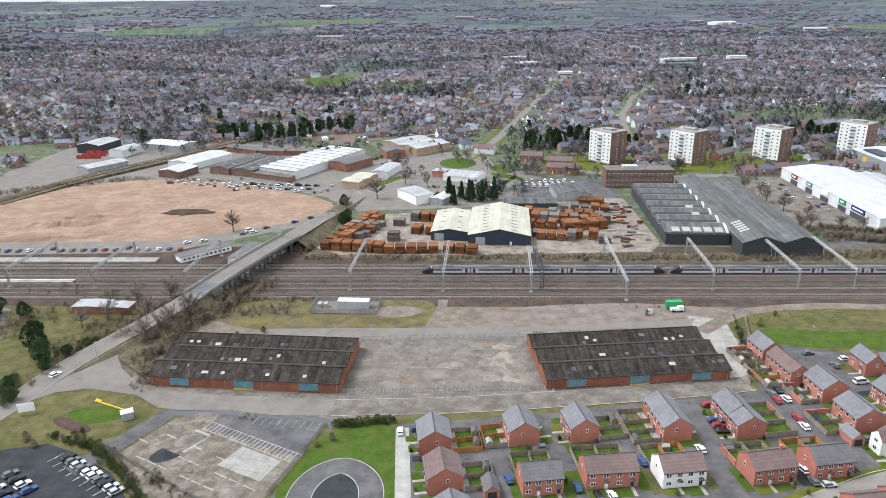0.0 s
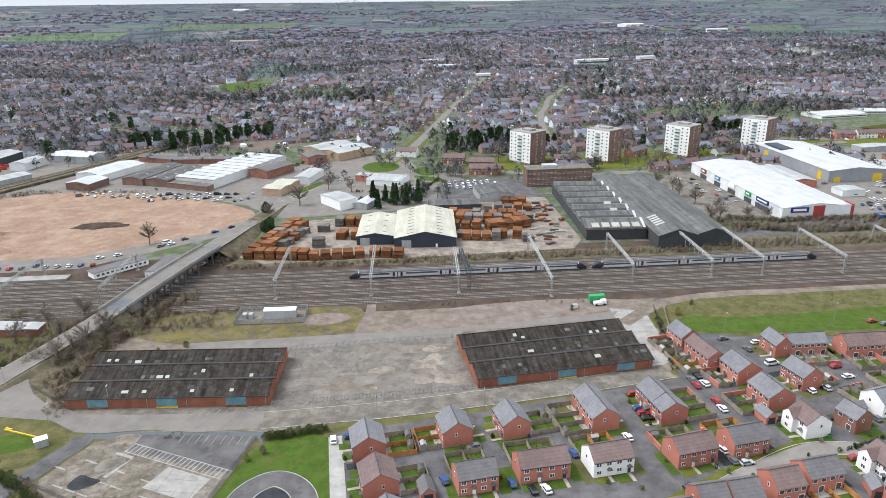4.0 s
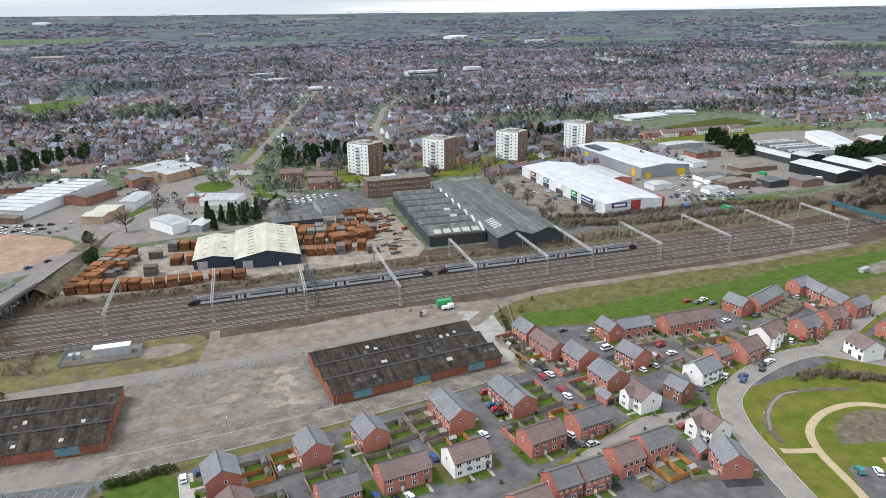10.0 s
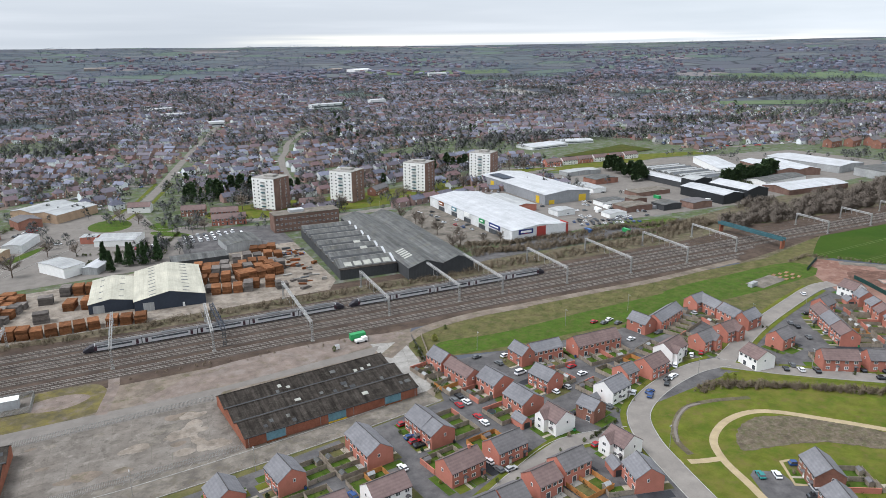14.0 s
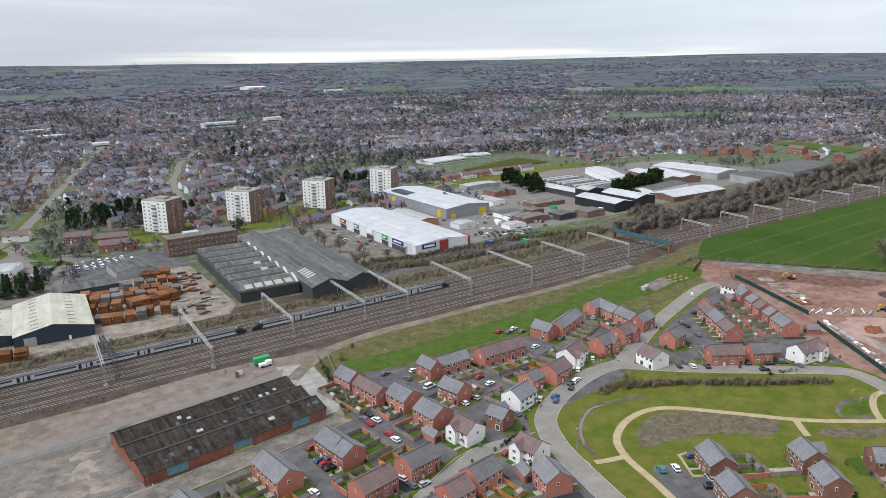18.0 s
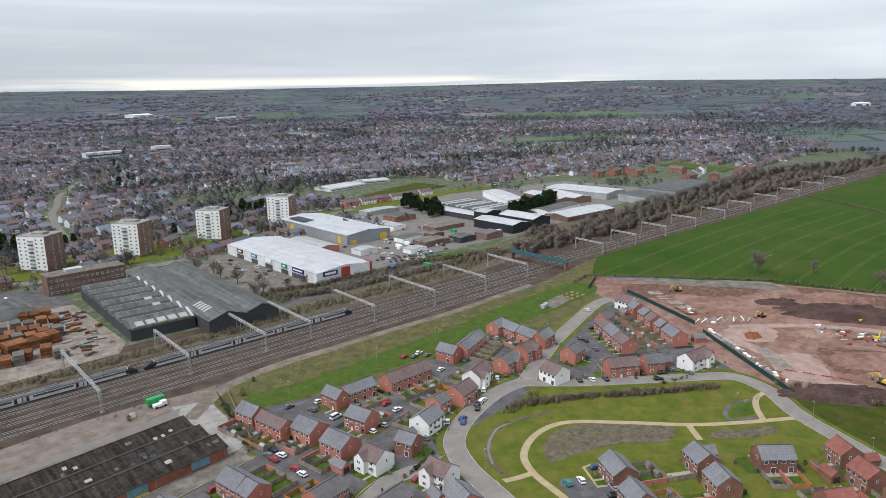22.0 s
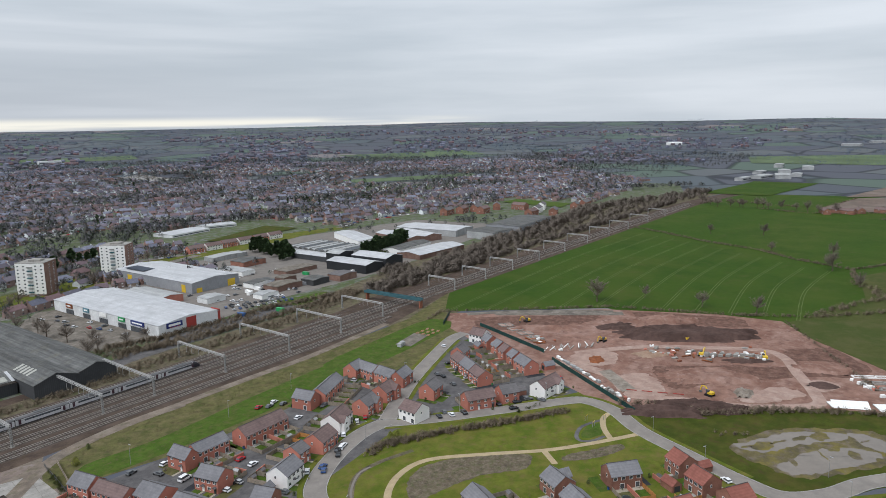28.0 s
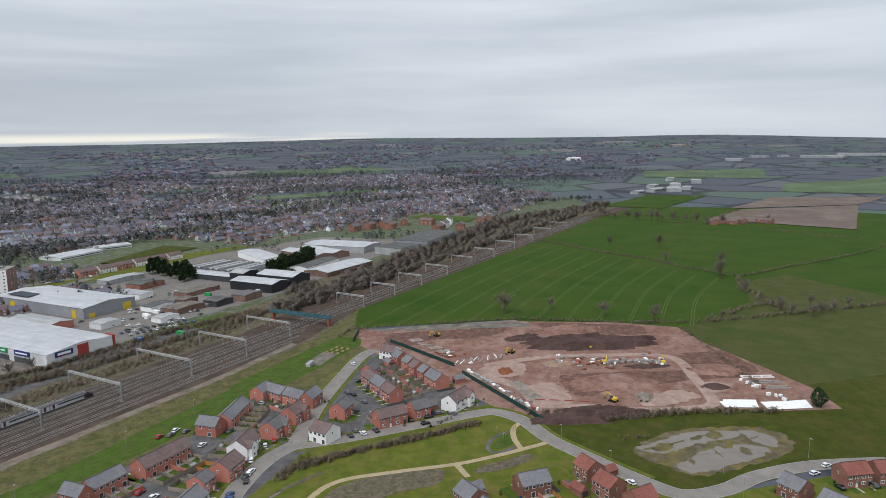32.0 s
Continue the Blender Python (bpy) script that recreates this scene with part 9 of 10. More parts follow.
cars(98, (-17, 179, "white"), (52, 165, "blue"), (70, 171, "white"), (139, 190, "white"), (145, 191, "silver"), (133, 220, "grey"), (14, 157, "blue"), (95, 162, "white"), (95.5, 157, "grey"))
cars(8, (79, 185.5, "blue"), (79.3, 182.6, "red"), (79.6, 179.8, "black"), (99, 155.5, "silver"), (79, 147, "black"), (157, 197, "white"), (157, 204, "red"))
cars(98, (37, 150.5, "black"), (40.6, 150.5, "white"), (103, 201, "grey"), (106, 203, "black"), (103, 197, "red"), (106.3, 198, "white"), (105, 187, "red"), (105, 182.6, "white"))
cars(10, (128, 229, "grey"), (194, 237, "red"), (197.5, 234, "grey"), (202, 236, "white"), (203, 231, "grey"), (196, 214, "white"), (136, 173.4, "black"))
car(136, 208.6, 10, "car_white", "van")
cars(40, (164, 176, "white"), (168, 171.6, "blue"), (185, 179, "white"), (180, 175.8, "black"), (194, 186, "white"), (207, 190.4, "white"), (212, 190, "red"))
cars(60, (311, 218, "white"), (272, 195, "grey"), (271, 190.6, "black"), (265, 180.4, "grey"), (300, 141, "red"), (162.7, 119.3, "teal"), (167, 117.2, "white"), (171, 107.8, "silver"), (168.8, 105.4, "grey"))
cars(15, (169.8, 173.8, "blue"), (182.8, 178.2, "black"), (186.9, 179.4, "white"))
cars(58, (230, 164, "black"), (235, 165, "grey"), (234.4, 160.6, "white"), (239, 157, "black"), (240, 49, "white"))
cars(-32, (255, 141.4, "black"), (268, 141, "grey"), (285, -14, "white"), (276, -10, "white"), (262, 143.6, "black"))
for k, c in enumerate(("black", "grey", "silver", "grey", "white", "white", "grey", "black", "silver", "silver")):
    car(-111 + k * 2.3, 165.6 - k * 1.6, 52 + dice.uniform(-3, 3), "car_" + c)
for k, c in enumerate(("grey", "black", "white", "blue", "silver", "black", "blue", "grey")):
    car(-123 + (k % 4) * 3.0, 158 - (k % 4) * 2.2 - (k // 4) * 6.0, 52 + dice.uniform(-3, 3), "car_" + c)
for k in range(34):
    f = k / 33
    car(-330 + 185 * f, 336 + 6 * f + (3 if k % 7 == 0 else 0), 90 + dice.uniform(-6, 6), "car_" + dice.choice(("white", "black", "grey", "silver", "grey", "red", "blue")), far=True)
cars(42, (-145, 352, "white"), (-137, 355, "white"), (-114, 370, "white"), (-119, 367, "grey"), (-109, 378, "grey"), (-95, 389, "blue"), (-87, 397, "black"), (-79, 405, "silver"))
car(-117, 372.5, 42, "car_white", "van")
cars(62, (-140, 212, "white"), (-90, 336, "white"))
for x, y, a, c in ((220, 455, 0, "silver"), (217, 438, 0, "white"), (221, 428, 90, "red"), (223, 420, 90, "blue"), (225, 411, 90, "silver"), (229, 424, 0, "grey"), (228, 440, 90, "white"), (218, 462, 90, "grey"), (212, 404, 0, "white"), (208, 394, 0, "grey"), (216, 446, 0, "black"),
                   (214, 474, 0, "white"), (224, 472, 0, "black"), (226, 396, 90, "white")):
    car(x, y, a + dice.uniform(-6, 6), "car_" + c, far=True)
for k in range(26):
    car(44 + (k % 9) * 4.6, 470 + (k // 9) * 7, 90 + dice.uniform(-8, 8), "car_" + dice.choice(("white", "white", "silver", "grey")), "van" if dice.random() < 0.6 else "car", far=True)
for k in range(44):
    x, y = dice.uniform(300, 372), dice.uniform(385, 450)
    if not (312 < x < 360 and y > 448):
        car(x, y, dice.choice((0, 90)) + dice.uniform(-10, 10), "car_" + dice.choice(("white", "black", "grey", "silver", "white")), far=True)
for k in range(30):
    car(-205 + k * 4.0 + dice.uniform(-1, 1), 482 - k * 1.0 + (k % 3) * 4, dice.choice((20, 110)) + dice.uniform(-8, 8), "car_" + dice.choice(("white", "white", "grey", "silver", "black")), "van" if k % 5 == 0 else "car", far=True)


for k, (x, y, a) in enumerate([(-26 + q * 3.1, 452 - q * 1.4, 64) for q in range(7)] + [(-58 + q * 2.8, 540 + q * 3.4, -40) for q in range(6)] + [(14 + q * 3.2, 470 + q * 0.8, 80) for q in range(6)] + [(-150 + q * 6.5, 478 - q * 0.6, 8) for q in range(9)] + [(-178 + q * 3.4, 560 - q * 1.0, 74) for q in range(8)] + [(-8 + q * 6, 520 - q * 4, 30) for q in range(3)]):
    car(x, y, a + dice.uniform(-6, 6), "car_" + dice.choice(("white", "white", "grey", "silver", "black", "red")), "van" if k % 5 == 0 else "car", far=True)


for k in range(22):
    q = k % 11
    car(300 + q * 4.2, 386 - q * 1.2 + (k // 11) * 9, 70 + dice.uniform(-6, 6), "car_" + dice.choice(("white", "black", "grey", "silver", "black", "blue")), "car", far=True)


# ---- trees, hedges and scrub ----
def bare_tree(seed, h):
    """A winter tree: a tapered trunk, limbs that reach to a rounded crown, and a haze of thin twigs."""
    r = random.Random(seed)
    bm, tw = bmesh.new(), bmesh.new()
    def limb(p, q, rad, n=4):
        d = (q - p).normalized()
        u = d.orthogonal().normalized()
        v = d.cross(u)
        lo = [bm.verts.new(p + (u * math.cos(6.283 * k / n) + v * math.sin(6.283 * k / n)) * rad) for k in range(n)]
        hi = [bm.verts.new(q + (u * math.cos(6.283 * k / n) + v * math.sin(6.283 * k / n)) * rad * 0.35) for k in range(n)]
        for i in range(n):
            bm.faces.new((lo[i], lo[(i + 1) % n], hi[(i + 1) % n], hi[i]))
    limb(Vector((0, 0, -0.1)), Vector((0, 0, h * 0.8)), h * 0.026, 6)
    for k in range(22):
        t, e = r.uniform(0, 6.283), r.uniform(-0.35, 1.0)
        end = Vector((math.cos(t) * 0.4 * h * math.sqrt(1 - e * e * 0.9), math.sin(t) * 0.4 * h * math.sqrt(1 - e * e * 0.9), h * (0.6 + 0.38 * e))) * r.uniform(0.85, 1.05)
        start = Vector((0, 0, h * (0.2 + 0.2 * (e + 0.35) + 0.1 * r.random())))
        limb(start, end, h * 0.011)
        for _ in range(60):
            p = start.lerp(end, r.uniform(0.3, 1.0))
            q = p + Vector((r.uniform(-1, 1), r.uniform(-1, 1), r.uniform(-0.5, 1))).normalized() * h * r.uniform(0.06, 0.17)
            w = Vector((r.uniform(-1, 1), r.uniform(-1, 1), r.uniform(-1, 1))).normalized() * h * 0.006
            tw.faces.new((tw.verts.new(p - w), tw.verts.new(p + w), tw.verts.new(q)))
    return mesh_of("trunk", bm, "bark"), mesh_of("crown", tw, "twigs")


def leaf_tree(seed, h, shape, material, n):
    """An evergreen: a trunk, and a crown of many small leaf clumps."""
    r = random.Random(seed)
    bm = bmesh.new()
    for _ in range(n):
        t, z = r.uniform(0, 6.283), r.random()
        prof = (1 - z) * 0.95 + 0.08 if shape == "cone" else math.sin(math.pi * min(1, z * 0.86 + 0.12)) ** 0.7
        wide = (0.22 if shape == "cone" else 0.42) * h * prof * (0.75 + 0.3 * math.sin(3 * t + seed + z * 5))
        rad = wide * (0.55 + 0.45 * math.sqrt(r.random()))
        c = Vector((rad * math.cos(t), rad * math.sin(t), h * (0.08 + 0.9 * z)))
        s = h * r.uniform(0.025, 0.06)
        for _q in range(2):
            bm.faces.new([bm.verts.new(c + Vector((r.uniform(-s, s), r.uniform(-s, s), r.uniform(-s, s)))) for _k in range(3)])
    return mesh_of("trunk", pole(bmesh.new(), 0, 0, 0, h * 0.6, h * 0.02, 6, h * 0.008), "bark"), mesh_of("crown", bm, material)


KINDS = {"bare_a": (bare_tree(1, 10), "bare winter tree with a spreading crown of twigs"), "bare_b": (bare_tree(2, 10), "bare winter tree with a spreading crown of twigs"), "bare_c": (bare_tree(3, 10), "bare winter tree with a narrow crown of twigs"),
         "cone": (leaf_tree(4, 10, "cone", "leaf_dark", 1300), "tall dark green conifer tree"), "round": (leaf_tree(5, 10, "round", "leaf_dark", 1500), "dense dark evergreen tree"),
         "bush": (leaf_tree(6, 10, "round", "leaf_hedge", 900), "rounded green garden shrub"), "brown": (leaf_tree(7, 10, "round", "scrub", 900), "low brown leafless shrub"), "fresh": (leaf_tree(8, 10, "round", "leaf_fresh", 900), "shrub in fresh yellow-green leaf")}


def tree(kind, x, y, h, z=0.0):
    (trunk, crown), label = KINDS[kind]
    t = thing("shrub" if h < 4 else "tree", pose(x, y, z, 0, 0, dice.uniform(0, 360)), label, "shrub" if h < 4 else "tree", "shrubs" if h < 4 else "trees")
    t.scale = (h / 10 * dice.uniform(0.9, 1.15), h / 10 * dice.uniform(0.9, 1.15), h / 10)
    if h >= 4:
        share("trunk", trunk, t)
    share("crown", crown, t)


def trees(kind, h, *places):
    for x, y in places:
        k = kind if kind != "bare" else dice.choice(("bare_a", "bare_b", "bare_c"))
        tree(k, x, y, h * dice.uniform(0.8, 1.2))


trees("round", 11, (-150, 222), (-158, 232))
trees("round", 9, (-186, 250), (-178, 258), (-192, 262))
trees("cone", 17, (-182, 640), (-186, 646), (-160, 638), (-165, 642))
trees("cone", 13, (-5, 438), (-2, 426), (3, 442), (8, 434), (14, 439), (19, 444), (24, 437), (10, 441), (16, 433))
trees("cone", 14, (60, 606), (66, 598), (72, 597), (78, 600), (86, 604))
trees("round", 7, (-66, 386), (-62, 380), (-71, 423), (-64, 390))
trees("bare", 10, (-120, 240), (-113, 250), (-110, 262), (-116, 244), (-103, 270), (-108, 256), (-128, 262), (-136, 270), (-124, 276), (-142, 256), (-150, 250))
trees("bare", 12, (-68, 414), (-52, 440), (-126, 372), (20, 540), (8, 550), (-20, 470), (-36, 478), (52, 505), (60, 498))
trees("bare", 11, (205, 395), (198, 410), (196, 430), (200, 380), (190, 372), (215, 376), (225, 372), (198, 445), (192, 460))
trees("bare", 13, (150, 520), (166, 516), (215, 520), (225, 530), (290, 545), (300, 540), (140, 545), (96, 550), (350, 592), (372, 600), (392, 604), (276, 590), (212, 575))
trees("bare", 15, (721, 67), (823, 145), (453, 185), (596, 36), (650, 60))
trees("bare", 11, (807, 197), (720, 119), (475, 119), (477, 85), (541, 9), (531, 2), (531, -11), (541, -17), (548, -24))
trees("bare", 9, (560, 10), (566, -10), (572, -34), (480, 160))
trees("bare", 14, (1122, 289), (1110, 280), (1096, 270), (1077, 255), (1080, 238), (1078, 220), (1084, 202), (1080, 186), (1076, 168), (1079, 150), (1079, 136), (1100, 260), (1092, 228), (1096, 196), (1060, 120), (1072, 100), (1106, 44))
for fx, fy, fw, ft in ((1060, 112, 22, 20), (1072, 92, 30, 70), (1088, 74, 18, 20), (1100, 46, 24, 60)):
    house(fx, fy, fw, ft, 9, "brick_brown", "tile_brown", doors=1, far=True)
trees("round", 8, (350, -12), (478, 565), (470, 540), (464, 520))
trees("bush", 2.8, (-30, 183.5), (-27.5, 184), (-33, 183), (-24.5, 184), (-36, 182), (-60, 388), (78, 262), (130, 262), (-76, 246))
trees("round", 5, (-146, 216), (-151, 203), (-146, 196), (-143, 226))
trees("brown", 3.0, (-98, 166), (-95, 163), (-88, 156), (-124, 171), (-128, 174), (-92, 160), (-37, 175), (-110, 172), (-117, 174))
trees("fresh", 3.0, (-41, 172), (-85, 242), (205, 167), (202, 168), (120, 252))
trees("bush", 1.6, (-10, 165), (-9, 180), (30, 146), (66, 148), (92, 152), (108, 150), (128, 158), (118, 157), (150, 168), (228, 170), (240, 176), (258, 196), (292, 130), (270, 138), (184, 118), (212, 88), (228, 72))


def thicket(name, rows, material, label, n=24, category="scrub", bare=True):
    """Brushwood that nobody could count: x0, y0, x1, y1, half width, how many, height."""
    v, f = [], []
    for x0, y0, x1, y1, half, count, h in rows:
        for _ in range(count):
            u = dice.random()
            x, y = x0 + (x1 - x0) * u + dice.uniform(-half, half), y0 + (y1 - y0) * u + dice.uniform(-half, half)
            if bare:
                hh = h * dice.uniform(0.7, 1.4)
                haze_tree(v, f, x, y, -0.25 * hh, hh * 1.15, n * 3 if h > 5 else n * 2, 0.55, 0.45)
                twig_tree(v, f, x, y, 0.0, hh * 0.8, n, 0.65)
            else:
                far_tree(v, f, x, y, 0.0, h * dice.uniform(0.6, 1.25), n, 0.5)
    return stuff(name, cloud_mesh(name, v, f, material), label, category)


for x, y, turn in DRIVES:
    car(x, y, turn + dice.uniform(-4, 4), "car_" + dice.choice(("white", "black", "grey", "silver", "red", "blue", "grey")), far=True)
for sx, sy, turn in SHRUBS:
    tree(dice.choice(("bush", "bush", "brown", "round", "fresh")), sx + dice.uniform(-0.5, 0.5), sy + dice.uniform(-0.5, 0.5), dice.uniform(0.9, 2.0), 0.06)
fence(104, 215, 110, 236)
fence(110, 236, 117, 260)
v, f = [], []
for x, y, sp, n in ((5, 545, 5, 4), (-30, 500, 7, 8), (-46, 536, 7, 8), (40, 520, 8, 16), (52, 508, 9, 16), (30, 460, 9, 18), (20, 450, 9, 14), (-20, 590, 14, 20), (50, 585, 12, 24), (110, 575, 14, 24), (170, 600, 20, 34), (230, 600, 20, 34), (300, 610, 20, 34), (400, 610, 16, 22), (150, 515, 14, 16), (290, 560, 12, 14), (-150, 610, 24, 36), (-90, 590, 14, 16), (-240, 620, 24, 40), (380, 500, 16, 16), (630, 560, 24, 30), (760, 480, 26, 40), (95, 500, 8, 8), (210, 510, 16, 16)):
    for _ in range(n):
        ox, oy, hh = x + dice.gauss(0, sp), y + dice.gauss(0, sp), dice.uniform(5, 11)
        haze_tree(v, f, ox, oy, -0.3, hh, 110, 0.42, 0.55)
stuff("street_trees", cloud_mesh("street_trees", v, f, "hazed_town_tree"), "bare winter trees and shrubs round roads and yards", "trees")
for k in range(34):
    x, y = dice.choice(((-40, 510), (-60, 480), (-100, 480), (-150, 470), (-165, 495), (400, 470), (420, 520), (560, 440), (600, 440), (360, 470), (330, 520), (-110, 610), (-90, 620)))
    car(x + dice.uniform(-16, 16), y + dice.uniform(-8, 8), dice.choice((20, 110)) + dice.uniform(-8, 8), "car_" + dice.choice(("white", "white", "grey", "silver", "black")), "van" if k % 6 == 0 else "car", far=True)
thicket("railway_scrub", [(196, 364, 234, 352, 4, 150, 3.4), (234, 351, 386, 346, 4, 420, 3.4), (203, 378, 230, 369, 2.5, 90, 3.0), (230, 369, 303, 369, 2.5, 200, 3.0), (303, 369, 384, 353, 3.5, 220, 3.4), (-80, 330, 10, 327, 3, 170, 2.2), (10, 329, 110, 329, 4, 220, 2.4), (108, 328, 180, 327, 3, 130, 2.6), (180, 332, 330, 332, 6, 330, 3.0), (196, 356, 300, 364, 4, 150, 3.0), (330, 336, 380, 344, 5, 40, 4),
                          (-300, 290, -140, 285, 6, 60, 2.4), (-8, 274, 100, 270, 3, 26, 1.6), (-78, 338, -86, 372, 4, 120, 3.4), (-88, 350, -72, 404, 4, 130, 3.2), (184, 380, 204, 372, 4, 30, 3), (196, 376, 228, 368, 3, 40, 2.6)], "scrub", "brown winter scrub along the railway")
thicket("embankment_scrub", [(-132, 258, -116, 284, 4, 90, 3.2), (-146, 226, -130, 258, 3, 90, 2.8), (-114, 240, -98, 280, 6, 330, 4.2), (-128, 240, -112, 268, 4, 160, 3.8), (-96, 284, -84, 296, 5, 60, 3.0), (-116, 222, -106, 242, 4, 90, 2.8), (-106, 204, -112, 228, 3, 80, 2.0), (-102, 262, -70, 268, 5, 90, 2.2), (-104, 276, -60, 277, 2, 70, 2.4), (-185, 240, -150, 285, 10, 60, 4.0), (-150, 232, -136, 262, 5, 40, 3.0), (-150, 196, -142, 226, 3, 30, 2.4),
                             (-320, 448, -240, 494, 4, 90, 3.5), (-240, 494, -160, 486, 3, 40, 2.6)], "scrub", "brown brambles and saplings on a road embankment")
thicket("railway_wood", [(470, 336, 700, 346, 11, 80, 6), (700, 346, 960, 362, 14, 70, 8), (960, 362, 1250, 318, 14, 70, 8), (420, 330, 700, 332, 5, 190, 6), (700, 332, 1100, 326, 6, 240, 7), (385, 336, 480, 348, 10, 110, 7), (480, 342, 700, 376, 16, 190, 9), (700, 372, 960, 400, 14, 170, 10), (960, 396, 1300, 330, 14, 150, 10), (440, 360, 480, 380, 10, 40, 6)], "twigs", "belt of bare trees along the railway", 40, "trees")
thicket("field_hedges", [(372, 262, 443, 171, 1.5, 110, 2.2), (443, 171, 464, 98, 1.5, 80, 2.2), (464, 98, 484, 55, 1.5, 60, 2.4), (484, 55, 640, -110, 2.0, 200, 3.0), (812, 288, 785, 241, 1.2, 60, 2.6), (785, 241, 747, 186, 1.2, 80, 2.6), (747, 186, 723, 132, 1.2, 80, 2.6), (723, 132, 688, 94, 1.2, 70, 2.6), (688, 94, 662, 47, 1.2, 70, 2.8), (662, 47, 690, 29, 1.2, 40, 2.6), (690, 29, 735, 7, 1.2, 60, 2.4), (735, 7, 785, -25, 1.2, 60, 2.4), (785, -25, 839, -54, 1.2, 60, 2.4), (839, -54, 960, -110, 1.5, 60, 2.6), (1092, 38, 1049, 134, 1.5, 60, 3.0), (1049, 134, 1075, 198, 1.5, 40, 3.0), (1027, 47, 970, -61, 1.5, 70, 2.8), (1122, 123, 1286, 92, 2.0, 60, 3.0), (600, 36, 541, 6, 3, 40, 4.5), (662, 47, 596, 36, 2, 40, 3.0), (600, 40, 647, 45, 2, 30, 2.4), (560, 20, 484, 58, 3, 60, 3.2), (1080, 294, 1160, 268, 3, 50, 3), (1160, 270, 1120, 150, 3, 60, 4), (466, 66, 362, 10, 1.2, 110, 1.8), (352, 258, 372, 262, 1.5, 24, 2.4)], "scrub", "bare brown field hedges", 22, "hedge")
thicket("green_hedges", [(186, 165, 196, 168, 2.0, 50, 2.0), (196, 166, 216, 155, 2.2, 130, 2.3), (216, 155, 242, 136, 2.2, 170, 2.3), (242, 136, 264, 121, 2.2, 130, 2.2), (295, 72, 317, 41, 3.0, 130, 2.6), (317, 41, 336, 4, 2.0, 100, 2.4), (286, 104, 300, 68, 3, 60, 2.4), (276, 62, 285, 50, 2, 10, 2.0)], "scrub", "brown leafless hedge beside the green", 26, "hedge")
thicket("garden_hedges", [(-20, 470, 26, 460, 0.8, 60, 1.6), (30, 470, 44, 500, 1.0, 40, 1.6), (-30, 440, 30, 452, 3.0, 60, 3.0), (-78, 540, -60, 566, 2.0, 30, 2.2), (-38, 182, -20, 184.5, 1.2, 60, 1.8), (-154, 210, -146, 192, 2.0, 60, 2.2), (-148, 226, -138, 238, 2.0, 50, 2.0), (-122, 176, -108, 171, 1.2, 40, 1.6), (-108, 172, -92, 158, 1.5, 70, 1.8), (-92, 158, -82, 146, 1.5, 50, 1.8), (130, 158, 146, 163, 0.6, 40, 1.2), (-72, 188, -62, 186, 1.5, 8, 1.0), (-116, 178, -100, 168, 2, 24, 1.6), (-86, 160, -70, 146, 2, 24, 1.4), (462, 506, 477, 566, 3, 60, 7), (505, 430, 560, 436, 4, 24, 4), (252, 138, 266, 134, 0.6, 16, 1.2), (100, 207, 112, 256, 1, 50, 1.4)], "leaf_hedge", "green hedges and ivy round gardens and yards", 40, "hedge", False)
v, f, v2, f2 = [], [], [], []
for gx, gy in GARDENS:
    for k in range(9):
        a, q = dice.uniform(0, 6.283), dice.uniform(2.2, 4.0)
        if k % 3:
            far_tree(v, f, gx + q * math.cos(a), gy + q * math.sin(a), 0.05, dice.uniform(0.6, 1.5), 14, 0.5)
        else:
            far_tree(v2, f2, gx + q * math.cos(a), gy + q * math.sin(a), 0.05, dice.uniform(0.6, 1.3), 14, 0.5)
stuff("garden_shrubs", cloud_mesh("garden_shrubs", v, f, "leaf_dark"), "dark green shrubs and potted plants in small gardens", "shrubs")
stuff("garden_bushes", cloud_mesh("garden_bushes", v2, f2, "leaf_hedge"), "low green bushes along garden fences", "shrubs")
thicket("yard_weeds", [(-37, 203, 28, 206, 0.5, 70, 0.6), (-37.5, 204, -37, 238, 0.6, 60, 0.8), (29, 208, 26, 240, 0.5, 40, 0.7), (-104, 203, -40, 199, 0.7, 70, 0.6), (30, 203, 94, 210, 0.6, 60, 0.6), (-60, 187, -46, 186, 0.8, 20, 0.8), (-24, 188, 98, 203, 1.0, 130, 0.7), (-97, 168, -66, 147, 0.8, 60, 0.9), (-40, 182, -50, 150, 0.8, 60, 0.8), (-88, 188, -60, 187, 1.0, 30, 0.5), (-37, 239, 26, 242, 0.5, 60, 0.5)], "scrub", "weeds and dead grass along yard fences", 10, "weeds", True)
thicket("bank_tussocks", [(122, 260, 250, 259, 7, 420, 0.9), (250, 262, 340, 264, 5, 200, 0.9), (176, 140, 214, 118, 4, 160, 0.6), (230, 100, 246, 88, 3, 70, 0.6), (-100, 270, -15, 262, 6, 140, 0.6)], "rough_grass", "pale tussocks of rough dead grass", 10, "grass", True)


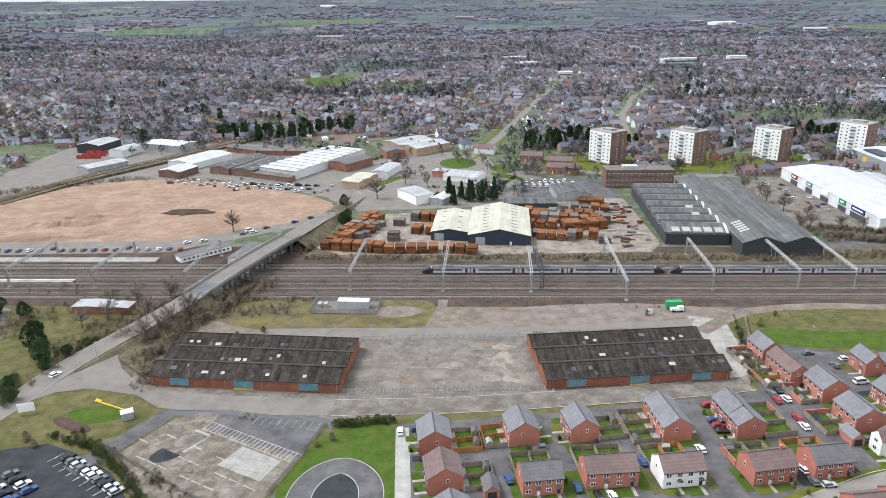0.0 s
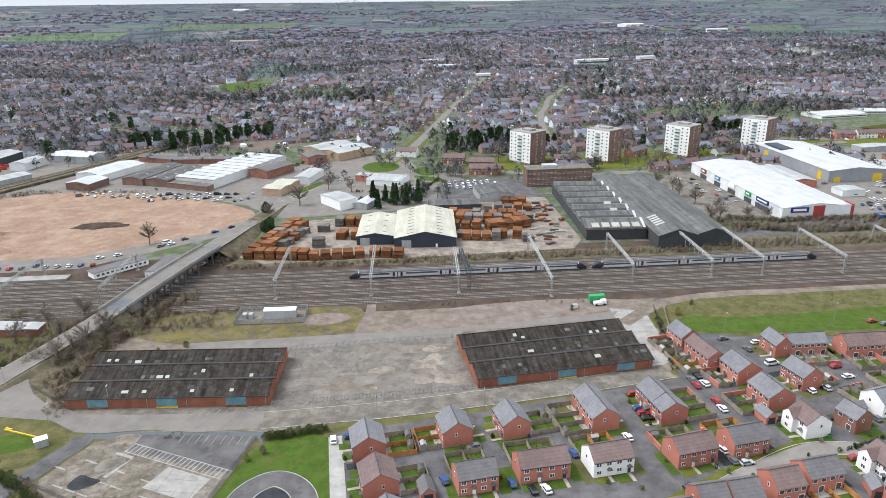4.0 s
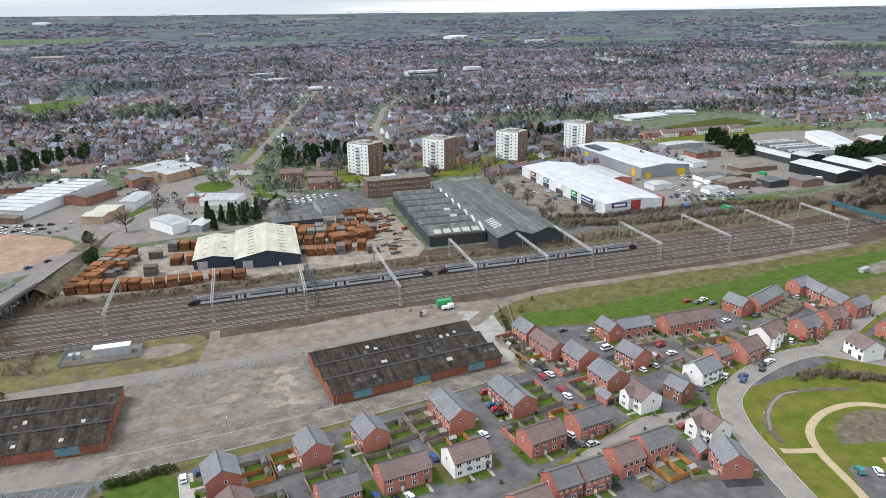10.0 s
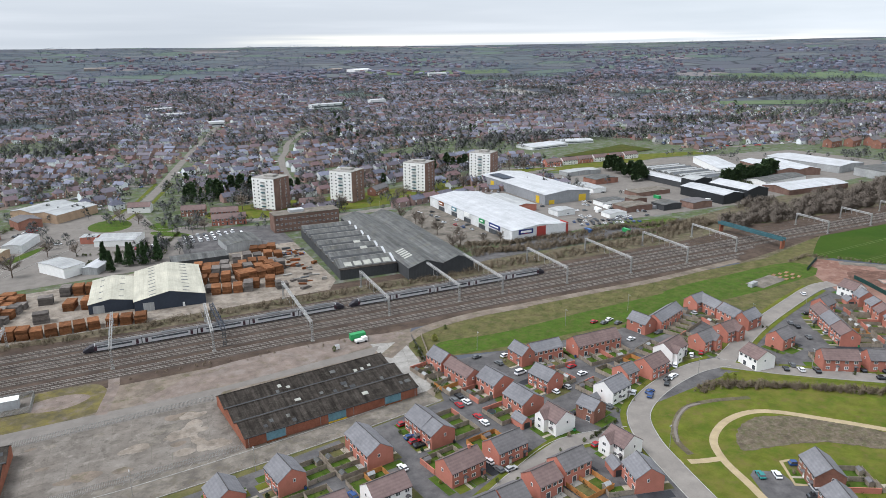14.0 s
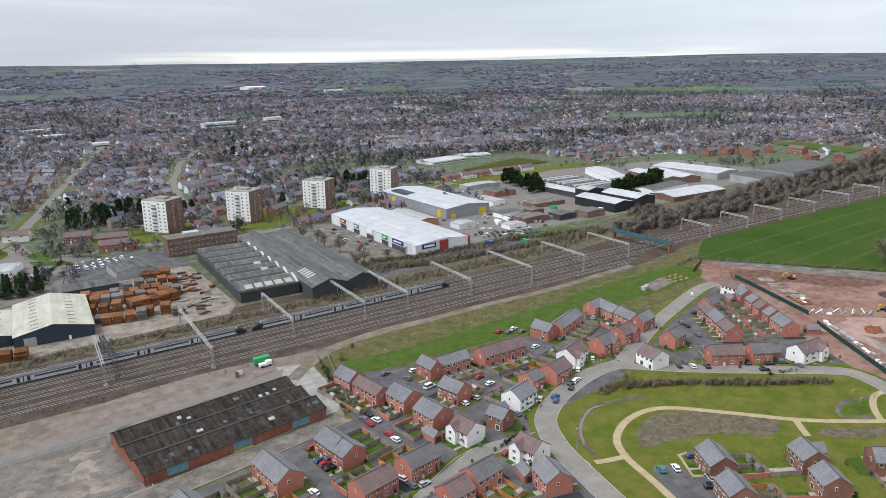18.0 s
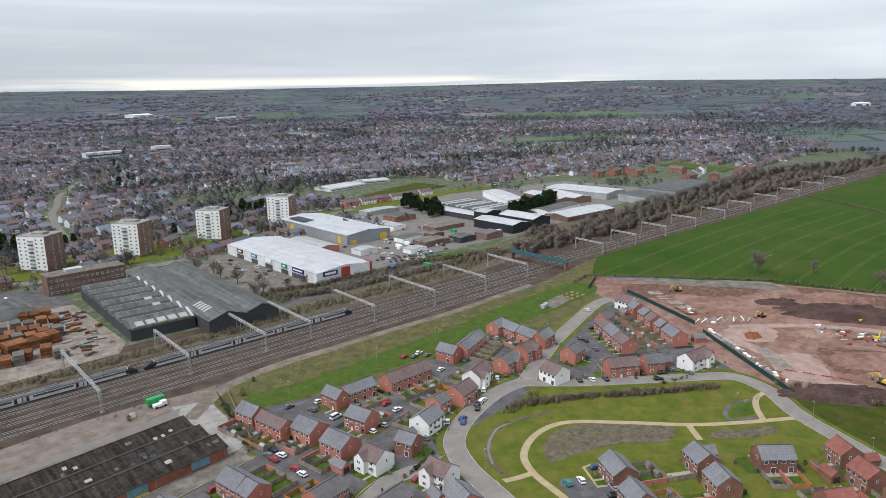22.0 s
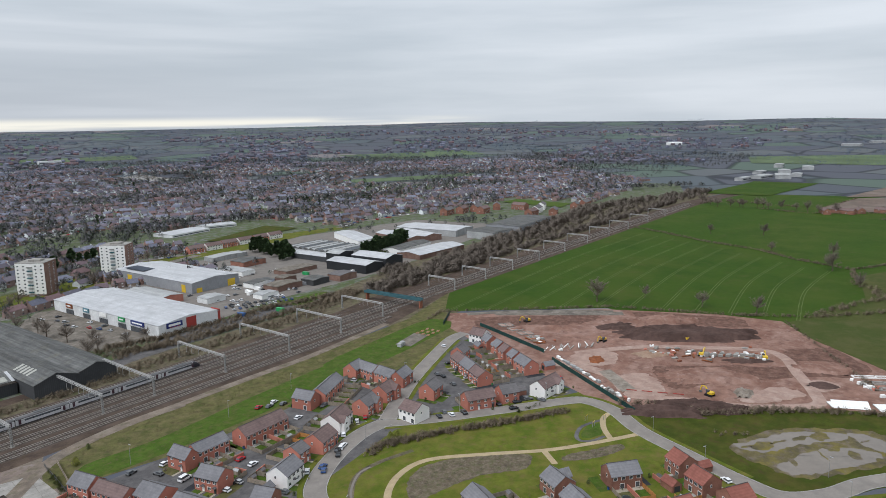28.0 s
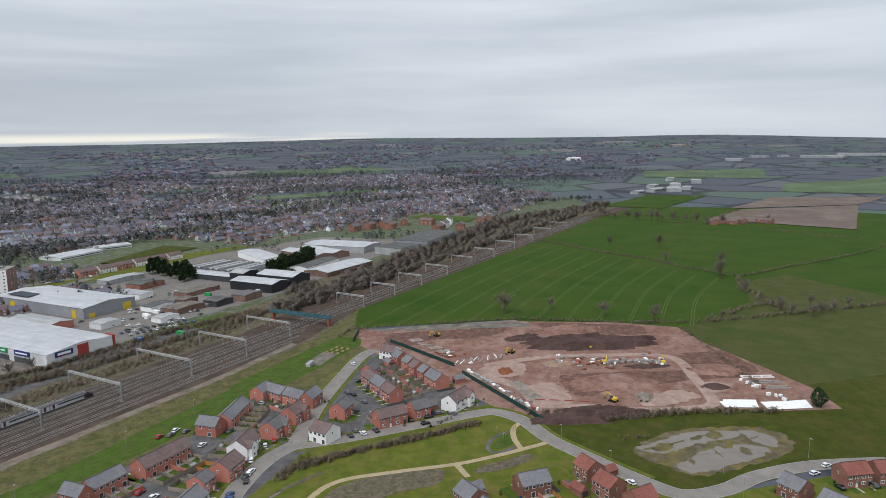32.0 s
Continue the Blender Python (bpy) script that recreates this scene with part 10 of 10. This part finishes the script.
# ---- lamps along the roads ----
POST, HEAD = mesh_of("post", pole(bmesh.new(), 0, 0, 0, 8, 0.09, 6, 0.06), "galvanised"), mesh_of("lamp_head", boxes((-0.1, 1.1, -0.13, 0.13, 7.92, 8.06)), "pale_sheet")
for x, y, a in ((-105, 196, 60), (-90, 205, 90), (150, 143, 200), (160, 174, 300), (196, 176, 270), (240, 160, 60), (272, 134, 60), (262, 82, 150), (247, 58, 150), (246, 12, 60), (262, 20, 240), (290, -8, 240), (260, 206, 300), (300, 208, 120), (-130, 222, 330), (-4, 194, 90), (30, 190, 90),
                (60, 515, 90), (120, 502, 90), (190, 495, 90), (250, 506, 90), (-50, 470, 0), (180, 240, 270), (218, 242, 270), (132, 236, 270)):
    lp = thing("street_lamp", pose(x, y, 0.05, 0, 0, a), "slim grey steel street lamp", "street lamp", "street lamps")
    share("post", POST, lp), share("lamp_head", HEAD, lp)
# playground on the green
pg = thing("playground", pose(262, 108, 0.12), "small timber and steel playground on grass", "playground")
for x, y in ((-6, -3), (-2, 2), (3, -4)):
    part("frame_post", boxes((x, x + 0.15, y, y + 0.15, 0, 2.2)), "galvanised", pg)
    part("frame_post", boxes((x + 2, x + 2.15, y, y + 0.15, 0, 2.2)), "galvanised", pg)
    part("crossbar", boxes((x, x + 2.15, y, y + 0.12, 2.1, 2.22)), "yellow", pg)
# allotment frames and tanks in the play field
al = thing("substation_tanks", pose(302, 240, 0.1, 0, 0, 10), "pale green steel tanks beside a gravel pad", "tanks")
part("gravel_pad", boxes((-2, 22, -6, 4, 0, 0.08)), "old_asphalt", al)
part("tank", boxes((-6, -3.5, -2, 0.5, 0, 2.2, 0.15)), "pale_sheet", al)
part("tank", boxes((-3.1, -0.6, -2, 0.5, 0, 2.4, 0.15)), "pale_sheet", al)
for k in range(9):
    x, y = 324 + (k % 3) * 5, 238 + (k // 3) * 4
    bd = thing("timber_bed", pose(x, y, 0.1, 0, 0, 20), "raised timber growing bed", "growing bed", "growing beds")
    part("board", boxes((-1.6, 1.6, -0.7, -0.62, 0, 0.4)), "new_wood", bd)
    part("board", boxes((-1.6, 1.6, 0.62, 0.7, 0, 0.4)), "new_wood", bd)
    part("soil", boxes((-1.55, 1.55, -0.6, 0.6, 0, 0.3)), "sand", bd)
